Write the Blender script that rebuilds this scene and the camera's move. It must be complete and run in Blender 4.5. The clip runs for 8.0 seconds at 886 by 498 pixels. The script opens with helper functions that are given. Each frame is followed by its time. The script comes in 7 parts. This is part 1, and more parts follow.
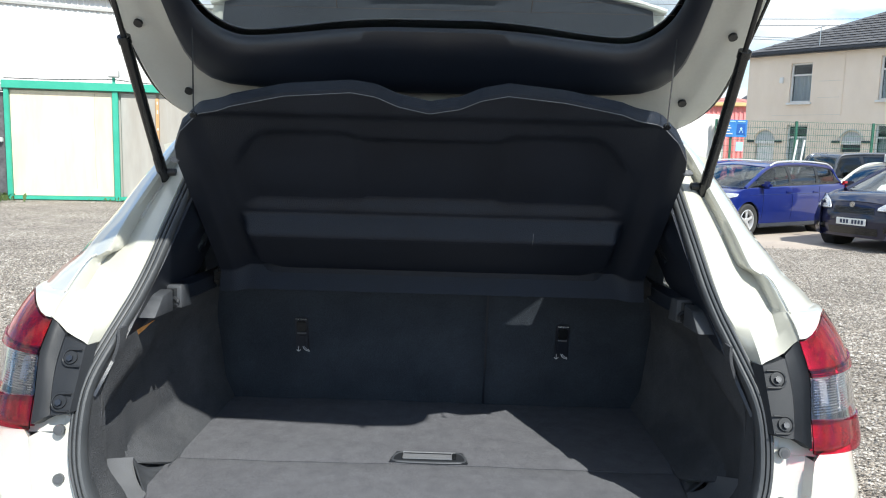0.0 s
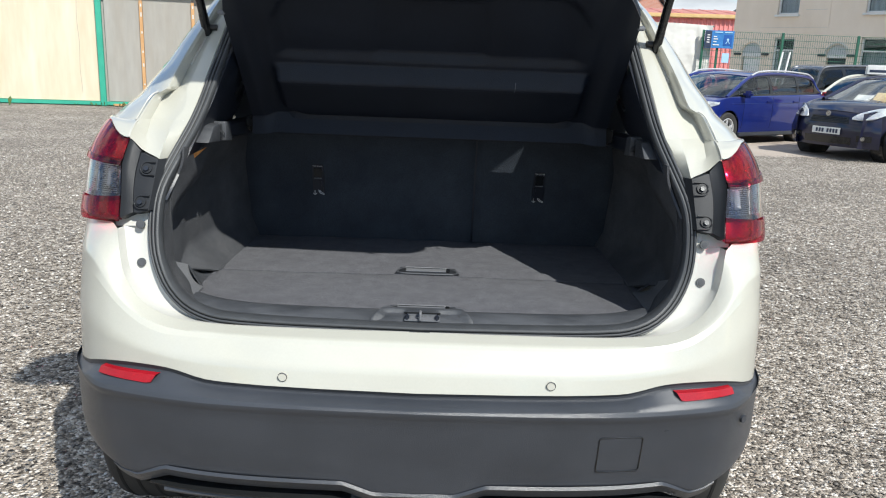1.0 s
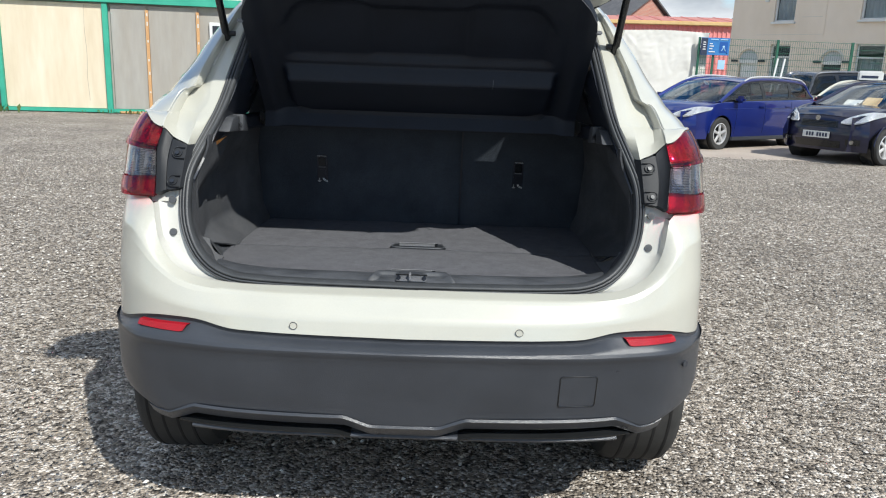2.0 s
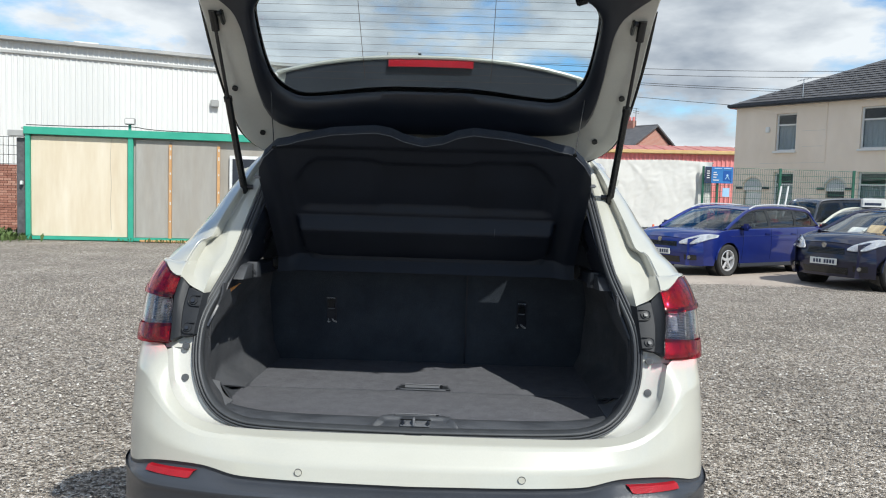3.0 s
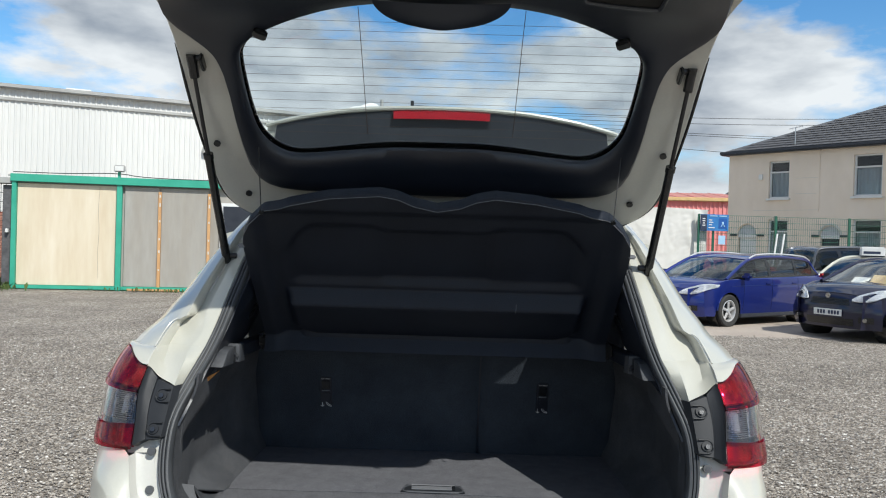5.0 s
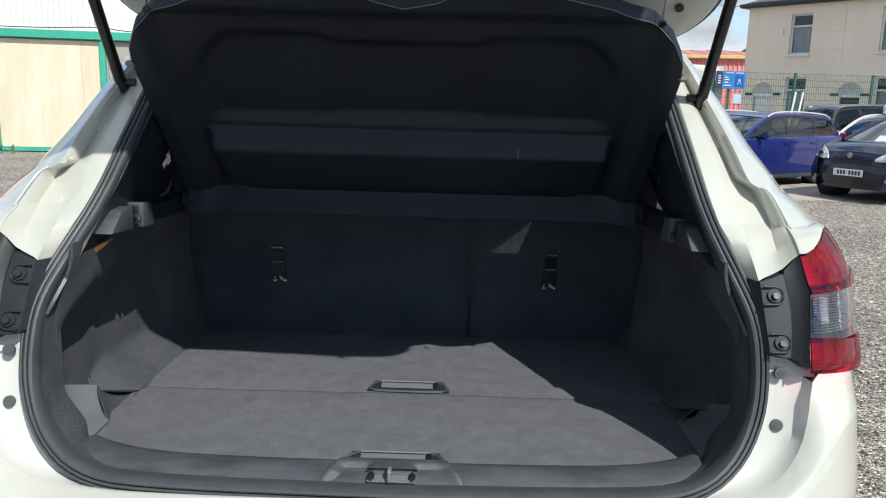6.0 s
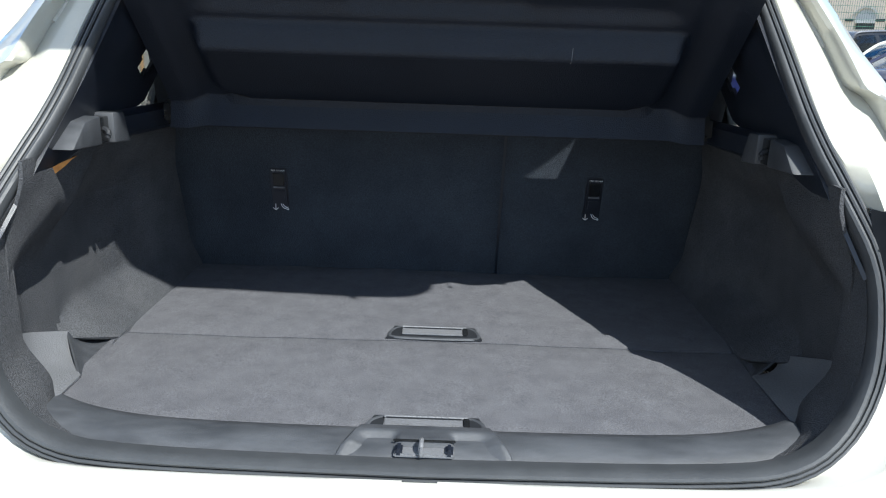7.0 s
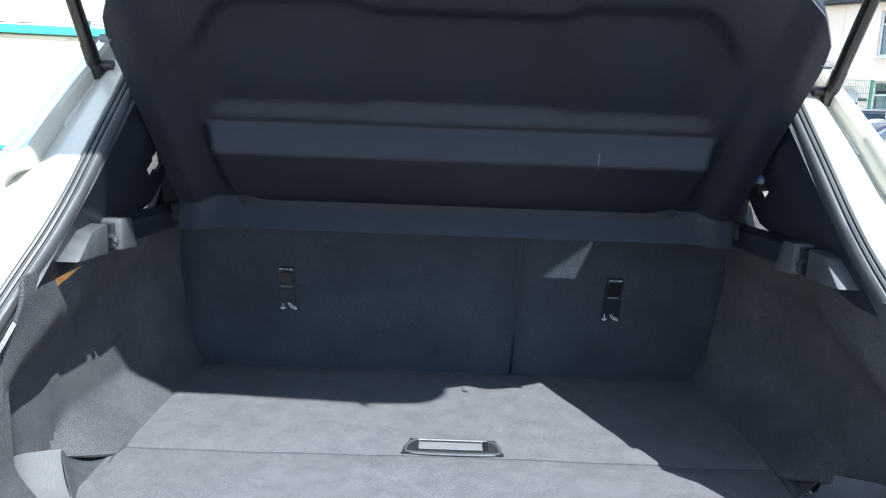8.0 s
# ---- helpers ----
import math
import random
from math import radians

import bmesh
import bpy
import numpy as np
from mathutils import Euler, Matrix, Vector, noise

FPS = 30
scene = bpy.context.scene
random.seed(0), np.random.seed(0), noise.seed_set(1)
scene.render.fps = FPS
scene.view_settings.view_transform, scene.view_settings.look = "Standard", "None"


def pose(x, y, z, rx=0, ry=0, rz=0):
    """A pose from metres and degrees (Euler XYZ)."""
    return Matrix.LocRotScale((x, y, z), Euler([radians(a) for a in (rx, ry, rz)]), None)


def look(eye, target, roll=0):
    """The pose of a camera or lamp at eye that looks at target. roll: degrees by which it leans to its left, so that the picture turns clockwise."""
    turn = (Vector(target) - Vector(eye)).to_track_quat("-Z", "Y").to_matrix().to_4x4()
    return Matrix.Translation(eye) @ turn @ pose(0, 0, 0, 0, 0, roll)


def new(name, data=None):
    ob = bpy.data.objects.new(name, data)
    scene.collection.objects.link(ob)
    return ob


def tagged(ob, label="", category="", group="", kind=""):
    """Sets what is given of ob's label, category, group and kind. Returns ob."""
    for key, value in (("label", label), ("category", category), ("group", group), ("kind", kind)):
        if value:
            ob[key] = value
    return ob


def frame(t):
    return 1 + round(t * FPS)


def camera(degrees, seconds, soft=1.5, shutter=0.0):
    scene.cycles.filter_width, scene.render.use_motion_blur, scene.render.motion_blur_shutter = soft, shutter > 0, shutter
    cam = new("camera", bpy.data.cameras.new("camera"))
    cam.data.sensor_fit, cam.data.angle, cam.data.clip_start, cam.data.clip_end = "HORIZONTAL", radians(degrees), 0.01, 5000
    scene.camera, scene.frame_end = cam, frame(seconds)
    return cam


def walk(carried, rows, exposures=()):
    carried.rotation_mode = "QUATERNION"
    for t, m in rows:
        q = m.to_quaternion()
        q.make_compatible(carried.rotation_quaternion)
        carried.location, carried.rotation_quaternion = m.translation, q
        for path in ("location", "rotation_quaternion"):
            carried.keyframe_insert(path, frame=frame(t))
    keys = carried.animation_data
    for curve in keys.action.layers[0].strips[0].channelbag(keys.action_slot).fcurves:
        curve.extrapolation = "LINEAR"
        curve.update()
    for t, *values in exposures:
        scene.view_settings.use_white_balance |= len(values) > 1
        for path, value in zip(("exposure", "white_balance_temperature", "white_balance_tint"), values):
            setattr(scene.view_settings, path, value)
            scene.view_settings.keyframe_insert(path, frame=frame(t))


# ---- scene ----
cam = camera(60.2, 8.0, soft=1.1)
PATH = [
    (0, (0.056, -1.321, 1.508), (0.026, 0.661, 1.248), 1.5),
    (0.5, (0.096, -1.554, 1.435), (0.088, 0.405, 1.037), 1.9),
    (1, (0.033, -1.747, 1.369), (0.05, 0.196, 0.894), 2.2),
    (1.2, (0.023, -1.841, 1.365), (0.046, 0.097, 0.87), 2.3),
    (2.3, (0.097, -2.131, 1.343), (0.096, -0.169, 0.952), 1.8),
    (2.5, (0.099, -2.148, 1.352), (0.087, -0.173, 1.032), 1.7),
    (3, (0.104, -2.162, 1.426), (0.072, -0.167, 1.288), 1.7),
    (3.5, (0.097, -2.186, 1.495), (0.055, -0.187, 1.523), 2.0),
    (4, (0.099, -2.199, 1.504), (0.058, -0.204, 1.629), 2.2),
    (4.2, (0.092, -2.186, 1.486), (0.062, -0.192, 1.635), 2.1),
    (5.3, (0.023, -1.631, 1.501), (0.012, 0.365, 1.37), 1.7),
    (5.5, (0.035, -1.522, 1.468), (0.026, 0.467, 1.262), 1.7),
    (6, (0.092, -1.233, 1.411), (0.077, 0.732, 1.038), 1.6),
    (6.5, (0.058, -1.041, 1.359), (0.039, 0.896, 0.862), 1.6),
    (7, (0.025, -0.963, 1.344), (0.018, 0.960, 0.793), 1.9),
    (7.5, (0.001, -0.930, 1.352), (0.014, 1.003, 0.841), 2.1),
    (8, (-0.03, -0.884, 1.391), (-0.021, 1.081, 1.023), 2.1),
]
EXPOSURES = [(0.0, 0.59, 6400, 6), (0.5, 0.34, 6400, 6), (1.0, 0.17, 6450, 7), (2.5, 0.03, 6450, 7), (3.5, -0.1, 6300, 6), (4.2, -0.12, 6300, 6), (5.5, -0.06, 6500, 7), (6.0, 0.12, 6400, 6), (6.5, 0.48, 6250, 6), (7.0, 0.73, 6200, 6), (7.5, 1.08, 6150, 6), (8.0, 1.56, 5950, 6)]
walk(cam, [(t, look(eye, target, roll)) for t, eye, target, roll in PATH], EXPOSURES)

# ---- world, sun ----
SUN_WAY = Vector((0.52, -0.73, 1.0)).normalized()
SUN_ELEVATION = math.asin(SUN_WAY.z)
SUN_AZIMUTH = math.atan2(SUN_WAY.x, SUN_WAY.y)


def make_world():
    w = bpy.data.worlds.new("sky")
    scene.world = w
    w.use_nodes = True
    nt = w.node_tree
    nt.nodes.clear()
    out = nt.nodes.new("ShaderNodeOutputWorld")
    bg = nt.nodes.new("ShaderNodeBackground")
    sky = nt.nodes.new("ShaderNodeTexSky")
    sky.sky_type = "NISHITA"
    sky.sun_disc = False
    sky.sun_elevation = SUN_ELEVATION
    sky.sun_rotation = SUN_AZIMUTH
    sky.dust_density = 0.3
    sky.ozone_density = 2.5
    tc = nt.nodes.new("ShaderNodeTexCoord")
    mp = nt.nodes.new("ShaderNodeMapping")
    mp.inputs["Scale"].default_value = (1.6, 1.6, 4.2)
    mp.inputs["Location"].default_value = (0.35, 0.2, 0.1)
    n1 = nt.nodes.new("ShaderNodeTexNoise")
    n1.inputs["Scale"].default_value = 1.9
    n1.inputs["Detail"].default_value = 9.0
    n1.inputs["Roughness"].default_value = 0.56
    ramp = nt.nodes.new("ShaderNodeValToRGB")
    ramp.color_ramp.elements[0].position = 0.455
    ramp.color_ramp.elements[1].position = 0.545
    n2 = nt.nodes.new("ShaderNodeTexNoise")
    n2.inputs["Scale"].default_value = 3.4
    n2.inputs["Detail"].default_value = 6.0
    shade = nt.nodes.new("ShaderNodeValToRGB")
    shade.color_ramp.elements[0].position = 0.36
    shade.color_ramp.elements[0].color = (3.7, 4.2, 5.0, 1)
    shade.color_ramp.elements[1].position = 0.62
    shade.color_ramp.elements[1].color = (9.3, 9.6, 10.0, 1)
    mix = nt.nodes.new("ShaderNodeMix")
    mix.data_type = "RGBA"
    L = nt.links.new
    L(tc.outputs["Generated"], mp.inputs["Vector"])
    L(mp.outputs["Vector"], n1.inputs["Vector"])
    L(mp.outputs["Vector"], n2.inputs["Vector"])
    L(n2.outputs["Fac"], shade.inputs["Fac"])
    sepx = nt.nodes.new("ShaderNodeSeparateXYZ")
    L(tc.outputs["Generated"], sepx.inputs["Vector"])
    up = nt.nodes.new("ShaderNodeMapRange")
    up.inputs["From Min"].default_value, up.inputs["From Max"].default_value = 0.22, 0.46
    up.inputs["To Min"].default_value, up.inputs["To Max"].default_value = 0.018, 0.012
    L(sepx.outputs["Z"], up.inputs["Value"])
    cover = nt.nodes.new("ShaderNodeMath")
    L(n1.outputs["Fac"], cover.inputs[0])
    L(up.outputs["Result"], cover.inputs[1])
    L(cover.outputs["Value"], ramp.inputs["Fac"])
    hs = nt.nodes.new("ShaderNodeHueSaturation")
    hs.inputs["Saturation"].default_value = 1.30
    hs.inputs["Value"].default_value = 1.7
    L(sky.outputs["Color"], hs.inputs["Color"])
    L(ramp.outputs["Color"], mix.inputs["Factor"])
    L(hs.outputs["Color"], mix.inputs["A"])
    L(shade.outputs["Color"], mix.inputs["B"])
    L(mix.outputs["Result"], bg.inputs["Color"])
    bg.inputs["Strength"].default_value = 0.10
    L(bg.outputs["Background"], out.inputs["Surface"])


make_world()
sun_data = bpy.data.lights.new("sun", "SUN")
sun_data.energy = 5.0
sun_data.angle = radians(0.55)
sun_data.color = (1.0, 0.968, 0.915)
sun = new("sun", sun_data)
sun.matrix_world = look(SUN_WAY * 40, (0, 0, 0))


# ---- materials ----
def surf(name, a, b, scale=8.0, rough=0.6, metal=0.0, coat=0.0, bump=0.0, bump_scale=60.0, fine=0.0, spec=0.5, detail=6.0,
         stretch=(1, 1, 1), rough_var=0.08):
    """Two-scale noise colour between a and b, fine grain and relief."""
    m = bpy.data.materials.new(name)
    m.use_nodes = True
    nt = m.node_tree
    bs = nt.nodes["Principled BSDF"]
    L = nt.links.new
    tc = nt.nodes.new("ShaderNodeTexCoord")
    mp = nt.nodes.new("ShaderNodeMapping")
    mp.inputs["Scale"].default_value = stretch
    L(tc.outputs["Object"], mp.inputs["Vector"])
    n1 = nt.nodes.new("ShaderNodeTexNoise")
    n1.inputs["Scale"].default_value = scale
    n1.inputs["Detail"].default_value = detail
    n1.inputs["Roughness"].default_value = 0.6
    L(mp.outputs["Vector"], n1.inputs["Vector"])
    r = nt.nodes.new("ShaderNodeValToRGB")
    r.color_ramp.elements[0].position, r.color_ramp.elements[1].position = 0.3, 0.7
    r.color_ramp.elements[0].color, r.color_ramp.elements[1].color = (*a, 1), (*b, 1)
    L(n1.outputs["Fac"], r.inputs["Fac"])
    colour = r.outputs["Color"]
    n2 = nt.nodes.new("ShaderNodeTexNoise")
    n2.inputs["Scale"].default_value = bump_scale
    n2.inputs["Detail"].default_value = 3.0
    L(mp.outputs["Vector"], n2.inputs["Vector"])
    if fine:
        mix = nt.nodes.new("ShaderNodeMix")
        mix.data_type, mix.blend_type = "RGBA", "OVERLAY"
        mix.inputs["Factor"].default_value = fine
        L(colour, mix.inputs["A"])
        L(n2.outputs["Fac"], mix.inputs["B"])
        colour = mix.outputs["Result"]
    L(colour, bs.inputs["Base Color"])
    rm = nt.nodes.new("ShaderNodeMapRange")
    rm.inputs["To Min"].default_value, rm.inputs["To Max"].default_value = max(rough - rough_var, 0.02), min(rough + rough_var, 1)
    L(n1.outputs["Fac"], rm.inputs["Value"])
    L(rm.outputs["Result"], bs.inputs["Roughness"])
    bs.inputs["Metallic"].default_value = metal
    bs.inputs["Coat Weight"].default_value = coat
    bs.inputs["Coat Roughness"].default_value = 0.04
    bs.inputs["Specular IOR Level"].default_value = spec
    if bump:
        bp = nt.nodes.new("ShaderNodeBump")
        bp.inputs["Strength"].default_value = bump
        bp.inputs["Distance"].default_value = 0.004
        L(n2.outputs["Fac"], bp.inputs["Height"])
        L(bp.outputs["Normal"], bs.inputs["Normal"])
    return m


def clear(name, colour, rough=0.02, ior=1.45, trans=1.0):
    m = bpy.data.materials.new(name)
    m.use_nodes = True
    bs = m.node_tree.nodes["Principled BSDF"]
    bs.inputs["Base Color"].default_value = (*colour, 1)
    bs.inputs["Roughness"].default_value = rough
    bs.inputs["IOR"].default_value = ior
    bs.inputs["Transmission Weight"].default_value = trans
    return m


def gravel_material():
    m = bpy.data.materials.new("gravel")
    m.use_nodes = True
    nt = m.node_tree
    bs = nt.nodes["Principled BSDF"]
    L = nt.links.new
    tc = nt.nodes.new("ShaderNodeTexCoord")
    # fine chippings
    v = nt.nodes.new("ShaderNodeTexVoronoi")
    v.inputs["Scale"].default_value = 80.0
    v.inputs["Randomness"].default_value = 1.0
    L(tc.outputs["Object"], v.inputs["Vector"])
    sep = nt.nodes.new("ShaderNodeSeparateColor")
    L(v.outputs["Color"], sep.inputs["Color"])
    r = nt.nodes.new("ShaderNodeValToRGB")
    e = r.color_ramp.elements
    e[0].position, e[0].color = 0.0, (0.065, 0.056, 0.048, 1)
    e[1].position, e[1].color = 1.0, (0.70, 0.65, 0.585, 1)
    for at, c in ((0.30, (0.20, 0.170, 0.14, 1)), (0.66, (0.38, 0.328, 0.270, 1)), (0.84, (0.54, 0.472, 0.40, 1))):
        e.new(at).color = c
    # larger stones among them
    v2 = nt.nodes.new("ShaderNodeTexVoronoi")
    v2.inputs["Scale"].default_value = 44.0
    L(tc.outputs["Object"], v2.inputs["Vector"])
    sep2 = nt.nodes.new("ShaderNodeSeparateColor")
    L(v2.outputs["Color"], sep2.inputs["Color"])
    both_sizes = nt.nodes.new("ShaderNodeMix")
    both_sizes.inputs["Factor"].default_value = 0.40
    L(sep.outputs["Red"], both_sizes.inputs["A"])
    L(sep2.outputs["Red"], both_sizes.inputs["B"])
    spread = nt.nodes.new("ShaderNodeMapRange")
    spread.inputs["From Min"].default_value, spread.inputs["From Max"].default_value = 0.16, 0.80
    L(both_sizes.outputs["Result"], spread.inputs["Value"])
    L(spread.outputs["Result"], r.inputs["Fac"])
    # damp and dusty areas
    n = nt.nodes.new("ShaderNodeTexNoise")
    n.inputs["Scale"].default_value = 0.9
    n.inputs["Detail"].default_value = 7.0
    L(tc.outputs["Object"], n.inputs["Vector"])
    mr = nt.nodes.new("ShaderNodeMapRange")
    mr.inputs["From Min"].default_value, mr.inputs["From Max"].default_value = 0.3, 0.7
    mr.inputs["To Min"].default_value, mr.inputs["To Max"].default_value = 0.82, 1.22
    L(n.outputs["Fac"], mr.inputs["Value"])
    mul = nt.nodes.new("ShaderNodeMix")
    mul.data_type, mul.blend_type = "RGBA", "MULTIPLY"
    mul.inputs["Factor"].default_value = 1.0
    L(r.outputs["Color"], mul.inputs["A"])
    L(mr.outputs["Result"], mul.inputs["B"])
    L(mul.outputs["Result"], bs.inputs["Base Color"])
    bs.inputs["Roughness"].default_value = 0.9
    bs.inputs["Specular IOR Level"].default_value = 0.25
    mr2 = nt.nodes.new("ShaderNodeMath")
    mr2.operation = "MULTIPLY_ADD"
    L(v.outputs["Distance"], mr2.inputs[0])
    mr2.inputs[1].default_value = -1.0
    L(sep.outputs["Green"], mr2.inputs[2])
    bp = nt.nodes.new("ShaderNodeBump")
    bp.inputs["Strength"].default_value = 1.0
    bp.inputs["Distance"].default_value = 0.014
    L(mr2.outputs["Value"], bp.inputs["Height"])
    L(bp.outputs["Normal"], bs.inputs["Normal"])
    return m


def stone_material():
    m = bpy.data.materials.new("chipping")
    m.use_nodes = True
    nt = m.node_tree
    bs = nt.nodes["Principled BSDF"]
    g = nt.nodes.new("ShaderNodeNewGeometry")
    r = nt.nodes.new("ShaderNodeValToRGB")
    e = r.color_ramp.elements
    e[0].position, e[0].color = 0.0, (0.16, 0.15, 0.138, 1)
    e[1].position, e[1].color = 1.0, (0.70, 0.67, 0.62, 1)
    for at, c in ((0.35, (0.20, 0.175, 0.15, 1)), (0.70, (0.32, 0.284, 0.242, 1)), (0.88, (0.46, 0.415, 0.36, 1))):
        e.new(at).color = c
    nt.links.new(g.outputs["Random Per Island"], r.inputs["Fac"])
    nt.links.new(r.outputs["Color"], bs.inputs["Base Color"])
    bs.inputs["Roughness"].default_value = 0.88
    return m


def brick_material(name, c1, c2, mortar, scale=1.0):
    m = bpy.data.materials.new(name)
    m.use_nodes = True
    nt = m.node_tree
    bs = nt.nodes["Principled BSDF"]
    L = nt.links.new
    tc = nt.nodes.new("ShaderNodeTexCoord")
    mp = nt.nodes.new("ShaderNodeMapping")
    mp.inputs["Rotation"].default_value = (radians(90), 0, 0)
    L(tc.outputs["Object"], mp.inputs["Vector"])
    b = nt.nodes.new("ShaderNodeTexBrick")
    b.inputs["Color1"].default_value, b.inputs["Color2"].default_value = (*c1, 1), (*c2, 1)
    b.inputs["Mortar"].default_value = (*mortar, 1)
    b.inputs["Scale"].default_value = scale
    b.inputs["Brick Width"].default_value, b.inputs["Row Height"].default_value = 0.225, 0.075
    b.inputs["Mortar Size"].default_value = 0.007
    L(mp.outputs["Vector"], b.inputs["Vector"])
    L(b.outputs["Color"], bs.inputs["Base Color"])
    bs.inputs["Roughness"].default_value = 0.9
    return m


def brick_piece_material():
    m = bpy.data.materials.new("weathered_brick")
    m.use_nodes = True
    nt = m.node_tree
    bs = nt.nodes["Principled BSDF"]
    info = nt.nodes.new("ShaderNodeObjectInfo")
    r = nt.nodes.new("ShaderNodeValToRGB")
    e = r.color_ramp.elements
    e[0].position, e[0].color = 0.0, (0.26, 0.115, 0.082, 1)
    e[1].position, e[1].color = 1.0, (0.46, 0.25, 0.185, 1)
    e.new(0.5).color = (0.36, 0.165, 0.118, 1)
    tc = nt.nodes.new("ShaderNodeTexCoord")
    n = nt.nodes.new("ShaderNodeTexNoise")
    n.inputs["Scale"].default_value = 30.0
    mix = nt.nodes.new("ShaderNodeMix")
    mix.data_type, mix.blend_type = "RGBA", "OVERLAY"
    mix.inputs["Factor"].default_value = 0.4
    nt.links.new(info.outputs["Random"], r.inputs["Fac"])
    nt.links.new(tc.outputs["Object"], n.inputs["Vector"])
    nt.links.new(r.outputs["Color"], mix.inputs["A"])
    nt.links.new(n.outputs["Fac"], mix.inputs["B"])
    nt.links.new(mix.outputs["Result"], bs.inputs["Base Color"])
    bs.inputs["Roughness"].default_value = 0.92
    return m


M = {}
M["paint"] = surf("pearl_white_paint", (0.4580, 0.4520, 0.3940), (0.4930, 0.4870, 0.4270), 3, 0.32, coat=1.0, fine=0.04, bump_scale=220, rough_var=0.04)
M["inner_paint"] = surf("white_paint_satin", (0.500, 0.494, 0.452), (0.545, 0.540, 0.496), 5, 0.34, coat=0.6, fine=0.05, bump_scale=150)
M["bumper"] = surf("grained_grey_plastic", (0.0333, 0.0372, 0.0451), (0.0454, 0.0502, 0.0604), 4, 0.30, bump=0.2, bump_scale=700, fine=0.25)
M["trim"] = surf("black_trim_plastic", (0.0095, 0.0125, 0.0200), (0.0145, 0.0185, 0.0285), 6, 0.36, bump=0.14, bump_scale=650, fine=0.2, spec=0.6)
M["gloss"] = surf("gloss_black_plastic", (0.010, 0.011, 0.012), (0.016, 0.017, 0.018), 6, 0.18)
M["bracket"] = surf("lamp_bracket_plastic", (0.0177, 0.0194, 0.0229), (0.0248, 0.0269, 0.0308), 9, 0.50, bump=0.1, bump_scale=500, spec=0.25)
M["carpet"] = surf("charcoal_carpet", (0.0960, 0.0970, 0.1070), (0.1270, 0.1285, 0.1400), 26, 0.95, bump=0.40, bump_scale=620, fine=0.95, spec=0.1)
M["wallcarpet"] = surf("speckled_felt", (0.0580, 0.0610, 0.0680), (0.0940, 0.0960, 0.1020), 9, 0.97, bump=0.9, bump_scale=430, fine=1.0, spec=0.1)
M["seatcloth"] = surf("seat_back_felt", (0.0340, 0.0405, 0.0510), (0.0500, 0.0590, 0.0720), 8, 0.95, bump=0.6, bump_scale=400, fine=0.7, spec=0.1)
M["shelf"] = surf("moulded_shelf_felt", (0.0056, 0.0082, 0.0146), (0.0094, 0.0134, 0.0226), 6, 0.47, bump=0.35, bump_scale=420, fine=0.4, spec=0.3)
M["sill"] = surf("scuffed_sill_plastic", (0.0350, 0.0384, 0.0442), (0.0750, 0.0794, 0.0884), 11, 0.50, bump=0.25, bump_scale=600, fine=0.3, stretch=(1, 3, 1))
M["pocket"] = surf("leather_grain_plastic", (0.1350, 0.1390, 0.1490), (0.1760, 0.1800, 0.1910), 8, 0.45, bump=0.5, bump_scale=300, fine=0.2)
M["rubber"] = surf("door_seal_rubber", (0.0380, 0.0410, 0.0450), (0.0540, 0.0575, 0.0620), 14, 0.48, bump=0.1, bump_scale=300)
M["tyre"] = surf("tyre_rubber", (0.020, 0.020, 0.020), (0.040, 0.039, 0.037), 12, 0.8, bump=0.3, bump_scale=200)
M["groove"] = surf("tyre_groove", (0.006, 0.006, 0.006), (0.010, 0.010, 0.010), 12, 0.9)
M["steel"] = surf("zinc_steel", (0.55, 0.55, 0.54), (0.68, 0.68, 0.67), 20, 0.32, metal=1.0)
M["darksteel"] = surf("black_steel", (0.03, 0.03, 0.032), (0.05, 0.05, 0.052), 20, 0.35, metal=0.6)
M["alloy"] = surf("wheel_alloy", (0.62, 0.62, 0.62), (0.72, 0.72, 0.72), 12, 0.35, metal=0.5)
M["red"] = surf("red_reflector", (0.30, 0.0045, 0.0120), (0.38, 0.0060, 0.0150), 20, 0.30, coat=0.35, bump=0.4, bump_scale=260, fine=0.3, spec=0.3)
M["clip"] = surf("grey_clip_plastic", (0.062, 0.066, 0.070), (0.090, 0.094, 0.098), 20, 0.5)
M["redinner"] = surf("red_reflector_shell", (0.084, 0.0026, 0.0150), (0.126, 0.0038, 0.0205), 40, 0.28, fine=0.5, bump=0.3, bump_scale=240)
M["redlens"] = clear("red_lamp_lens", (0.62, 0.006, 0.054), 0.03)
M["clearlens"] = clear("clear_lens", (0.93, 0.93, 0.94), 0.03)
M["chrome"] = surf("lamp_reflector", (0.30, 0.285, 0.27), (0.42, 0.40, 0.38), 30, 0.28, metal=1.0)
M["lampback"] = surf("lamp_inner_silver", (0.034, 0.032, 0.033), (0.055, 0.052, 0.053), 18, 0.3)
M["glass"] = clear("tailgate_glass", (0.86, 0.92, 0.93), 0.0, 1.45)
M["darkglass"] = clear("privacy_glass", (0.22, 0.25, 0.26), 0.0, 1.45)
M["screenglass"] = clear("windscreen_glass", (0.66, 0.70, 0.71), 0.0, 1.45)
M["carglass"] = clear("car_window_glass", (0.36, 0.39, 0.40), 0.0, 1.45)
M["wire"] = surf("heater_wire", (0.08, 0.05, 0.03), (0.10, 0.06, 0.04), 30, 0.6)
M["white_print"] = surf("white_print", (0.62, 0.62, 0.62), (0.72, 0.72, 0.72), 30, 0.7)
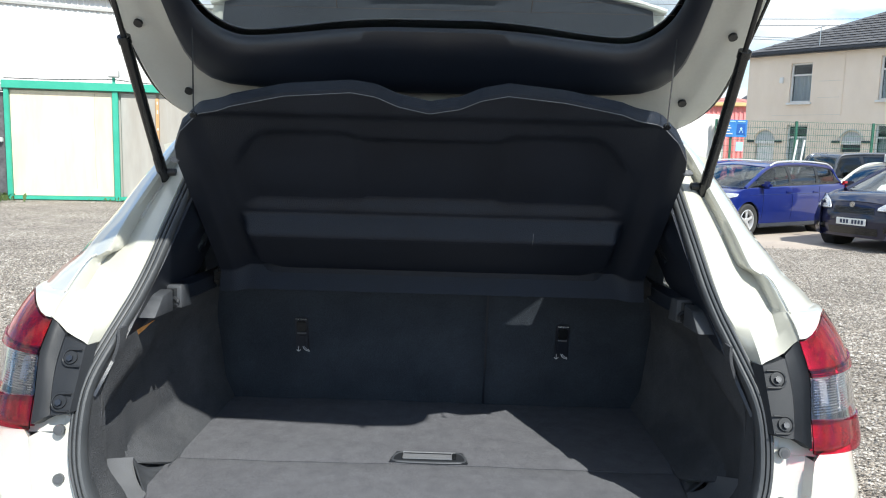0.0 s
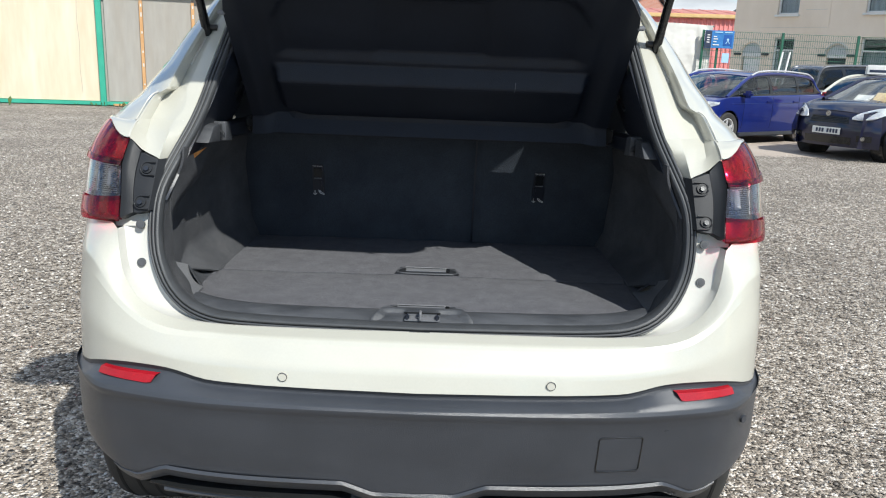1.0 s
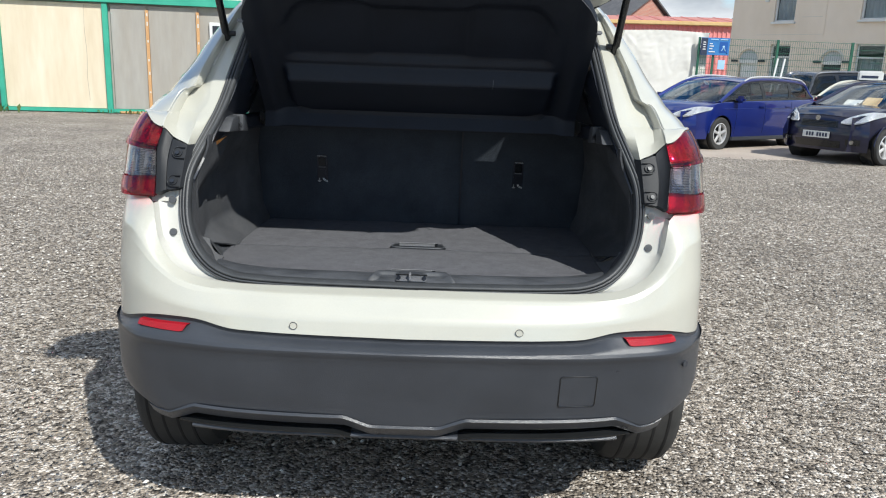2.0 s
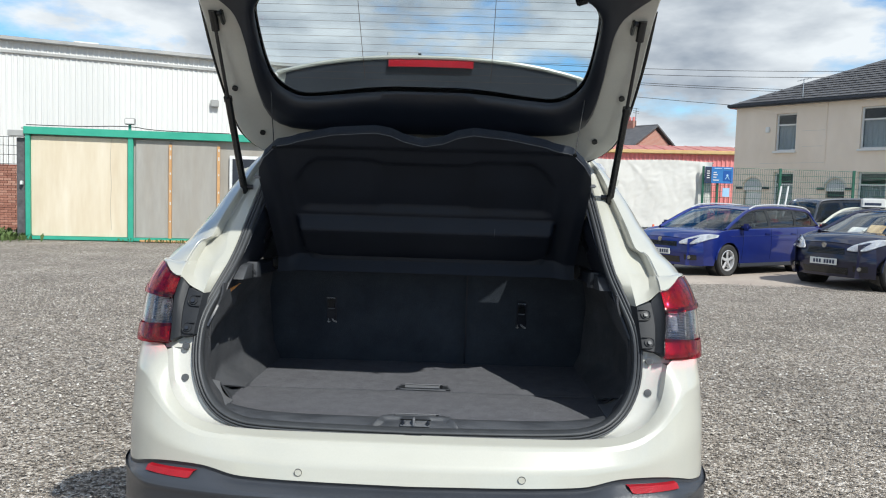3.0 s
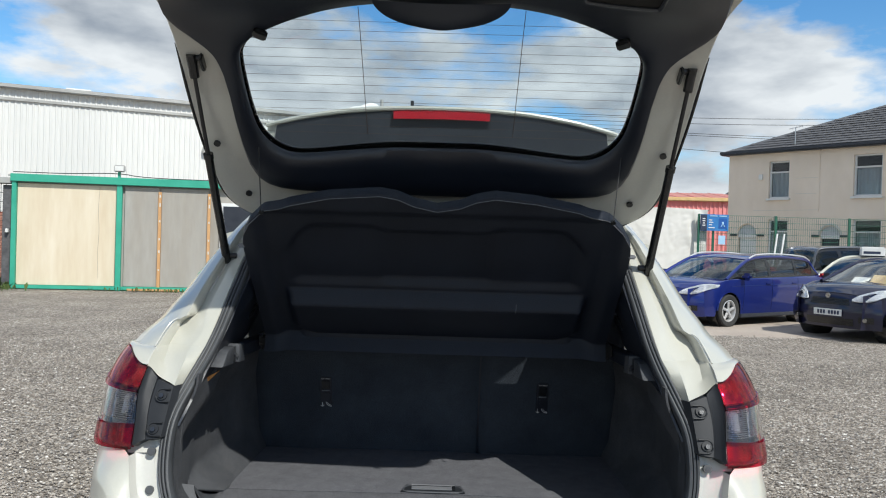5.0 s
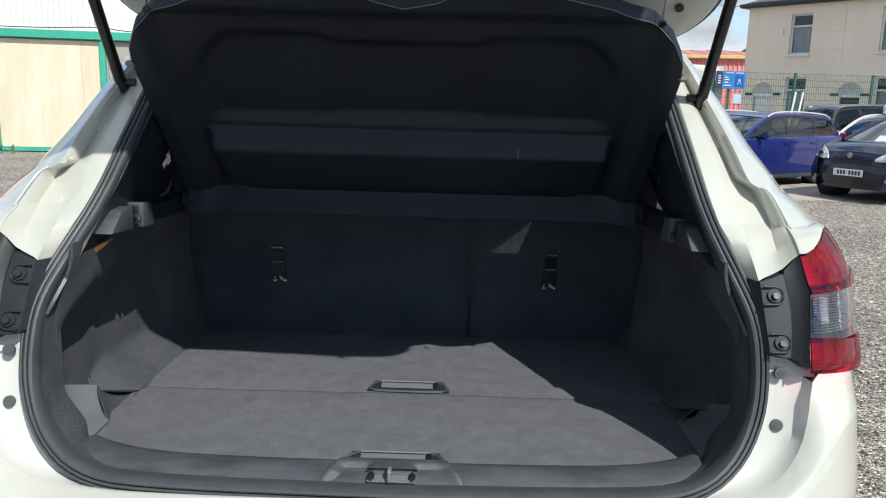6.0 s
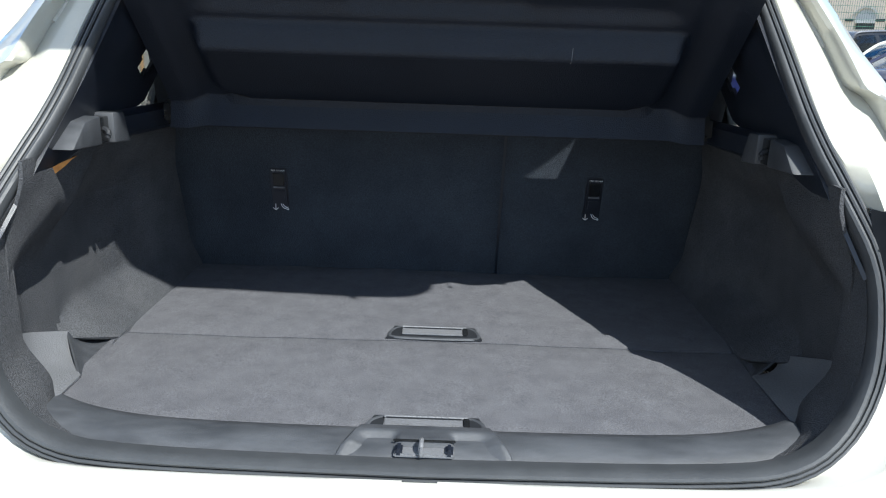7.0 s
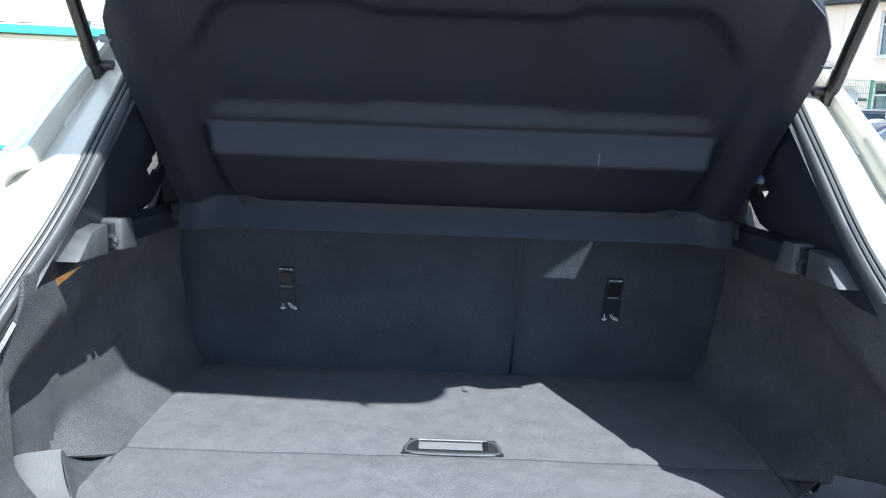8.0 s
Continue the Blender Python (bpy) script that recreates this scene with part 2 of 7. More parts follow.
M["leaf"] = surf("dry_leaf", (0.50, 0.20, 0.05), (0.68, 0.34, 0.10), 60, 0.6)
M["cord"] = surf("black_cord", (0.02, 0.02, 0.02), (0.04, 0.04, 0.04), 200, 0.9)
M["gravel"] = gravel_material()
M["stone"] = stone_material()
M["render"] = surf("beige_house_render", (0.760, 0.645, 0.520), (0.860, 0.745, 0.620), 0.9, 0.92, bump=0.3, bump_scale=60, fine=0.15, stretch=(1, 1, 0.5))
M["slate"] = surf("grey_slate", (0.07, 0.070, 0.075), (0.12, 0.12, 0.125), 3.0, 0.7, bump=0.4, bump_scale=14, fine=0.5)
M["brick_piece"] = brick_piece_material()
M["brick"] = brick_material("red_brick", (0.30, 0.10, 0.062), (0.22, 0.075, 0.05), (0.30, 0.27, 0.24))
M["cladding"] = surf("white_sheet_steel", (0.630, 0.632, 0.610), (0.715, 0.710, 0.682), 0.5, 0.5, fine=0.05, bump_scale=20, stretch=(1, 1, 0.15))
M["cladding_grey"] = surf("weathered_eaves_steel", (0.30, 0.30, 0.29), (0.44, 0.44, 0.42), 1.2, 0.6)
M["green"] = surf("sea_green_paint", (0.035, 0.33, 0.225), (0.055, 0.40, 0.275), 3, 0.5, bump=0.1, bump_scale=60)
M["darkgreen"] = surf("dark_green_fence_paint", (0.02, 0.11, 0.07), (0.03, 0.15, 0.095), 6, 0.5)
M["cream"] = surf("stained_cream_panel", (0.625, 0.520, 0.365), (0.735, 0.650, 0.505), 1.8, 0.75, fine=0.16, bump_scale=9, stretch=(1, 1, 0.16))
M["greypanel"] = surf("weathered_grey_panel", (0.330, 0.300, 0.255), (0.392, 0.380, 0.352), 1.3, 0.8, fine=0.14, bump_scale=8, stretch=(1, 1, 0.2))
M["timber"] = surf("raw_timber", (0.50, 0.27, 0.115), (0.62, 0.37, 0.18), 6, 0.8, fine=0.3, bump_scale=60, stretch=(6, 6, 0.4))
M["tarp"] = surf("white_tarpaulin", (0.60, 0.585, 0.54), (0.715, 0.70, 0.655), 0.8, 0.6, bump=0.6, bump_scale=5, fine=0.1)
M["palebrick"] = brick_material("pale_red_brick", (0.46, 0.20, 0.14), (0.40, 0.165, 0.12), (0.42, 0.36, 0.31))
M["redclad"] = surf("faded_red_cladding", (0.70, 0.225, 0.215), (0.80, 0.300, 0.285), 1.0, 0.6, fine=0.1, bump_scale=20)
M["pinkroof"] = surf("faded_red_roof", (0.42, 0.16, 0.13), (0.52, 0.23, 0.19), 0.8, 0.7, fine=0.1, bump_scale=12)
M["yellow"] = surf("ochre_gutter", (0.60, 0.41, 0.17), (0.70, 0.51, 0.25), 3, 0.6)
M["signblue"] = surf("blue_sign_board", (0.03, 0.16, 0.42), (0.045, 0.21, 0.50), 3, 0.4)
M["signpale"] = surf("pale_blue_print", (0.30, 0.52, 0.72), (0.38, 0.58, 0.76), 8, 0.5)
M["signdeep"] = surf("deep_blue_print", (0.010, 0.075, 0.30), (0.016, 0.10, 0.36), 6, 0.4)
M["signdark"] = surf("navy_print", (0.02, 0.03, 0.06), (0.03, 0.04, 0.08), 8, 0.5)
M["upvc"] = surf("white_window_frame", (0.68, 0.68, 0.66), (0.76, 0.76, 0.74), 5, 0.4)
M["stonewhite"] = surf("painted_stone_trim", (0.55, 0.52, 0.46), (0.63, 0.60, 0.54), 4, 0.8)
M["curtain"] = surf("net_curtain", (0.42, 0.44, 0.46), (0.56, 0.58, 0.60), 14, 0.9, stretch=(6, 6, 0.5))
M["doorblack"] = surf("dark_door_paint", (0.018, 0.022, 0.032), (0.03, 0.034, 0.045), 5, 0.35)
M["bluepaint"] = surf("metallic_blue_paint", (0.0041, 0.0139, 0.1353), (0.0057, 0.0197, 0.1681), 5, 0.42, metal=0.25, coat=1.0, spec=0.3)
M["navypaint"] = surf("dark_navy_paint", (0.0050, 0.0062, 0.0240), (0.0078, 0.0092, 0.0340), 5, 0.50, metal=0.1, coat=1.0, spec=0.2)
M["greypaint"] = surf("dark_grey_paint", (0.0660, 0.0704, 0.0792), (0.0924, 0.0968, 0.1100), 5, 0.26, metal=0.3, coat=1.0)
M["cone"] = surf("orange_cone", (0.70, 0.13, 0.05), (0.78, 0.18, 0.07), 8, 0.6)
M["weed"] = surf("weed_leaf", (0.06, 0.10, 0.025), (0.11, 0.16, 0.045), 30, 0.8)
M["dirt"] = surf("brown_tarmac", (0.3120, 0.2581, 0.2156), (0.4368, 0.3754, 0.3157), 0.6, 0.9, bump=0.4, bump_scale=80, fine=0.4)
M["headlamp"] = surf("bright_head_lamp", (0.62, 0.64, 0.66), (0.78, 0.80, 0.82), 25, 0.18, coat=1.0)


# ---- builders ----
def part(name, bm, material, parent=None, label="", smooth=True, bevel=0.0):
    """Links a bmesh as one mesh object under a thing or part."""
    bmesh.ops.remove_doubles(bm, verts=bm.verts, dist=1e-5)
    if bevel:
        edges = [e for e in bm.edges if len(e.link_faces) == 2 and e.calc_face_angle(0) > 0.6]
        bmesh.ops.bevel(bm, geom=edges, offset=bevel, segments=2, affect="EDGES", clamp_overlap=True)
    bmesh.ops.recalc_face_normals(bm, faces=bm.faces)
    me = bpy.data.meshes.new(name)
    bm.to_mesh(me)
    bm.free()
    me.materials.append(material)
    if smooth:
        me.polygons.foreach_set("use_smooth", [True] * len(me.polygons))
        me.set_sharp_from_angle(angle=radians(38))
    ob = new(name, me)
    if parent is not None:
        ob.parent = parent
    if label:
        ob["label"] = label
    return ob


def thing(name, at, label, category, group="", turn=0.0):
    e = new(name)
    e.matrix_basis = pose(*at, 0, 0, turn)
    e.empty_display_size = 0.1
    return tagged(e, label, category, group)


def resample(pts, n, closed=False):
    p = np.array([tuple(q) for q in pts], float)
    if closed:
        p = np.vstack([p, p[:1]])
    d = np.concatenate([[0], np.cumsum(np.linalg.norm(np.diff(p, axis=0), axis=1))])
    t = np.linspace(0, d[-1], n, endpoint=not closed)
    return [Vector([np.interp(x, d, p[:, k]) for k in range(p.shape[1])]) for x in t]


def rounded(pts, it=2, closed=False):
    """Corner cutting."""
    p = [Vector(q) for q in pts]
    for _ in range(it):
        q = []
        m = len(p)
        rng = range(m) if closed else range(m - 1)
        if not closed:
            q.append(p[0])
        for i in rng:
            a, b = p[i], p[(i + 1) % m]
            q += [a * 0.75 + b * 0.25, a * 0.25 + b * 0.75]
        if not closed:
            q.append(p[-1])
        p = q
    return p


def sheet(rows, bm=None, closed=False):
    """Quads between rows of points."""
    bm = bm or bmesh.new()
    vs = [[bm.verts.new(p) for p in r] for r in rows]
    for a, b in zip(vs, vs[1:]):
        n = len(a)
        for i in range(n if closed else n - 1):
            j = (i + 1) % n
            try:
                bm.faces.new((a[i], a[j], b[j], b[i]))
            except ValueError:
                pass
    return bm


def thicken(bm, t):
    """Gives a sheet a thickness."""
    bmesh.ops.recalc_face_normals(bm, faces=bm.faces)
    bmesh.ops.solidify(bm, geom=bm.faces[:] + bm.edges[:] + bm.verts[:], thickness=t)
    return bm


def tube(pts, r, seg=8, bm=None, cap=True, squash=1.0):
    bm = bm or bmesh.new()
    p = [Vector(q) for q in pts]
    rows = []
    up = Vector((0, 0, 1))
    for i, q in enumerate(p):
        d = (p[min(i + 1, len(p) - 1)] - p[max(i - 1, 0)]).normalized()
        ref = up if abs(d.dot(up)) < 0.95 else Vector((1, 0, 0))
        a = d.cross(ref).normalized()
        b = d.cross(a)
        rr = r[i] if isinstance(r, (list, tuple)) else r
        rows.append([q + a * rr * math.cos(k * math.tau / seg) + b * rr * squash * math.sin(k * math.tau / seg) for k in range(seg)])
    sheet(rows, bm, closed=True)
    bm.verts.ensure_lookup_table()
    if cap:
        n = len(bm.verts)
        try:
            bm.faces.new(bm.verts[n - seg:n])
            bm.faces.new(bm.verts[n - seg * len(rows):n - seg * (len(rows) - 1)])
        except ValueError:
            pass
    return bm


def box(c, s, bm=None, m=None, bevel=0.0):
    bm = bm or bmesh.new()
    mat = Matrix.Translation(c) @ (m or Matrix()) @ Matrix.Diagonal((*s, 1))
    r = bmesh.ops.create_cube(bm, size=1, matrix=mat)
    if bevel:
        edges = list({e for v in r["verts"] for e in v.link_edges})
        bmesh.ops.bevel(bm, geom=edges, offset=bevel, segments=2, affect="EDGES", clamp_overlap=True)
    return bm


def disc(c, axis, r, h, seg=20, bm=None, r2=None):
    """A short cylinder round an axis."""
    bm = bm or bmesh.new()
    q = Vector(axis).to_track_quat("Z", "Y").to_matrix().to_4x4()
    bmesh.ops.create_cone(bm, cap_ends=True, segments=seg, radius1=r, radius2=r if r2 is None else r2, depth=h,
                          matrix=Matrix.Translation(c) @ q)
    return bm


def lathe(profile, c, seg=40, bm=None):
    """Profile of (radius, x) turned round the x axis through c."""
    bm = bm or bmesh.new()
    rows = []
    for k in range(seg):
        a = k * math.tau / seg
        rows.append([Vector((c[0] + x, c[1] + r * math.cos(a), c[2] + r * math.sin(a))) for r, x in profile])
    rows.append(rows[0])
    return sheet(rows, bm)


def smooth01(x):
    x = min(max(x, 0.0), 1.0)
    return x * x * (3 - 2 * x)


def mirror(pts, s):
    return [Vector((p[0] * s, p[1], p[2])) for p in pts]


def both(half):
    """A symmetric open line from the half that starts at x = 0."""
    h = [Vector(p) for p in half]
    return [Vector((-p.x, p.y, p.z)) for p in reversed(h[1:])] + h


def rrect(corners, it=2):
    """A closed quadrilateral with small rounded corners."""
    q = [Vector(c) for c in corners]
    out = []
    for i, a in enumerate(q):
        b, z = q[(i + 1) % len(q)], q[i - 1]
        out += [a.lerp(z, min(.45, .014 / max((z - a).length, 1e-6))), a.lerp(b, min(.45, .014 / max((b - a).length, 1e-6)))]
    return rounded(out, it, True)


def prism(poly, x0, x1, bevel=.003):
    """A block with the (y, z) outline poly, from x0 to x1, with rounded edges."""
    bm = bmesh.new()
    a = [bm.verts.new((x0, y, z)) for y, z in poly]
    b = [bm.verts.new((x1, y, z)) for y, z in poly]
    bm.faces.new(a)
    bm.faces.new(b)
    for i in range(len(poly)):
        k = (i + 1) % len(poly)
        bm.faces.new((a[i], a[k], b[k], b[i]))
    bmesh.ops.recalc_face_normals(bm, faces=bm.faces)
    bmesh.ops.bevel(bm, geom=list(bm.edges), offset=bevel, segments=2, affect="EDGES", profile=.5)
    return bm


# ---- the white car with its open boot ----
car = thing("crossover_car", (0, 0, 0), "white crossover car with open tailgate and empty boot on gravel", "car")
AXLE_REAR, AXLE_FRONT, WHEEL_R = 0.52, 3.17, 0.34

# rear skin: from the loading lip down to the grey bumper
SKIN_TOP = [(0, -.050, .750), (.3, -.050, .750), (.50, -.047, .752), (.60, -.043, .767), (.664, -.030, .802), (.702, -.010, .852), (.717, .008, .910), (.724, .030, .972), (.80, .075, .974), (.845, .125, .974), (.864, .24, .974), (.868, .55, .975)]
SKIN_UP = [(0, -.100, .741), (.3, -.097, .741), (.49, -.092, .744), (.61, -.084, .757), (.695, -.056, .805), (.742, -.030, .862), (.776, -.003, .900), (.822, .05, .900), (.856, .12, .900), (.872, .25, .900), (.876, .55, .900)]
SKIN_CREASE = [(0, -.109, .733), (.3, -.106, .733), (.49, -.100, .736), (.61, -.094, .742), (.695, -.064, .790), (.742, -.038, .835), (.777, -.010, .86), (.826, .045, .86), (.860, .12, .86), (.875, .25, .86), (.878, .55, .86)]
SKIN_LOW = [(0, -.148, .690), (.3, -.143, .690), (.5, -.130, .692), (.62, -.108, .702), (.71, -.078, .725), (.757, -.048, .745), (.792, -.016, .765), (.837, .04, .77), (.868, .12, .77), (.881, .25, .77), (.883, .55, .77)]
SKIN_END = [(0, -.160, .645), (.3, -.154, .647), (.46, -.141, .650), (.50, -.134, .655), (.555, -.123, .669), (.60, -.113, .672), (.69, -.088, .670), (.752, -.056, .658), (.80, -.015, .640), (.842, .04, .630), (.872, .12, .630), (.887, .25, .645), (.890, .55, .660)]
N = 60
half_rows = [resample(rounded(c, k), N) for c, k in ((SKIN_TOP, 2), (SKIN_UP, 2), (SKIN_CREASE, 2), (SKIN_LOW, 2), (SKIN_END, 1))]


def blend_rows(rows, k):
    out = []
    for a, b in zip(rows, rows[1:]):
        out += [[p.lerp(q, i / k) for p, q in zip(a, b)] for i in range(k)]
    return out + [rows[-1]]


ledge_rows = [both(r) for r in blend_rows(half_rows[:3], 4)]
roll_in = [[p + Vector((0, 0.018, -0.012)) for p in ledge_rows[0]]]
part("loading_ledge", sheet(roll_in + ledge_rows), M["paint"], car, "pearl white ledge under the boot opening")
part("rear_skin", sheet([both(r) for r in blend_rows(half_rows[2:], 4)]), M["paint"], car, "pearl white rear bumper skin")

# grey lower bumper
def low_edge(x):
    pts = ((0, .390), (.095, .390), (.165, .416), (.59, .418), (.665, .384), (.705, .386), (.75, .400), (.80, .415), (.90, .425))
    return float(np.interp(abs(x), [p[0] for p in pts], [p[1] for p in pts]))


end = half_rows[-1]
bump = [end]
fade = lambda p: smooth01((.84 - p.x) / .12)
bump.append([p + Vector((0, .007, -.003)) for p in end])
bump.append([p + Vector((p.x * .002, .007, -.013)) for p in end])
bump.append([Vector((p.x * 1.006, p.y + .003, p.z - .016)) for p in end])
bump.append([Vector((p.x * 1.015, p.y - .032 * fade(p), min(p.z - .028, .623))) for p in end])
bump.append([Vector((p.x * 1.017, p.y - .037 * fade(p), .612)) for p in end])
bump.append([Vector((p.x * 1.017, p.y - .036 * fade(p), .606)) for p in end])
bump.append([Vector((p.x * 1.014, p.y - .029 * fade(p), .590)) for p in end])
bump.append([Vector((p.x * 1.014, p.y - .018 * fade(p), .52)) for p in end])
bump.append([Vector((p.x * 1.012, p.y - .008 * fade(p), .47)) for p in end])
bump.append([Vector((p.x * 1.004, p.y + .001, low_edge(p.x) + .014)) for p in end])
bump.append([Vector((p.x * 1.0, p.y + .002, low_edge(p.x) + .004)) for p in end])
bump.append([Vector((p.x * .996, p.y + .004, low_edge(p.x))) for p in end])
part("bumper_groove", sheet([both(r) for r in blend_rows(bump[:4], 2)]), M["bumper"], car)
part("bumper_ledge", sheet([both(r) for r in blend_rows(bump[3:6], 3)]), M["bumper"], car, "grey plastic ledge along the bumper top")
part("lower_bumper", sheet([both(r) for r in blend_rows(bump[5:], 3)]), M["bumper"], car, "grained grey plastic lower bumper")

# bright lower moulding line of the bumper, dark slots, lower lip
def under_trim():
    """Sloping band under the bumper's lower edge."""
    rows = []
    for dz, dy in ((.002, .004), (-.004, -.002), (-.010, .002), (-.026, .018), (-.034, .022), (-.036, .06)):
        rows.append([Vector((x, -.160 + .115 * (abs(x) / .755) ** 4 + dy, low_edge(x) + dz)) for x in np.linspace(-.735, .735, 110)])
    return sheet(rows)


part("bumper_moulding", under_trim(), M["bumper"], car, "satin grey lower bumper moulding")
for s in (-1, 1):
    slot = [[(s * x, -.128 + .11 * (x / .755) ** 4 + dy, z - .010 * smooth01((.20 - x) / .04)) for x in np.linspace(.15, .64, 14)] for dy, z in ((0, .398), (.03, .388), (.03, .366), (-.012, .354))]
    part("bumper_slot", thicken(sheet(slot), .004), M["gloss"], car, "black slot in the lower bumper")
lip = [(x, -.120 + .09 * (abs(x) / .755) ** 4, .345) for x in np.linspace(-.60, .60, 40)]
part("diffuser_lip", tube(lip, .012, 8, squash=.7), M["bumper"], car)
part("rear_valance", sheet([[(x, y + .08 * (abs(x) / .75) ** 4, z) for x in np.linspace(-.66, .66, 24)] for y, z in ((-.118, .352), (-.02, .335), (.25, .33), (.9, .30))]), M["gloss"], car)

# reflectors, sensors, towing-eye cover
for s in (-1, 1):
    outline = [(.592, .6555), (.738, .6525), (.752, .648), (.744, .637), (.616, .6355), (.604, .638)]
    def on_bumper(x, z, lift):
        y = float(np.interp(x, [p.x for p in end], [p.y for p in end]))
        return Vector((s * (x + lift * .4), y + float(np.interp(z, [.632, .659], [-.021, -.009])) - lift, z))
    rows = []
    top = resample([(a, b) for a, b in outline[:2]], 14)
    low = resample([outline[5], outline[4], outline[3]], 14)
    mid1 = [p.lerp(q, .04) for p, q in zip(top, low)]
    mid2 = [p.lerp(q, .96) for p, q in zip(top, low)]
    rows = [[on_bumper(p[0], p[1], -.01) for p in top], [on_bumper(p[0], p[1], .004) for p in mid1],
            [on_bumper(p[0], p[1], .004) for p in mid2], [on_bumper(p[0], p[1], -.01) for p in low]]
    part("reflector", sheet(rows), M["red"], car, "red rear reflector")
    for x, z, y in ((.302, .670, -.1488),):
        sensor = part("parking_sensor", disc((s * x, y, z), (0, -1, .12), .0095, .005, 24), M["paint"], car, "round white parking sensor")
        ring = tube([(s * x + .0100 * math.cos(a), y - .0028, z + .0100 * math.sin(a)) for a in np.linspace(0, math.tau, 25)], .0007, 6)
        part("sensor_ring", ring, M["trim"], sensor)
part("corner_sensor", disc((.783, -.062, .565), (.6, -.8, 0), .010, .006, 20), M["bumper"], car)


def tow_cover():
    def y_at(x, z):
        return float(np.interp(x, [p.x for p in end], [p.y for p in end])) + float(np.interp(z, [.462, .52, .59], [-.0065, -.018, -.029])) - .0004
    ring = [Vector((x, 0, z)) for x, z in ((.418, .550), (.420, .554), (.424, .556), (.514, .556), (.518, .554), (.520, .550), (.520, .468), (.518, .464), (.514, .462), (.424, .462), (.420, .464), (.418, .468))]
    ring = [Vector((p.x, y_at(p.x / 1.008, p.z) - .001, p.z)) for p in ring]
    return tube(ring + [ring[0]], .0016, 6)


part("towing_eye_cover", tow_cover(), M["gloss"], car, "square towing eye cover in the bumper")

# opening: body flange and rubber seal
OPENING = [(0, -.036, .752), (.44, -.035, .757), (.535, -.028, .776), (.598, -.004, .822), (.634, .026, .892), (.644, .052, .965), (.642, .086, 1.045), (.612, .142, 1.122), (.580, .225, 1.212), (.566, .330, 1.320), (.552, .430, 1.420), (.535, .545, 1.535), (.47, .60, 1.580), (.25, .62, 1.597), (0, .625, 1.600)]
open_half = resample(rounded(OPENING, 2), 90)
OUT = []
for i, p in enumerate(open_half):
    a, b = open_half[max(i - 1, 0)], open_half[min(i + 1, len(open_half) - 1)]
    d = (b - a).normalized()
    OUT.append(d.cross(Vector((0, -1, 0))).normalized())


def offset_loop(r, dy):
    h = [p + o * r + Vector((0, dy, 0)) for p, o in zip(open_half, OUT)]
    return both(h)


seal_profile = [(-.008, .030), (-.011, .012), (-.0105, .001), (-.007, -.006), (-.003, -.0078), (.0002, -.0062), (.0008, -.0005), (.0030, -.0005), (.0036, -.0056), (.0065, -.0068), (.0092, -.0052), (.0098, .0004), (.0120, .0004), (.0126, -.0042), (.0152, -.0052), (.0178, -.0034), (.0186, .0012), (.0200, .0016), (.0215, .014)]
part("boot_seal", sheet([offset_loop(r, dy) for r, dy in seal_profile]), M["rubber"], car, "black rubber seal round the boot opening")
# painted flange just outside the seal
part("opening_flange", sheet([offset_loop(r, dy) for r, dy in ((.012, .02), (.022, .012), (.034, .012), (.046, .016))]), M["inner_paint"], car)

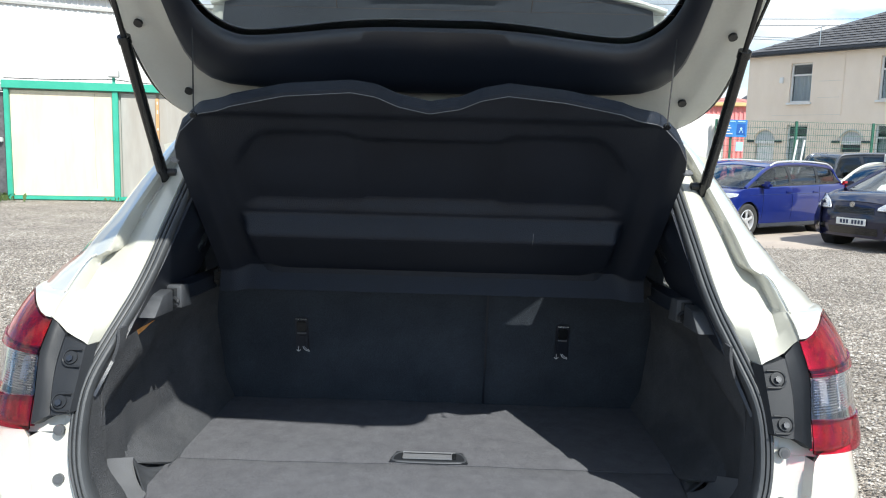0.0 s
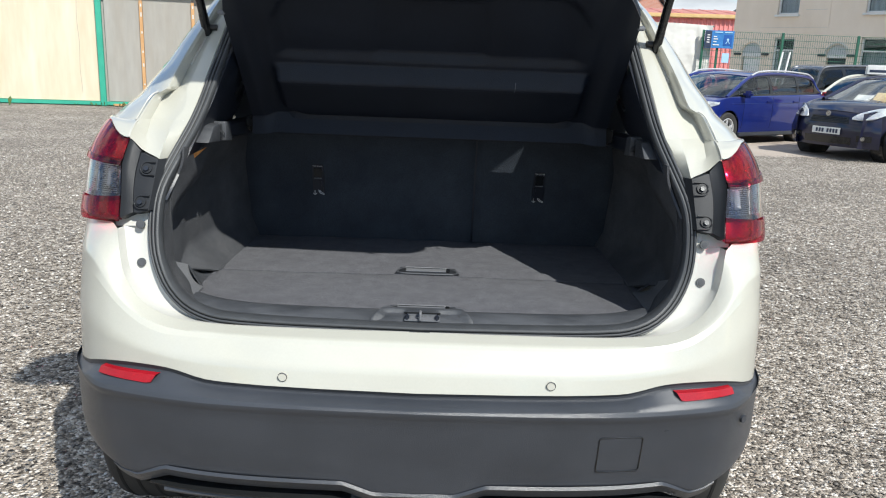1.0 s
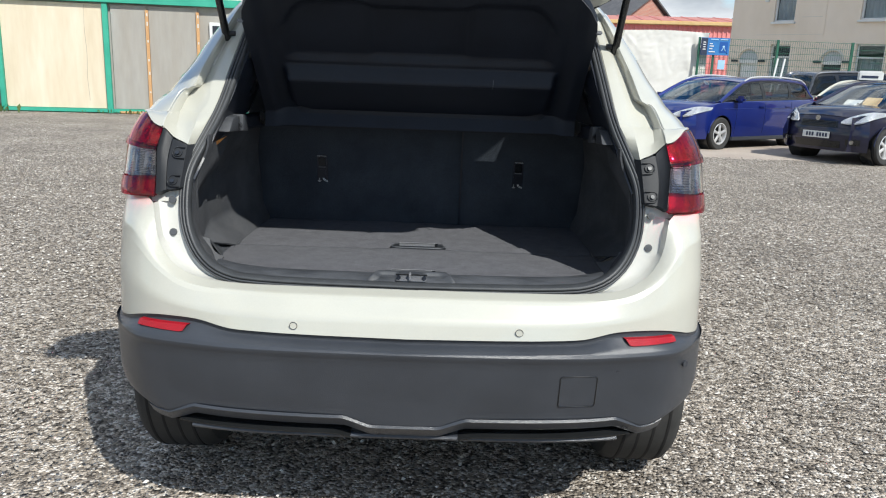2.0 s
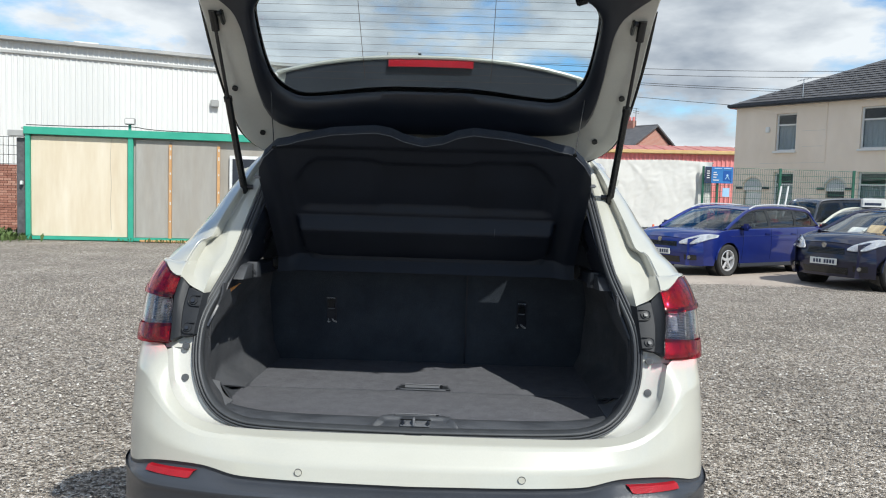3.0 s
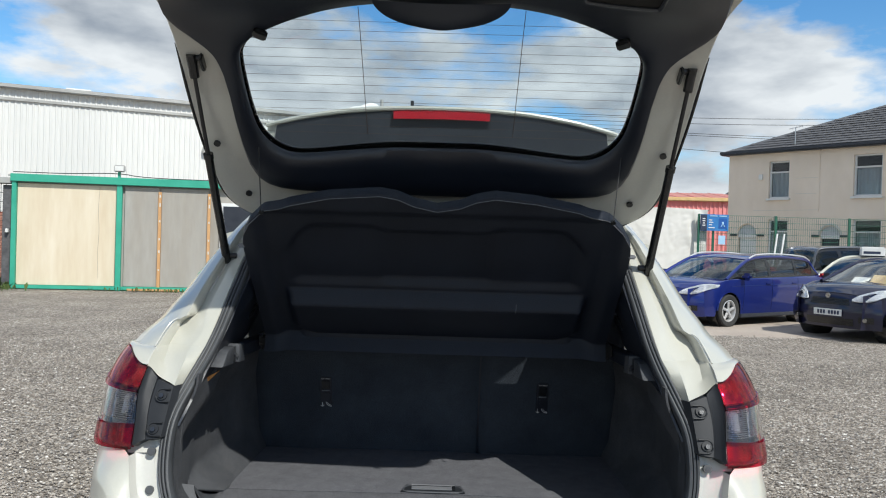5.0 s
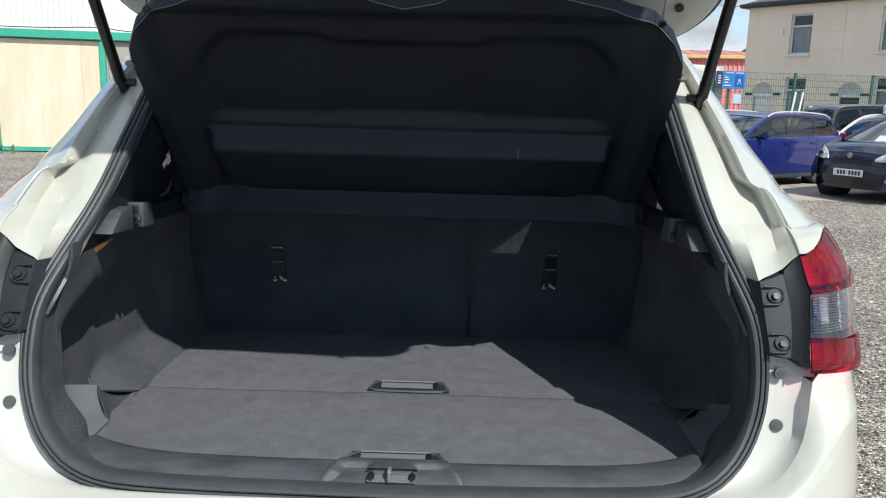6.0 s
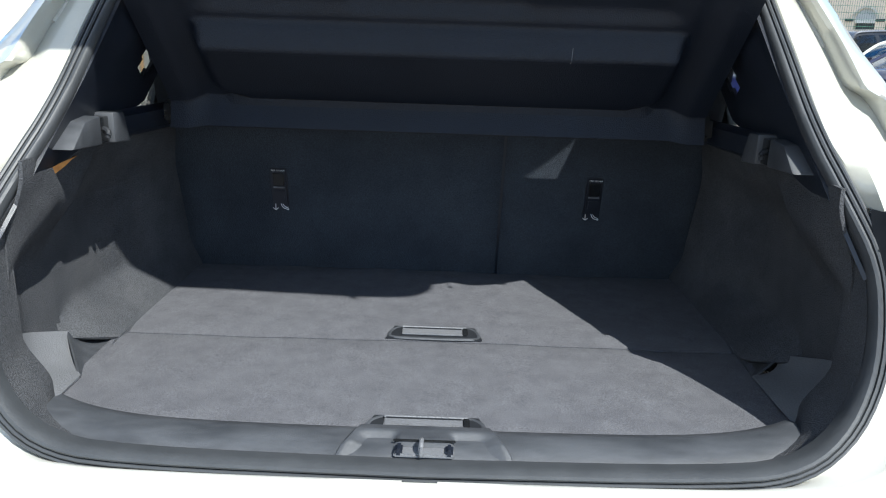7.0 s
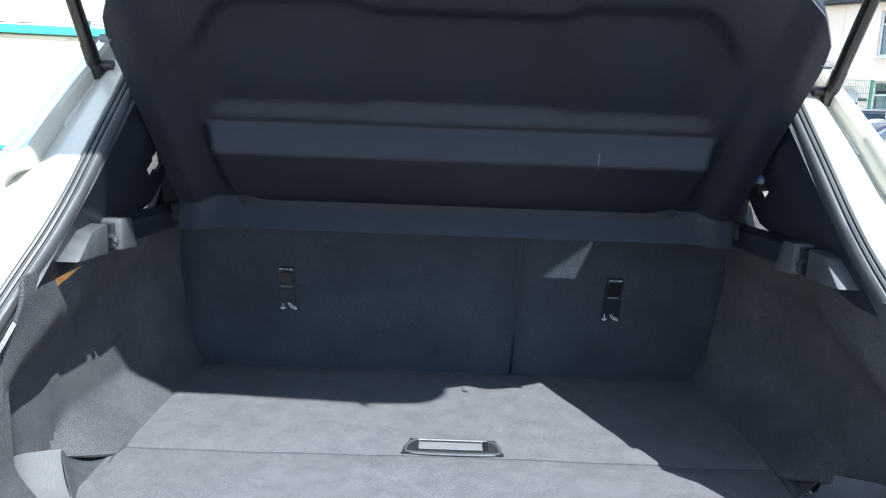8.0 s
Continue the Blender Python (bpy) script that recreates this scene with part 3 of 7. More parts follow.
# lower flange beside the lamps with its fixings, and the D-pillar
for s in (-1, 1):
    lower = []
    for z in np.linspace(.958, 1.13, 9):
        k = min(range(len(open_half)), key=lambda i: abs(open_half[i].z - z) + (9 if open_half[i].x < .3 else 0))
        e = open_half[k]
        xo = float(np.interp(z, [.775, .85, .925, .972, .992, 1.13], [.645, .704, .722, .746, .748, .715]))
        yo = float(np.interp(z, [.775, .85, .925, .972, .992, 1.13], [-.026, -.002, .020, .042, .062, .16]))
        lower.append([(s * (e.x + .022), e.y + .012, z), (s * (e.x + .032), e.y + .009, z), (s * (e.x * .5 + xo * .5 + .01), (e.y + yo) / 2 + .012, z),
                      (s * xo, yo + .016, z), (s * (xo + .006), yo + .030, z)])
    part("lamp_flange", sheet(lower), M["inner_paint"], car)
    # sunken channel between the seal and the rear skin
    lip = [p for p in half_rows[0] if p.x > .02 and p.z < .9725 and p.y < .034]
    channel = []
    for p in lip:
        k = min(range(len(open_half)), key=lambda i: (open_half[i].x - p.x) ** 2 + (open_half[i].z - p.z) ** 2 + (9 if open_half[i].z > 1.1 else 0))
        a = open_half[k] + OUT[k] * .018 + Vector((0, .016, 0))
        b = open_half[k] + OUT[k] * .030 + Vector((0, .012, 0))
        d_ = min(.022, .3 * (p - open_half[k]).length)
        c = b.lerp(p, .55) + Vector((0, d_, 0))
        e_ = b.lerp(p, .90) + Vector((0, d_ * 1.05, 0))
        channel.append([Vector((s * v.x, v.y, v.z)) for v in (a, b, c, e_, p + Vector((0, .004, 0)), p + Vector((0, -.001, 0)))])
    part("boot_channel", sheet(channel), M["inner_paint"], car, "white painted channel beside the seal")
    for x, y, z in ((.680, .046, .963), (.675, .027, .874)):
        bolt = part("flange_fixing", disc((s * x, y + .006, z), (0, -1, .25), .0105, .007, 20), M["clip"], car, "round grey clip in the body flange")
        part("clip_head", disc((s * x, y + .0035, z), (0, -1, .25), .0066, .004, 16), M["sill"], bolt)
    # pillar: flange, gutter, ridge, outer skin, side
    pil = []
    for z, e, c_, r_, o in ((1.20, (.582, .215), .652, (.722, .196), (.824, .292)),
                            (1.225, (.577, .238), .634, (.716, .222), (.812, .325)),
                            (1.25, (.573, .262), .634, (.707, .246), (.787, .354)),
                            (1.264, (.571, .275), .637, (.698, .258), (.776, .367)),
                            (1.273, (.570, .284), .640, (.674, .264), (.771, .373)),
                            (1.29, (.568, .300), .637, (.667, .278), (.762, .385)),
                            (1.34, (.562, .350), .627, (.656, .325), (.730, .43)),
                            (1.40, (.554, .410), .614, (.637, .388), (.704, .48)),
                            (1.46, (.546, .470), .598, (.617, .452), (.674, .54)),
                            (1.52, (.537, .530), .583, (.600, .520), (.642, .60)),
                            (1.57, (.50, .590), .546, (.572, .590), (.600, .65))):
        deep = .056 * smooth01((1.56 - z) / .06)
        skin = [float(np.interp(z, (1.20, 1.34, 1.40, 1.46, 1.52, 1.57), q)) for q in ((.722, .656, .637, .617, .600, .572), (.196, .325, .388, .452, .520, .590))]
        line = [(e[0] + .018, e[1] + .014), (e[0] + .026, e[1] + .003), (c_ - .010, e[1] + .002), (c_ - .003, e[1] + .005), (c_ * .5 + r_[0] * .5, e[1] * .5 + r_[1] * .5 + .55 * deep), (r_[0] - .010, r_[1] + deep * .8),
                (r_[0] - .003, r_[1] + .008), (r_[0] + .004, r_[1] - .001), ((skin[0] + o[0]) / 2 + .006, (skin[1] + o[1]) / 2 - .014), (o[0], o[1]), (o[0] + .012, o[1] + .10), (o[0] + .008, o[1] + .30)]
        pil.append([Vector((s * a, b, z)) for a, b in line])
    cols = list(zip(*pil))
    smoothcols = [resample(rounded(list(c), 2), 44) for c in cols]
    rows = [list(r) for r in zip(*smoothcols)]
    part("pillar_panel", sheet(rows), M["paint"], car, "white painted pillar panel beside the boot opening")
    seam = [Vector(r[4]).lerp(Vector(r[5]), .5) + Vector((0, -.001, 0)) for r in rows[16:36]]
    part("pillar_sealer_bead", tube(seam, .0032, 6), M["inner_paint"], car)

    # tail lamp
    lamp = part("tail_lamp", sheet([[Vector((s * x, y + .50 * (z - .97), z)) for x, y in ((.735, .060), (.75, .056), (.80, .085), (.838, .14), (.848, .36))] for z in (.985, 1.05, 1.12, 1.16)]), M["lampback"], car, "red and clear tail lamp")
    plan = rounded([(.706, .016, 0), (.735, .018, 0), (.788, .040, 0), (.832, .082, 0), (.858, .14, 0), (.867, .23, 0), (.864, .37, 0)], 2)

    def lens_point(q, u, z, off=0.0):
        """Point of the lamp's outer surface at u (inner edge to side) and height z."""
        inner = float(np.interp(z, (.985, 1.035, 1.102, 1.16), (.716, .720, .729, .721))) - .706
        x = q.x + inner * (1 - u) ** 3 - (.10 * max(0, z - 1.115) + 2.2 * max(0, z - 1.130) ** 2) * smooth01(u / .4)
        y = q.y + .54 * max(0, z - .985) + (.20 * max(0, z - 1.115) + 5.0 * max(0, z - 1.125) ** 2) * (.5 + u)
        out_ = Vector((q.x - .70, q.y - .20, 0)).normalized()
        return Vector((s * (x + out_.x * off), y + out_.y * off, z))

    def lens(z0f, z1f, off, n=26, rows_n=6, u0=0.0, u1=1.0):
        pl = resample(plan, n)
        i0, i1 = int(u0 * (n - 1)), int(u1 * (n - 1)) + 1
        rr = []
        for k in range(rows_n):
            rr.append([lens_point(pl[i], i / (n - 1), z0f(i / (n - 1)) + (z1f(i / (n - 1)) - z0f(i / (n - 1))) * k / (rows_n - 1), off) for i in range(i0, i1)])
        return thicken(sheet(rr), .004)

    top_z = lambda u: 1.160 + .036 * smooth01(u / .26) - .030 * smooth01((u - .38) / .5)
    lens_upper_red_lens = part("upper_red_lens", lens(lambda u: 1.110 + .020 * u, top_z, .001, rows_n=8), M["redlens"], lamp, "dark red upper lens")
    lens_led_strip = part("led_strip", lens(lambda u: 1.102 + .022 * u, lambda u: 1.116 + .022 * u, .005, rows_n=4, u0=.0, u1=.75), M["redlens"], lamp)
    part("clear_lens", lens(lambda u: 1.030 - .01 * u, lambda u: 1.103 + .022 * u, .0), M["clearlens"], lamp, "clear ribbed middle lens")
    lens_lower_red_lens = part("lower_red_lens", lens(lambda u: .977 - .006 * smooth01(u / .5), lambda u: 1.033 - .012 * smooth01(u / .4) + .024 * smooth01((u - .50) / .06), .003, rows_n=8), M["redlens"], lamp, "red lower lens")
    for shell in (lens_upper_red_lens, lens_led_strip, lens_lower_red_lens):
        shell.visible_shadow = False
    # red inner shells behind the lenses, with a few bright strips
    part("inner_reflector", lens(lambda u: 1.108 + .018 * u, lambda u: top_z(u) - .004, -.012, rows_n=8, u0=.02), M["redinner"], lamp)
    part("inner_reflector", lens(lambda u: .978 - .004 * smooth01(u / .5), lambda u: 1.030 - .010 * smooth01(u / .4) + .022 * smooth01((u - .50) / .06), -.012, rows_n=8, u0=.02), M["redinner"], lamp)
    top_edge = [lens_point(q, i / 25, top_z(i / 25) + .003) for i, q in enumerate(resample(plan, 26))]
    k_open = min(range(len(open_half)), key=lambda i: abs(open_half[i].z - 1.112) + (9 if open_half[i].x < .3 else 0))
    eo = open_half[k_open]
    us = (.04, .08, .12, .16, .20, .24, .33, .42, .56, .7, .85, 1.0)
    tops = [top_edge[0].lerp(top_edge[0], 0)] + [top_edge[int(u * 25)].lerp(top_edge[min(25, int(u * 25) + 1)], u * 25 % 1) for u in us]
    row0 = [Vector((s * (eo.x + .016), eo.y + .014, eo.z - .004)), Vector((s * (eo.x + .024), eo.y - .002, eo.z - .002)), Vector((s * .647, .104, 1.116)), Vector((s * .657, .110, 1.120)), Vector((s * .676, .116, 1.127)), Vector((s * .694, .120, 1.136)), Vector((s * .711, .123, 1.153))] + tops
    low = [Vector(v) for v in rows[0]]
    row1 = low[:8] + [low[7].lerp(low[8], k_ / 6) for k_ in range(1, 7)] + [low[8].lerp(low[9], .5), low[9], low[9].lerp(low[10], .5), low[10], low[10].lerp(low[11], .5), low[11]]
    mids = [[a.lerp(b, f) + Vector((0, float(np.interp(k_, (2, 4, 5, 7), (-.005, .007, .007, -.005))) * math.sin(math.pi * f), .003 * math.sin(math.pi * f))) for k_, (a, b) in enumerate(zip(row0, row1))] for f in np.linspace(0, 1, 8)]
    part("lamp_shoulder", sheet(mids), M["paint"], car)
    groove = [Vector(m_[7]).lerp(Vector(m_[8]), .10) + Vector((0, -.002, .001)) for m_ in mids] + [Vector(r[7]) + Vector((s * .006, -.003, 0)) for r in rows[:9]]
    part("panel_seam", tube(groove, .0022, 5), M["inner_paint"], car)
    ribplan = resample(plan, 26)
    for i in range(16):
        z = 1.036 + i * .0044
        rib = [lens_point(ribplan[k_], k_ / 25, z) + Vector((-s * .004, .014, 0)) for k_ in range(1, 15)]
        part("lamp_rib", tube(rib, .0012, 5), M["chrome"], lamp)
    for k_ in (5, 10):
        fin = [lens_point(ribplan[k_], k_ / 25, z) + Vector((-s * .004, .016, 0)) for z in (1.034, 1.07, 1.104)]
        part("lamp_fin", tube(fin, .003, 6), M["chrome"], lamp)
    part("lamp_bulb_housing", box((s * .757, .092, 1.068), (.020, .016, .052), m=Matrix.Rotation(radians(-28), 4, 'X'), bevel=.004), M["chrome"], lamp)
    # black bracket between lamp and opening: raised plate, then a recess up to the lens
    br = []
    for f in np.linspace(0, 1, 14):
        bulge = .007 * math.sin(math.pi * f)
        a = Vector((.655, .046, .999)).lerp(Vector((.646, .101, 1.115)), f)
        b = Vector((.691 + bulge, .043, .994)).lerp(Vector((.690 + bulge, .106, 1.128)), f)
        zc = .986 + f * .173
        c = lens_point(ribplan[0], 0, zc)
        c = Vector((abs(c.x), c.y, c.z))
        tuck = a + Vector((-.010, .022, 0))
        row = [tuck, a + Vector((-.001, .006, 0)), a + Vector((.002, 0, 0)), a.lerp(b, .5) + Vector((0, -.002, 0)), b + Vector((-.004, 0, 0)), b, b + Vector((.003, .004, 0)), b.lerp(c, .15) + Vector((0, .008, 0)), b.lerp(c, .6) + Vector((0, .009, 0)), c + Vector((-.005, .009, 0)), c + Vector((-.001, .001, 0)), c + Vector((.004, .030, 0))]
        br.append([Vector((s * v.x, v.y, v.z)) for v in row])
    back0 = [v + Vector((0, .03, -.010)) for v in br[0]]
    back1 = [v + Vector((0, .03, -.002)) for v in br[-1]]
    bracket = part("lamp_bracket", sheet([back0] + br + [back1]), M["bracket"], lamp, "black plastic tail lamp bracket")
    for x, y, z in ((.671, .089, 1.094), (.677, .053, 1.018)):
        ringp = [(s * (x + dx), y - .004 + .48 * dz, z + dz) for dx, dz in [(-.020, .0145)] + [(.0145 * math.cos(a), .0145 * math.sin(a)) for a in np.linspace(math.pi / 2, -math.pi / 2, 13)] + [(-.020, -.0145)]]
        part("screw_rim", tube(ringp, .0020, 6), M["bracket"], bracket)
        part("screw_recess", disc((s * x, y - .0015, z), (0, -1, .48), .0125, .004, 18), M["bracket"], bracket)
        part("screw", disc((s * x, y - .006, z), (0, -1, .48), .0062, .007, 6), M["trim"], bracket)


# ---- tailgate ----
tailgate = part("tailgate", box((0, .575, 1.565), (.90, .05, .03), bevel=.01), M["inner_paint"], car, "open white tailgate seen from inside")
GATE_Y, GATE_Z = [.62, .56, .045, .005, -.04, -.085, -.33, -.45], [1.487, 1.542, 2.016, 2.046, 2.066, 2.077, 2.115, 2.132]
gate_line = rounded([(0, y, z) for y, z in zip(GATE_Y, GATE_Z)], 2)
_len = np.concatenate([[0], np.cumsum([(b - a).length for a, b in zip(gate_line, gate_line[1:])])])
_k = int(np.argmin([abs(p.y - .56) for p in gate_line]))
_len = _len - _len[_k]


def gate(x, s, h=0.0):
    """A point of the tailgate: x across, s along from the hinge, h towards the inside."""
    def at(q):
        return Vector((0, float(np.interp(q, _len, [p.y for p in gate_line])), float(np.interp(q, _len, [p.z for p in gate_line]))))
    d = (at(s + .02) - at(s - .02)).normalized()
    n = Vector((0, -d.z, d.y))
    if n.z > 0:
        n = -n
    p = at(s) + n * h
    # crowned lower half: the middle stands up, the corners droop and lie further back
    crown = (.033 - .18 * x * x) * smooth01((s - .70) / .35)
    return Vector((x * (1 + crown), p.y + 1.95 * crown, p.z + .60 * crown))


def loop2(half, n=140, it=2):
    """A closed symmetric loop of (x, s) from its right half, from the hinge end to the far end."""
    h = [Vector((a, b, 0)) for a, b in half]
    full = h + [Vector((-p.x, p.y, 0)) for p in reversed(h[1:-1])]
    return resample(rounded(full, it, True), n, True)




G_OUT = [(0, -.03), (.42, -.03), (.56, -.005), (.625, .05), (.652, .13), (.664, .35), (.660, .56), (.668, .69), (.686, .77), (.697, .85), (.702, .885), (.695, .908), (.668, .942), (.61, .973), (.50, 1.024), (.33, 1.077), (.12, 1.107), (0, 1.111)]
G_GLASS = [(0, .288), (.15, .288), (.36, .258), (.43, .257), (.487, .305), (.509, .38), (.513, .56), (.50, .605), (.45, .645), (.30, .708), (.17, .738), (.105, .738), (.05, .712), (0, .700)]
G_TRIM = [(0, .125), (.38, .130), (.49, .145), (.535, .20), (.549, .34), (.549, .52), (.566, .600), (.61, .640), (.664, .690), (.672, .740), (.658, .84), (.62, .895), (.46, .975), (.28, 1.030), (.122, 1.056), (0, 1.060)]


def radial(lp, c, n):
    """Loop points by direction from a centre, so that rings pair up."""
    ang = [math.atan2(p.x - c[0], -(p.y - c[1])) for p in lp]
    order = sorted(range(len(lp)), key=lambda i: ang[i])
    a = [ang[i] for i in order]
    xs, ys = [lp[i].x for i in order], [lp[i].y for i in order]
    a = [a[-1] - math.tau] + a + [a[0] + math.tau]
    xs, ys = [xs[-1]] + xs + [xs[0]], [ys[-1]] + ys + [ys[0]]
    t = np.linspace(-math.pi, math.pi, n, endpoint=False)
    return [(float(np.interp(q, a, xs)), float(np.interp(q, a, ys))) for q in t]


NG = 220
CG = (0, .52)
g_out, g_glass, g_trim = (radial(loop2(q, 900, it), CG, NG) for q, it in ((G_OUT, 2), (G_GLASS, 2), (G_TRIM, 1)))


def ring_rows(pairs):
    """Rings between the loops: (fraction a to b, loops, height)."""
    return [[gate(a[0] + (b[0] - a[0]) * f, a[1] + (b[1] - a[1]) * f, h) for a, b in zip(A, B)] for A, B, f, h in pairs]


frame_rows = ring_rows([(g_glass, g_out, .12, -.004), (g_glass, g_out, .45, .000), (g_glass, g_out, .90, .002), (g_glass, g_out, .975, .005), (g_glass, g_out, .995, .001), (g_glass, g_out, 1.0, -.006),
                        (g_glass, g_out, .995, -.014), (g_glass, g_out, .93, -.022), (g_glass, g_out, .4, -.045), (g_glass, g_out, .12, -.035), (g_glass, g_out, .12, -.004)])
part("tailgate_frame", sheet(frame_rows, closed=True), M["inner_paint"], tailgate, "white painted inner frame of the tailgate")
part("glass_border", sheet(ring_rows([(g_glass, g_out, -.03, -.018), (g_glass, g_out, .14, -.018), (g_glass, g_out, .14, -.028), (g_glass, g_out, -.03, -.022), (g_glass, g_out, -.03, -.018)]), closed=True), M["gloss"], tailgate, "black border round the rear window")
trim_rows = ring_rows([(g_glass, g_trim, .0, -.003), (g_glass, g_trim, .02, .006), (g_glass, g_trim, .16, .020), (g_glass, g_trim, .35, .027), (g_glass, g_trim, .6, .034), (g_glass, g_trim, .86, .036),
                       (g_glass, g_trim, .96, .028), (g_glass, g_trim, 1.0, .004)])
part("tailgate_trim", sheet(trim_rows, closed=True), M["trim"], tailgate, "black plastic tailgate lining")


def glass_pane():
    bm = bmesh.new()
    big = [(a[0] * 1.03, .5 + (a[1] - .5) * 1.06) for a in g_glass]
    rims = []
    for h in (-.010, -.014):
        c = bm.verts.new(gate(0, .51, h))
        rings = []
        for f in (.33, .66, 1.0):
            rings.append([bm.verts.new(gate(a[0] * f, .51 + (a[1] - .51) * f, h)) for a in big])
        n = len(big)
        for i in range(n):
            j = (i + 1) % n
            bm.faces.new((c, rings[0][i], rings[0][j]))
            for r0, r1 in zip(rings, rings[1:]):
                bm.faces.new((r0[i], r1[i], r1[j], r0[j]))
        rims.append(rings[-1])
    for i in range(n):
        j = (i + 1) % n
        bm.faces.new((rims[0][i], rims[0][j], rims[1][j], rims[1][i]))
    return bm


pane = part("rear_window", glass_pane(), M["glass"], tailgate, "heated rear window glass")
for i in range(14):
    s_ = .330 + i * .0268
    xs = [abs(a[0]) for a in g_glass if abs(a[1] - s_) < .012]
    w = max(xs) if xs else .3
    part("heater_line", tube([gate(x, s_, -.008) for x in np.linspace(-w, w, 14)], .00042, 4), M["wire"], pane)
for x in (-.20, .20):
    part("heater_bus", tube([gate(x, q, -.008) for q in np.linspace(.33, .72, 8)], .0008, 4), M["wire"], pane)

# wiper motor bulge, lock, pull recess, stops, fixings
plate_rows = []
for q, h, w in ((.918, .030, .084), (.923, .041, .092), (.936, .044, .096), (1.05, .044, .100), (1.085, .036, .102), (1.112, .012, .106)):
    plate_rows.append([gate(x, q, h - (.012 if abs(x) > w - .002 else 0)) for x in np.linspace(-w, w, 16)])
part("latch_plate", sheet(plate_rows), M["inner_paint"], tailgate, "white painted latch area")
lock = part("tailgate_lock", sheet([[gate(x, q, .046) for x in (-.036, .036)] for q in (.99, 1.05)]), M["darksteel"], tailgate, "black tailgate latch")
for dx, q, w, l, hh, mm in ((0, 1.025, .074, .100, .016, "gloss"), (-.017, 1.01, .024, .050, .024, "darksteel"), (.017, 1.01, .024, .050, .024, "darksteel"), (0, 1.035, .010, .04, .022, "steel"), (-.022, 1.055, .012, .012, .022, "steel"), (.022, 1.055, .012, .012, .022, "steel")):
    c = gate(dx, q, .040 + hh * .5)
    part("latch_block", box(c, (w, l, hh), m=Matrix.Rotation(radians(-9), 4, "X"), bevel=.005), M[mm], lock)
for x in (-.062, .062):
    bolt = part("latch_bolt", disc(gate(x, 1.03, .046), (0, -.1, -1), .0115, .008, 18), M["gloss"], lock)
    part("bolt_head", disc(gate(x, 1.03, .053), (0, -.1, -1), .0065, .010, 6), M["darksteel"], bolt)




rim = rrect([(.316, .832, 0), (.498, .800, 0), (.486, .925, 0), (.300, .985, 0)])
pc = [Vector(q) for q in ((.316, .832, 0), (.498, .800, 0), (.486, .925, 0), (.300, .985, 0))]
pull = part("pull_handle", sheet([[gate(v.x, v.y, .0385) for v in [pc[0].lerp(pc[1], a).lerp(pc[3].lerp(pc[2], a), b) for a in np.linspace(.02, .98, 9)]] for b in np.linspace(.02, .98, 9)]), M["groove"], tailgate, "black pull recess in the lining")
part("recess_rim", tube([gate(p.x, p.y, .042) for p in rim + rim[:1]], .0055, 8), M["bumper"], pull)
bulge = [[gate(x * .158 * math.sin(f * math.pi / 2) ** .7, .694 + .112 * f ** 1.6, .036 + .014 * math.sin(math.pi * (.12 + .76 * f)) * (1 - x * x)) for x in np.linspace(-1, 1, 18)] for f in np.linspace(.004, 1, 12)]
part("wiper_motor_cover", sheet(bulge), M["trim"], tailgate, "black wiper motor cover")
for s in (-1, 1):
    part("rubber_stop", box(gate(s * .440, .655, .022), (.034, .024, .02), m=Matrix.Rotation(radians(-35), 4, "X") @ Matrix.Rotation(radians(-25 * s), 4, "Z"), bevel=.004), M["gloss"], tailgate)
    for x, q in ((.622, .290), (.566, .100)):
        part("frame_plug", disc(gate(s * x, q, .006), (0, -.68, -.73), .0095, .006, 14), M["darksteel"], tailgate)
    for x, q in ((.52, 1.01), (.108, 1.100)):
        part("edge_plug", disc(gate(s * x, q, .010), (0, -.1, -1), .008, .008, 12), M["gloss"], tailgate)
    seal_line = [gate(s * p.x, p.y, -.012) for p in rounded([(.664, .60, 0), (.672, .40, 0), (.660, .14, 0), (.632, .05, 0), (.56, -.01, 0)], 2)]
    part("wiring_tube", tube(seal_line, .006, 8), M["gloss"], tailgate)
    # gas strut
    lo, hi = Vector((s * .622, .441, 1.432)), Vector((s * .630, .118, 1.938))
    strut = part("gas_strut", tube([lo + (hi - lo) * f for f in (.03, .56)], .0115, 14), M["gloss"], car, "black gas strut")
    part("strut_rod", tube([lo + (hi - lo) * f for f in (.55, .97)], .0055, 10), M["darksteel"], strut)
    part("strut_collar", tube([lo + (hi - lo) * f for f in (.54, .565)], .0135, 14), M["gloss"], strut)
    along = (hi - lo).normalized()
    for q, k in ((lo, 1), (hi, -1)):
        joint = part("strut_joint", tube([q + along * k * f for f in (-.014, -.010, .012, .030, .046)], .0125, 12), M["gloss"], strut, "black ball joint of the strut")
        part("ball_stud", disc(q + Vector((s * -.012, .002, .006)), (1, .1, 0), .0085, .034, 14), M["darksteel"], joint)
    plate_at = hi + Vector((s * -.026, .012, .006))
    part("strut_plate", box(plate_at, (.010, .044, .050), m=Matrix.Rotation(radians(-32), 4, "X"), bevel=.003), M["gloss"], strut)

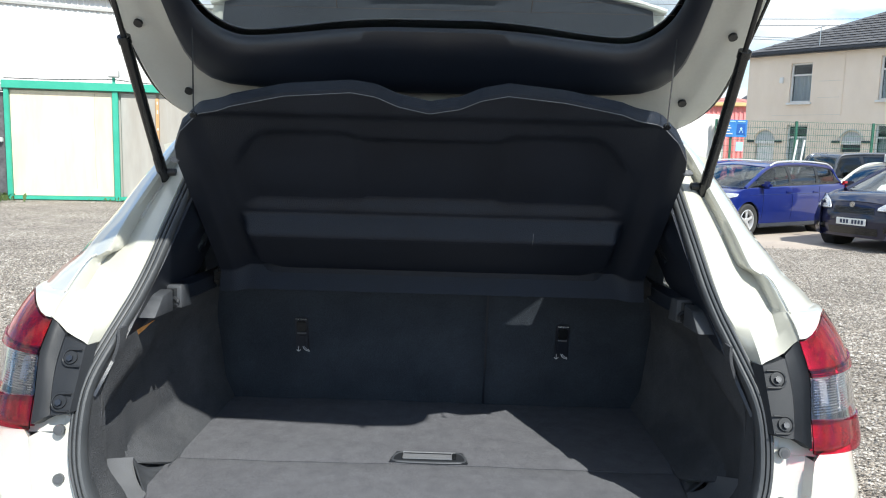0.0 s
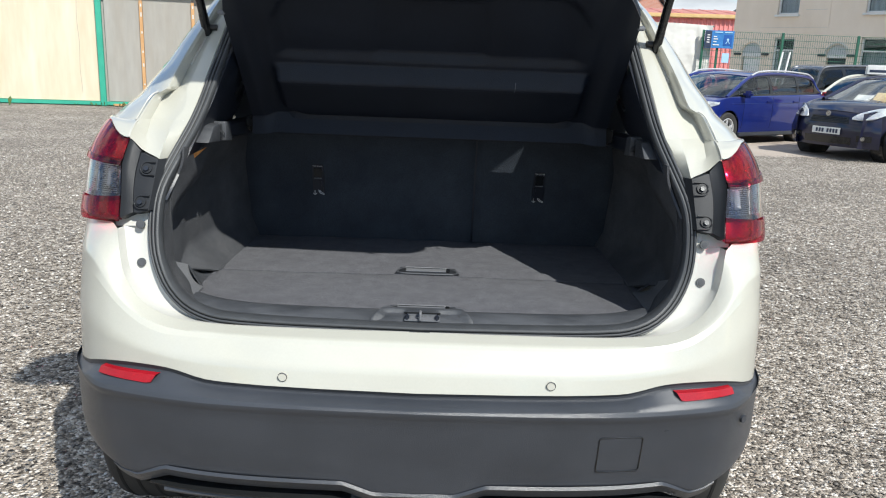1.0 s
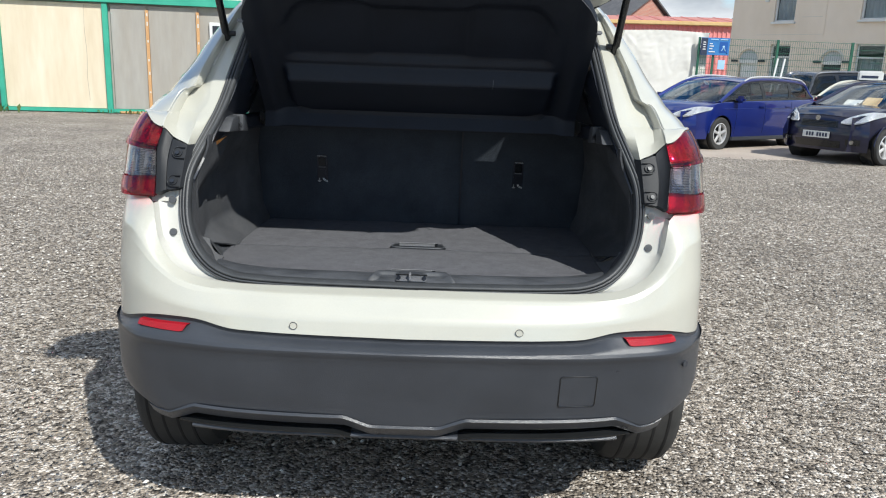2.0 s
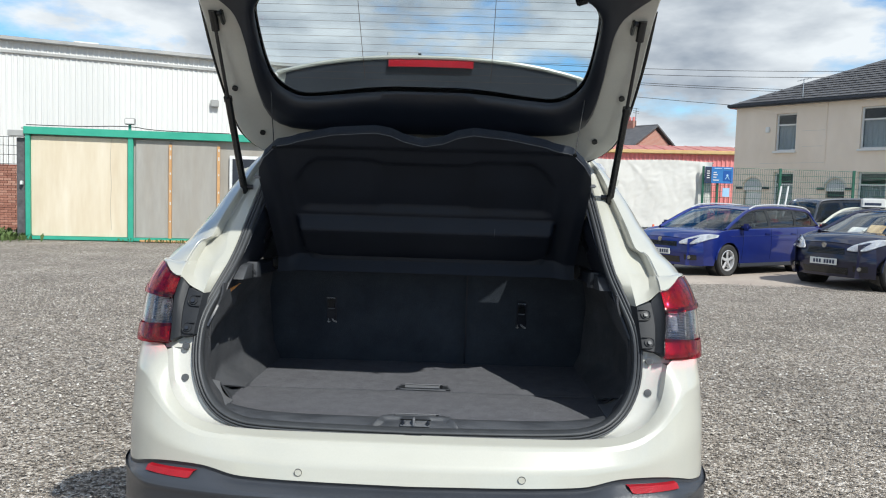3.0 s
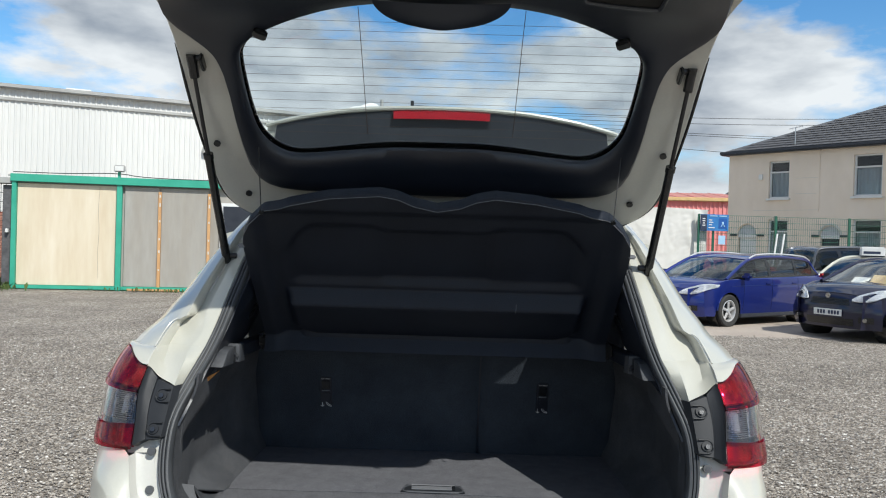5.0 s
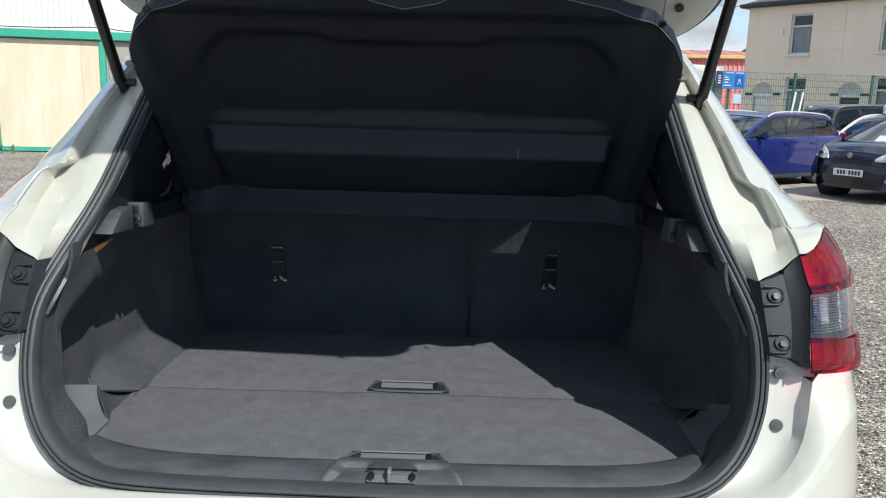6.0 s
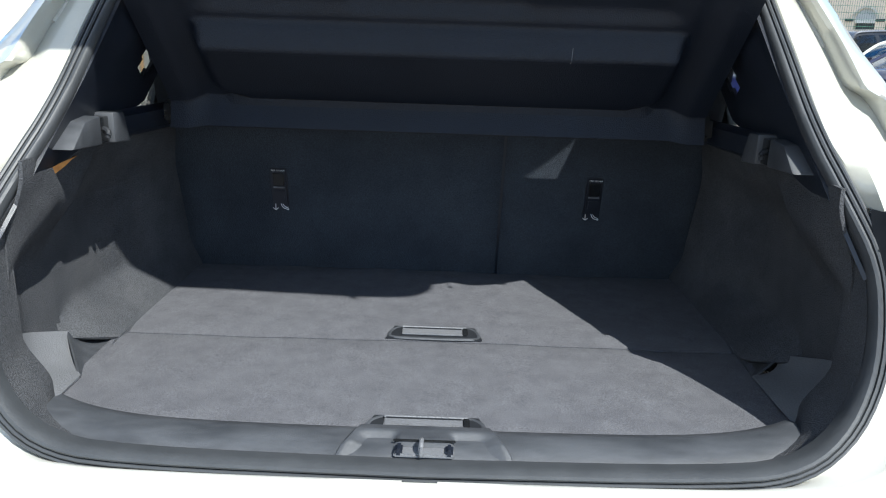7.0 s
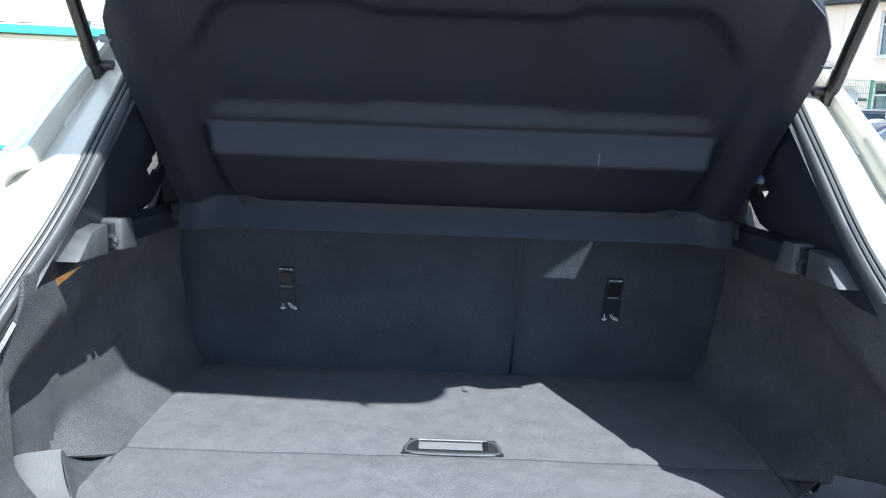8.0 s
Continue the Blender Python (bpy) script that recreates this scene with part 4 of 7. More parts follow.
# spoiler with its high brake light, standing up beyond the open tailgate
sp_rows = []
for f in np.linspace(0, 1, 8):
    w = .60 - .06 * f
    sp_rows.append([Vector((x, .62 - .065 * f + .05 * (x / .6) ** 2, 1.585 + (.318 - .075 * (abs(x) / .6) ** 2.5) * f)) for x in np.linspace(-w, w, 40)])
spoiler = part("roof_spoiler", thicken(sheet(sp_rows), .020), M["paint"], tailgate, "white roof spoiler on the tailgate")
under = [[p + Vector((0, -.024, -.006)) for p in r[1:-1]] for r in sp_rows]
part("spoiler_underside", sheet(under), M["bumper"], spoiler, "dark spoiler underside")
lip_line = [Vector((x, .530 + .05 * (x / .6) ** 2, 1.905 - .075 * (abs(x) / .6) ** 2.5)) for x in np.linspace(-.545, .545, 50)]
part("spoiler_lip", tube(lip_line, .0075, 8), M["paint"], spoiler, "white painted spoiler lip")
part("high_brake_light", thicken(sheet([[Vector((x, .553 + .05 * (x / .6) ** 2 - .022, z - .07 * (abs(x) / .6) ** 2.5)) for x in np.linspace(-.147, .147, 12)] for z in (1.872, 1.896)]), .008), M["red"], spoiler, "long red brake light")


# ---- boot interior ----
FLOOR_Z = .755


def boot_board(y0, y1, name, label, gap_l):
    rows = []
    for f in np.linspace(0, 1, 12):
        y = y0 + (y1 - y0) * f
        w = float(np.interp(y, [.06, .14, .40, .88], [.575, .604, .610, .602]))
        rows.append([Vector((x, y, FLOOR_Z + .0015 * math.sin(7 * x + 3 * y) + .001 * math.sin(31 * x) * math.sin(23 * y) - (.004 if f in (0, 1) else 0))) for x in np.linspace(-w, w, 40)])
    return part(name, thicken(sheet(rows), .018), M["carpet"], car, label)


flap = boot_board(.066, .432, "boot_floor_board", "charcoal carpeted boot floor board", 0)
rear_board = boot_board(.438, .90, "boot_floor_board", "charcoal carpeted boot floor board by the seats", 0)


def finger_pull(x0, y0, w, l, z, parent):
    ring = rrect([(x0 - w / 2, y0 - l / 2, z), (x0 + w / 2, y0 - l / 2, z), (x0 + w / 2 - .016, y0 + l / 2, z), (x0 - w / 2 + .016, y0 + l / 2, z)])
    pull_ = part("finger_pull", tube(ring + ring[:1], .0042, 8, squash=.8), M["sill"], parent, "grey plastic finger pull")
    plate = [[Vector((x0 + sx * w * .5 * k, y0 + l * .5 * t, z + .002)) for sx in np.linspace(-1, 1, 8)] for t, k in ((-1, 1), (1, .86))]
    part("pull_plate", thicken(sheet(plate), .003), M["bracket"], pull_)
    # paler plastic stands for sunlight falling into the slot
    part("pull_pocket", box((x0 - w * .02, y0 - l * .06, z + .0045), (w * .64, l * .50, .004), bevel=.0015), M["pocket"], pull_, "slot of the pull, coloured pale as if sunlit")
    # black block paints the shaded right end of the slot
    part("slot_end", box((x0 + w * .325, y0 - l * .02, z + .0052), (w * .055, l * .52, .005), bevel=.0015), M["gloss"], pull_)
    # dark strip paints shade inside the slot
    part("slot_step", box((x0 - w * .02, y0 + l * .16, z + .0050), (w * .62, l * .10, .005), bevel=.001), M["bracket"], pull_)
    # pale bar paints the highlight on the rim that faces the sun
    part("pull_edge", tube([(x0 - w * .34, y0 + l * .26, z + .006), (x0 + w * .34, y0 + l * .26, z + .006)], .0026, 6), M["pocket"], pull_)
    return pull_


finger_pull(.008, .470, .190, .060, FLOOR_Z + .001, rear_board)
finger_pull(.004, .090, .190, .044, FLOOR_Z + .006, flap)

# sill trim over the rear panel
sill = []
for y, z, w in ((.086, .757, .560), (.076, .767, .565), (.056, .771, .568), (.026, .768, .568), (.004, .759, .564), (-.012, .744, .555)):
    sill.append([Vector((x, y - .010 * (1 - (x / .56) ** 2) + .035 * (abs(x) / .56) ** 6, z + .012 * (abs(x) / .56) ** 8)) for x in np.linspace(-w, w, 48)])
sill_part = part("sill_trim", thicken(sheet(sill), .006), M["sill"], car, "scuffed black plastic loading sill trim")
def surround_rows():
    """Moulded plate over the sill: two scoops and a recess for the striker."""
    rows = []
    for y in np.linspace(.070, -.014, 26):
        z = float(np.interp(-y, (-.070, -.062, -.044, -.014, -.002, .014), (.762, .775, .779, .776, .769, .752)))
        w = float(np.interp(-y, (-.070, -.044, -.014, .014), (.200, .214, .240, .268)))
        row = []
        for k in np.linspace(-.5, .5, 60):
            x = k * w
            scoop = smooth01((abs(x) - .034) / .014) * smooth01((w * .47 - abs(x)) / .030) * smooth01((.040 - y) / .012) * smooth01((y + .016) / .010)
            hole = smooth01((.048 - abs(x)) / .006) * smooth01((.017 - y) / .005)
            edge = smooth01((w * .5 - abs(x)) / .006)
            row.append(Vector((.004 + x, y, z - .010 * scoop - .012 * hole - .008 * (1 - edge))))
        rows.append(row)
    return sheet(rows)


sur = part("latch_surround", thicken(surround_rows(), .003), M["sill"], sill_part, "moulded grey plastic latch surround")
part("latch_pocket", box((.004, .002, .7650), (.086, .022, .006), bevel=.002), M["pocket"], sur, "pale plastic latch recess")
# black strip stands in for the shadow along the recess's far edge
part("pocket_edge", box((.004, .0165, .7755), (.090, .003, .004), bevel=.001), M["gloss"], sur)
for dx in (-.036, .036):
    part("pocket_cheek", box((.004 + dx, .002, .769), (.011, .022, .012), bevel=.003), M["trim"], sur)
part("striker", tube(rounded([(0, .012, .772), (0, .010, .783), (0, -.006, .785), (0, -.012, .782), (0, -.012, .768)], 2), .0036, 10), M["pocket"], car, "steel latch striker")

# side linings
for s in (-1, 1):
    rows = []
    for k in np.linspace(0, 1, 26):
        row = []
        for y in np.linspace(.13, .90, 60):
            foot = float(np.interp(y, (.13, .258, .350, .40), (.860, .802, .766, .746)))
            z = foot + (1.142 - foot) * k
            yl = .935 - .42 * (z - .755)
            yy = .13 + (y - .13) * (yl - .13) / .77
            low = .018 + .062 * smooth01((yy - .30) / .10)
            deep = smooth01((z - .745) / low) * (1 - .85 * smooth01((z - .935 - .06 * smooth01((yy - .30) / .12)) / .14))
            hollow = .092 * smooth01((yy - .115 - .030 * smooth01((z - .95) / .10)) / .13) * (1 - .75 * smooth01((yy - .52) / .36))
            xx = .600 + .040 * smooth01((.24 - yy) / .12) * (1 - smooth01((z - 1.0) / .13)) + deep * hollow
            row.append(Vector((s * xx, yy, z)))
        rows.append(row)
    part("side_lining", thicken(sheet(rows), .006), M["wallcarpet"], car, "speckled felt boot side lining")
    # shelf ledge with hook
    ledge = []
    for dz, dx in ((-.010, .075), (-.012, .012), (-.004, .002), (.030, -.004), (.036, .004), (.040, .018)):
        ledge.append([Vector((s * (float(np.interp(y, [.20, .30, .40, .62, .80], [.612, .588, .578, .566, .560])) + dx), y, 1.146 + dz - .02 * (y - .3))) for y in np.linspace(.205, .80, 26)])
    ledge_part = part("shelf_ledge", thicken(sheet(ledge), .005), M["trim"], car, "black plastic parcel shelf ledge")
    hook = part("bag_hook_block", prism([(.208, 1.146), (.258, 1.185), (.312, 1.189), (.312, 1.140)], s * .556, s * .606, .004), M["sill"], ledge_part, "grey plastic bag hook block")
    part("hook_cheek", prism([(.352, 1.138), (.352, 1.190), (.396, 1.188), (.420, 1.132)], s * .552, s * .606, .004), M["sill"], hook)
    part("hook_hole", prism([(.308, 1.142), (.308, 1.184), (.356, 1.184), (.356, 1.140)], s * .562, s * .606, .002), M["gloss"], hook)
    part("bag_hook", tube(rounded([(s * .576, .334, 1.160), (s * .560, .332, 1.166), (s * .552, .330, 1.158), (s * .554, .328, 1.150)], 2), .005, 8), M["bracket"], hook)
    # pillar trim
    prow = []
    for z, y0, y1, x in ((1.02, .088, .105, .638), (1.12, .160, .30, .606), (1.19, .225, .60, .590), (1.26, .285, .66, .572), (1.33, .350, .70, .560), (1.40, .415, .74, .548), (1.47, .485, .78, .538), (1.54, .555, .82, .52), (1.58, .60, .85, .48)):
        inward = .060 * smooth01((z - 1.27) / .16)
        prow.append([Vector((s * (x - .006 + .016 * f - inward * smooth01((f - .05) / .30)), y0 + (y1 - y0) * f, z)) for f in np.linspace(0, 1, 16)])
    tall = [resample([r[k_] for r in prow], 46) for k_ in range(16)]
    trim_bm = sheet([resample([tall[k_][i_] for k_ in range(16)], 40) for i_ in range(46)])
    gone = [f_ for f_ in trim_bm.faces if ((f_.calc_center_median().y - .562) / .040) ** 2 + ((f_.calc_center_median().z - 1.276) / .030) ** 2 < 1]
    bmesh.ops.delete(trim_bm, geom=gone, context="FACES")
    part("pillar_trim", thicken(trim_bm, .006), M["trim"], car, "black plastic pillar lining")
    lip_line = mirror(resample([q for q in open_half if .764 < q.z < 1.13 and q.x > .40], 28), s)
    lip_near = [p + Vector((s * -.011, .016, 0)) for p in lip_line]
    lip_far = [Vector((s * (.599 + .040 * smooth01((p.z - .79) / .07) * (1 - smooth01((p.z - 1.0) / .13))), max(.152, p.y + .045), p.z - .012 * smooth01((.88 - p.z) / .1))) for p in lip_line]
    part("seal_lip_trim", sheet([[a.lerp(b, f) for a, b in zip(lip_near, lip_far)] for f in (0, .2, .4, .6, .8, 1)]), M["wallcarpet"], car, "felt edge beside the boot seal")
    # rear corner pocket
    reach = .114 if s < 0 else .205
    pocket = []
    for f in np.linspace(0, 1, 10):
        lo, hi = Vector((.588, .105 + reach * f, .757)), Vector((.655 + .045 * smooth01(f / .6) - .035 * f * f, .125 + .250 * f, .868 - .095 * f))
        pocket.append([Vector((s * q.x, q.y, q.z)) for q in [lo.lerp(hi, k) + Vector((.014, 0, -.010)) * math.sin(math.pi * k) for k in np.linspace(0, 1, 7)]])
    part("corner_pocket", thicken(sheet(pocket), .004), M["pocket"], car, "leather-grained plastic corner pocket")
    back = []
    for f in np.linspace(0, 1, 8):
        p0, p1 = Vector((.588, .105 + reach, .757)).lerp(Vector((.700, .395, .797)), f), Vector((.590, .110 + reach, .753)).lerp(Vector((.600, .462, .757)), f)
        back.append([Vector((s * q.x, q.y, q.z)) for q in [p0.lerp(p1, k) + Vector((.012, .004, -.022)) * f * math.sin(math.pi * k) for k in np.linspace(0, 1, 8)]])
    part("pocket_end", thicken(sheet(back), .004), M["sill"], car, "smooth black end of the corner pocket")
    # quarter glass
    q = [[Vector((s * x, y, z)) for y in (.62, .95)] for x, z in ((.79, 1.16), (.70, 1.44))]
    part("quarter_glass", thicken(sheet(q), .004), M["carglass"], car)

# rear seats, 60/40 split
def seat_back(x0, x1):
    rows = []
    n = 22
    for f in np.linspace(0, 1, 18):
        z = .735 + .56 * f
        y = .896 - .31 * (z - .755)
        row = []
        for k in np.linspace(0, 1, n):
            x = x0 + (x1 - x0) * k
            edge = min(k * (x1 - x0), (1 - k) * (x1 - x0), (1 - f) * .56 + .01)
            row.append(Vector((x, y + .018 * (1 - smooth01(edge / .022)), z)))
        rows.append(row)
    back_rows = [[p + Vector((0, .12, 0)) for p in r] for r in (rows[0], rows[-1])]
    return sheet([back_rows[0]] + rows + [back_rows[1]])


for x0, x1, tx in ((-.64, .152, -.376), (.158, .64, .372)):
    seat = part("rear_seat_back", seat_back(x0, x1), M["seatcloth"], car, "dark felt-backed rear seat back, upright")
    y_at = lambda z: .896 - .31 * (z - .755)
    tilt = Matrix.Rotation(radians(-17.2) * -1, 4, "X")
    cover = part("tether_cover", box((tx, y_at(.968) - .001, .968), (.040, .008, .112), m=tilt, bevel=.004), M["trim"], seat, "black top tether anchor cover")
    part("tether_slot", box((tx, y_at(.992) - .006, .992), (.026, .006, .034), m=tilt, bevel=.002), M["gloss"], cover)
    part("tether_bar", tube([(tx - .013, y_at(.972) - .010, .972), (tx + .013, y_at(.972) - .010, .972)], .002, 6), M["pocket"], cover)
    part("tether_slot", box((tx, y_at(.952) - .005, .952), (.024, .005, .026), m=tilt, bevel=.002), M["trim"], cover)
    txt = bpy.data.curves.new("tether_text", "FONT")
    txt.body, txt.size, txt.align_x, txt.extrude = "TOP TETHER", .0056, "CENTER", .0003
    t_ob = new("tether_text", txt)
    t_ob.parent = cover
    t_ob.matrix_basis = pose(tx, y_at(1.015) - .0065, 1.0125, 90 + 17.2, 0, 0)
    txt.materials.append(M["white_print"])
    # child-seat pictogram
    zc = .922
    yc = y_at(zc) - .0065
    sign = tube(rounded([(tx - .002, yc, zc + .011), (tx + .004, yc, zc - .004), (tx + .018, yc - .0, zc - .008)], 1), .0011, 5)
    tube(rounded([(tx + .002, yc, zc + .010), (tx + .008, yc, zc - .001), (tx + .018, yc, zc - .004), (tx + .018, yc, zc - .009)], 1), .0009, 5, sign)
    tube([(tx - .013, yc, zc + .006), (tx - .013, yc, zc - .009)], .0010, 5, sign)
    tube(rounded([(tx - .019, yc, zc - .004), (tx - .013, yc, zc - .010), (tx - .007, yc, zc - .004)], 2), .0010, 5, sign)
    part("child_seat_sign", sign, M["white_print"], cover)

# added block, no seat part: stops cabin light showing through the split
part("seat_gap_filler", box((.155, .866, 1.02), (.06, .06, .56), m=Matrix.Rotation(radians(17.2), 4, "X")), M["trim"], car)
# headliner closes the cabin above the boot
part("headliner", thicken(sheet([[Vector((x, y, 1.545 - .05 * (abs(x) / .6) ** 3)) for x in np.linspace(-.56, .56, 12)] for y in np.linspace(.62, 2.6, 8)]), .01), M["trim"], car)
part("cabin_floor", box((0, 2.0, .42), (1.5, 2.9, .04)), M["trim"], car)
part("under_floor", box((0, .42, .70), (1.22, .92, .05)), M["trim"], car)


# ---- rest of the body ----
def wheel(parent, c, r=.34, w=.225, side=1, rim_mat="alloy", spokes=5):
    wh = part("wheel", disc((c[0] - side * w * .2, c[1], c[2]), (1, 0, 0), r * .62, w * .5, 28), M["darksteel"], parent, "car wheel with black tyre")
    hw = w / 2
    prof = [(r * .62, -hw * .8), (r * .80, -hw), (r * .93, -hw), (r * .985, -hw * .82), (r, -hw * .55), (r, hw * .55), (r * .985, hw * .82), (r * .93, hw), (r * .80, hw), (r * .62, hw * .8)]
    part("tyre", lathe(prof, c, 64), M["tyre"], wh, "black rubber tyre")
    for g in (-.5, -.17, .17, .5):
        part("tread_groove", lathe([(r * .995, g * hw * 1.2 - .005), (r + .0012, g * hw * 1.2 - .004), (r + .0012, g * hw * 1.2 + .004), (r * .995, g * hw * 1.2 + .005)], c, 64), M["groove"], wh)
    rim = part("rim", lathe([(r * .66, side * hw * .85), (r * .62, side * hw * .9), (r * .58, side * hw * .6), (r * .57, side * hw * .1)], c, 40), M[rim_mat], wh, "silver wheel rim")
    for k in range(spokes):
        a = k * math.tau / spokes
        m = Matrix.Translation((c[0] + side * hw * .62, c[1], c[2])) @ Matrix.Rotation(a, 4, "X")
        bm = bmesh.new()
        bmesh.ops.create_cube(bm, size=1, matrix=m @ Matrix.Translation((0, 0, r * .33)) @ Matrix.Diagonal((.03, r * .17, r * .52, 1)))
        part("spoke", bm, M[rim_mat], rim, bevel=.008)
    part("hub_cap", disc((c[0] + side * hw * .72, c[1], c[2]), (1, 0, 0), r * .15, .02, 18), M[rim_mat], rim)
    return wh


def side_panel(s, y0, y1, axles, arch_r, wheel_z, sill_z, belt, half_w, n=110, nose=0.0, tail=0.0, rows_n=9):
    """One flank from sill to belt line, cut by the wheel arches."""
    rows = []
    ys = np.linspace(y0, y1, n)
    for k in range(rows_n):
        row = []
        for y in ys:
            low = sill_z
            for a in axles:
                d = arch_r ** 2 - (y - a) ** 2
                if d > 0:
                    low = max(low, wheel_z + math.sqrt(d))
            top = belt(y)
            z = low + (top - low) * k / (rows_n - 1)
            bulge = -.035 * (abs(z - .68) / .4) ** 2
            f_end = smooth01((y1 - y) / max(nose, 1e-6)) if nose else 1.0
            r_end = smooth01((y - y0) / max(tail, 1e-6)) if tail else 1.0
            x = (half_w + bulge) * (1 - .30 * (1 - f_end) ** 2) * (1 - .14 * (1 - r_end) ** 2)
            row.append(Vector((s * x, y, z)))
        rows.append(row)
    return sheet(rows)


for s in (-1, 1):
    part("body_side", side_panel(s, .28, 4.12, (AXLE_REAR, AXLE_FRONT), .385, WHEEL_R, .30, lambda y: 1.0 + .02 * (1 - y / 4) - .16 * smooth01((y - 3.1) / 1.0), .890, nose=.9), M["paint"], car, "white car body side")
    arch = [(s * .872, AXLE_REAR + .395 * math.cos(a), WHEEL_R + .395 * math.sin(a)) for a in np.linspace(.0, math.pi - .75, 40)]
    part("arch_moulding", tube(arch, .022, 8), M["bumper"], car, "grey plastic wheel arch moulding")
    arch = [(s * .880, AXLE_FRONT + .395 * math.cos(a), WHEEL_R + .395 * math.sin(a)) for a in np.linspace(.25, math.pi + .1, 40)]
    part("arch_moulding", tube(arch, .022, 8), M["bumper"], car, "grey plastic wheel arch moulding")
    part("sill_moulding", box((s * .86, 1.85, .31), (.06, 1.9, .12), bevel=.02), M["bumper"], car)
    shoulder = [[Vector((s * x, y, z)) for y in np.linspace(.5, 3.0, 30)] for x, z in ((.868, .975), (.862, 1.02), (.835, 1.045), (.80, 1.06))]
    part("shoulder", sheet(shoulder), M["paint"], car)
    side_glass = [[Vector((s * x, y0 + (y1 - y0) * f, z)) for f in np.linspace(0, 1, 16)] for x, z, y0, y1 in ((.80, 1.06, .75, 3.0), (.70, 1.42, .85, 2.35))]
    part("side_window", thicken(sheet(side_glass), .004), M["carglass"], car, "dark side window glass")
    for pts in ([(.805, 2.02, 1.05), (.700, 1.95, 1.43)], [(.805, 1.15, 1.05), (.700, 1.20, 1.43)], [(.80, 3.02, 1.05), (.695, 2.36, 1.44)]):
        part("window_pillar", tube(mirror(pts, s), .03, 8), M["gloss"], car)
    part("roof_rail", tube(mirror(rounded([(.66, .78, 1.53), (.655, .9, 1.575), (.645, 2.2, 1.575), (.66, 2.35, 1.53)], 2), s), .014, 8), M["alloy"], car)
    part("door_mirror", box((s * .97, 2.75, 1.08), (.20, .12, .14), bevel=.04), M["paint"], car, "white door mirror")
    part("head_lamp", box((s * .66, 3.93, .84), (.34, .22, .12), m=Matrix.Rotation(radians(-22 * s), 4, "Z"), bevel=.03), M["clearlens"], car, "clear head lamp")
    wheel(car, (s * .775, AXLE_REAR, WHEEL_R), WHEEL_R, .225, s)
    wheel(car, (s * .790, AXLE_FRONT, WHEEL_R), WHEEL_R, .225, s)
roof = [[Vector((x, y, 1.585 + .012 * math.sin((y - .6) * 1.5) - .085 * (abs(x) / .69) ** 2.6 - .06 * smooth01((y - 2.0) / .45))) for x in np.linspace(-.69, .69, 24)] for y in np.linspace(.625, 2.42, 18)]
part("roof", thicken(sheet(roof), .02), M["paint"], car, "white car roof")
screen = [[Vector((x * w, 2.40 + .80 * f + .08 * (1 - x * x), 1.50 - .47 * f)) for x in np.linspace(-1, 1, 16)] for f, w in ((0, .64), (.5, .72), (1, .79))]
part("windscreen", thicken(sheet(screen), .004), M["carglass"], car)
hood = [[Vector((x * w, y, z - .05 * abs(x) ** 3)) for x in np.linspace(-1, 1, 18)] for y, z, w in ((3.12, 1.045, .83), (3.4, 1.03, .83), (3.7, .99, .80), (3.95, .93, .72), (4.12, .84, .62))]
part("bonnet", thicken(sheet(hood), .01), M["paint"], car, "white bonnet")
nose = [[Vector((x * w, y - .10 * abs(x) ** 3, z)) for x in np.linspace(-1, 1, 18)] for y, z, w in ((4.12, .84, .62), (4.17, .72, .64), (4.20, .58, .66), (4.18, .42, .66), (4.08, .28, .64))]
part("front_bumper", thicken(sheet(nose), .01), M["paint"], car)
part("grille", box((0, 4.185, .66), (.62, .05, .16), bevel=.02), M["gloss"], car)

# ---- parcel shelf, lifted ----
shelf = thing("parcel_shelf", (0, .62, 1.146), "black moulded parcel shelf lifted by two cords", "parcel shelf")
UPV, NORV = Vector((0, -.7247, .6891)), Vector((0, -.6891, -.7247))
SHELF_TOP = [(-.532, .46), (-.528, .500), (-.500, .555), (-.455, .590), (-.385, .625), (-.276, .655), (-.146, .668), (-.10, .658), (-.06, .635), (0, .618), (.06, .632), (.10, .655), (.149, .668), (.256, .655), (.37, .628), (.44, .595), (.495, .555), (.526, .500), (.530, .46)]


def relief(x, v):
    """How far the underside stands out at x across and v up the panel."""
    def inside(x0, x1, v0, v1, soft):
        return smooth01((x - x0) / soft) * smooth01((x1 - x) / soft) * smooth01((v - v0) / soft) * smooth01((v1 - v) / soft)
    vt = .555 - .10 * smooth01((abs(x) - .30) / .14) ** 2
    pan = smooth01((x + .44) / .055) * smooth01((.44 - x) / .055) * smooth01((v - .286) / .03) * smooth01((vt - .02 * (1 - smooth01((abs(x) - .13) / .05)) - v) / .045)
    h = -.020 * inside(-.50, .50, .020, .62, .045)
    h -= .018 * pan + .007 * smooth01((.17 - abs(x)) / .03) * pan
    # box section: flat face leaning out to a crest, then a narrow shoulder back to the panel
    corner = .05 * (1 - smooth01((v - .066) / .05)) ** 2
    ends = smooth01((x + .445 - corner) / .026) * smooth01((.445 - corner - x) / .026)
    crest = float(np.interp(v, (.064, .070, .236, .244, .250, .272, .280), (0, .010, .044, .0465, .0455, .014, 0)))
    h += crest * ends
    # rolled lower lip
    h += .046 * min(max((.068 - v) / .028, 0), 1) ** 1.2
    return h


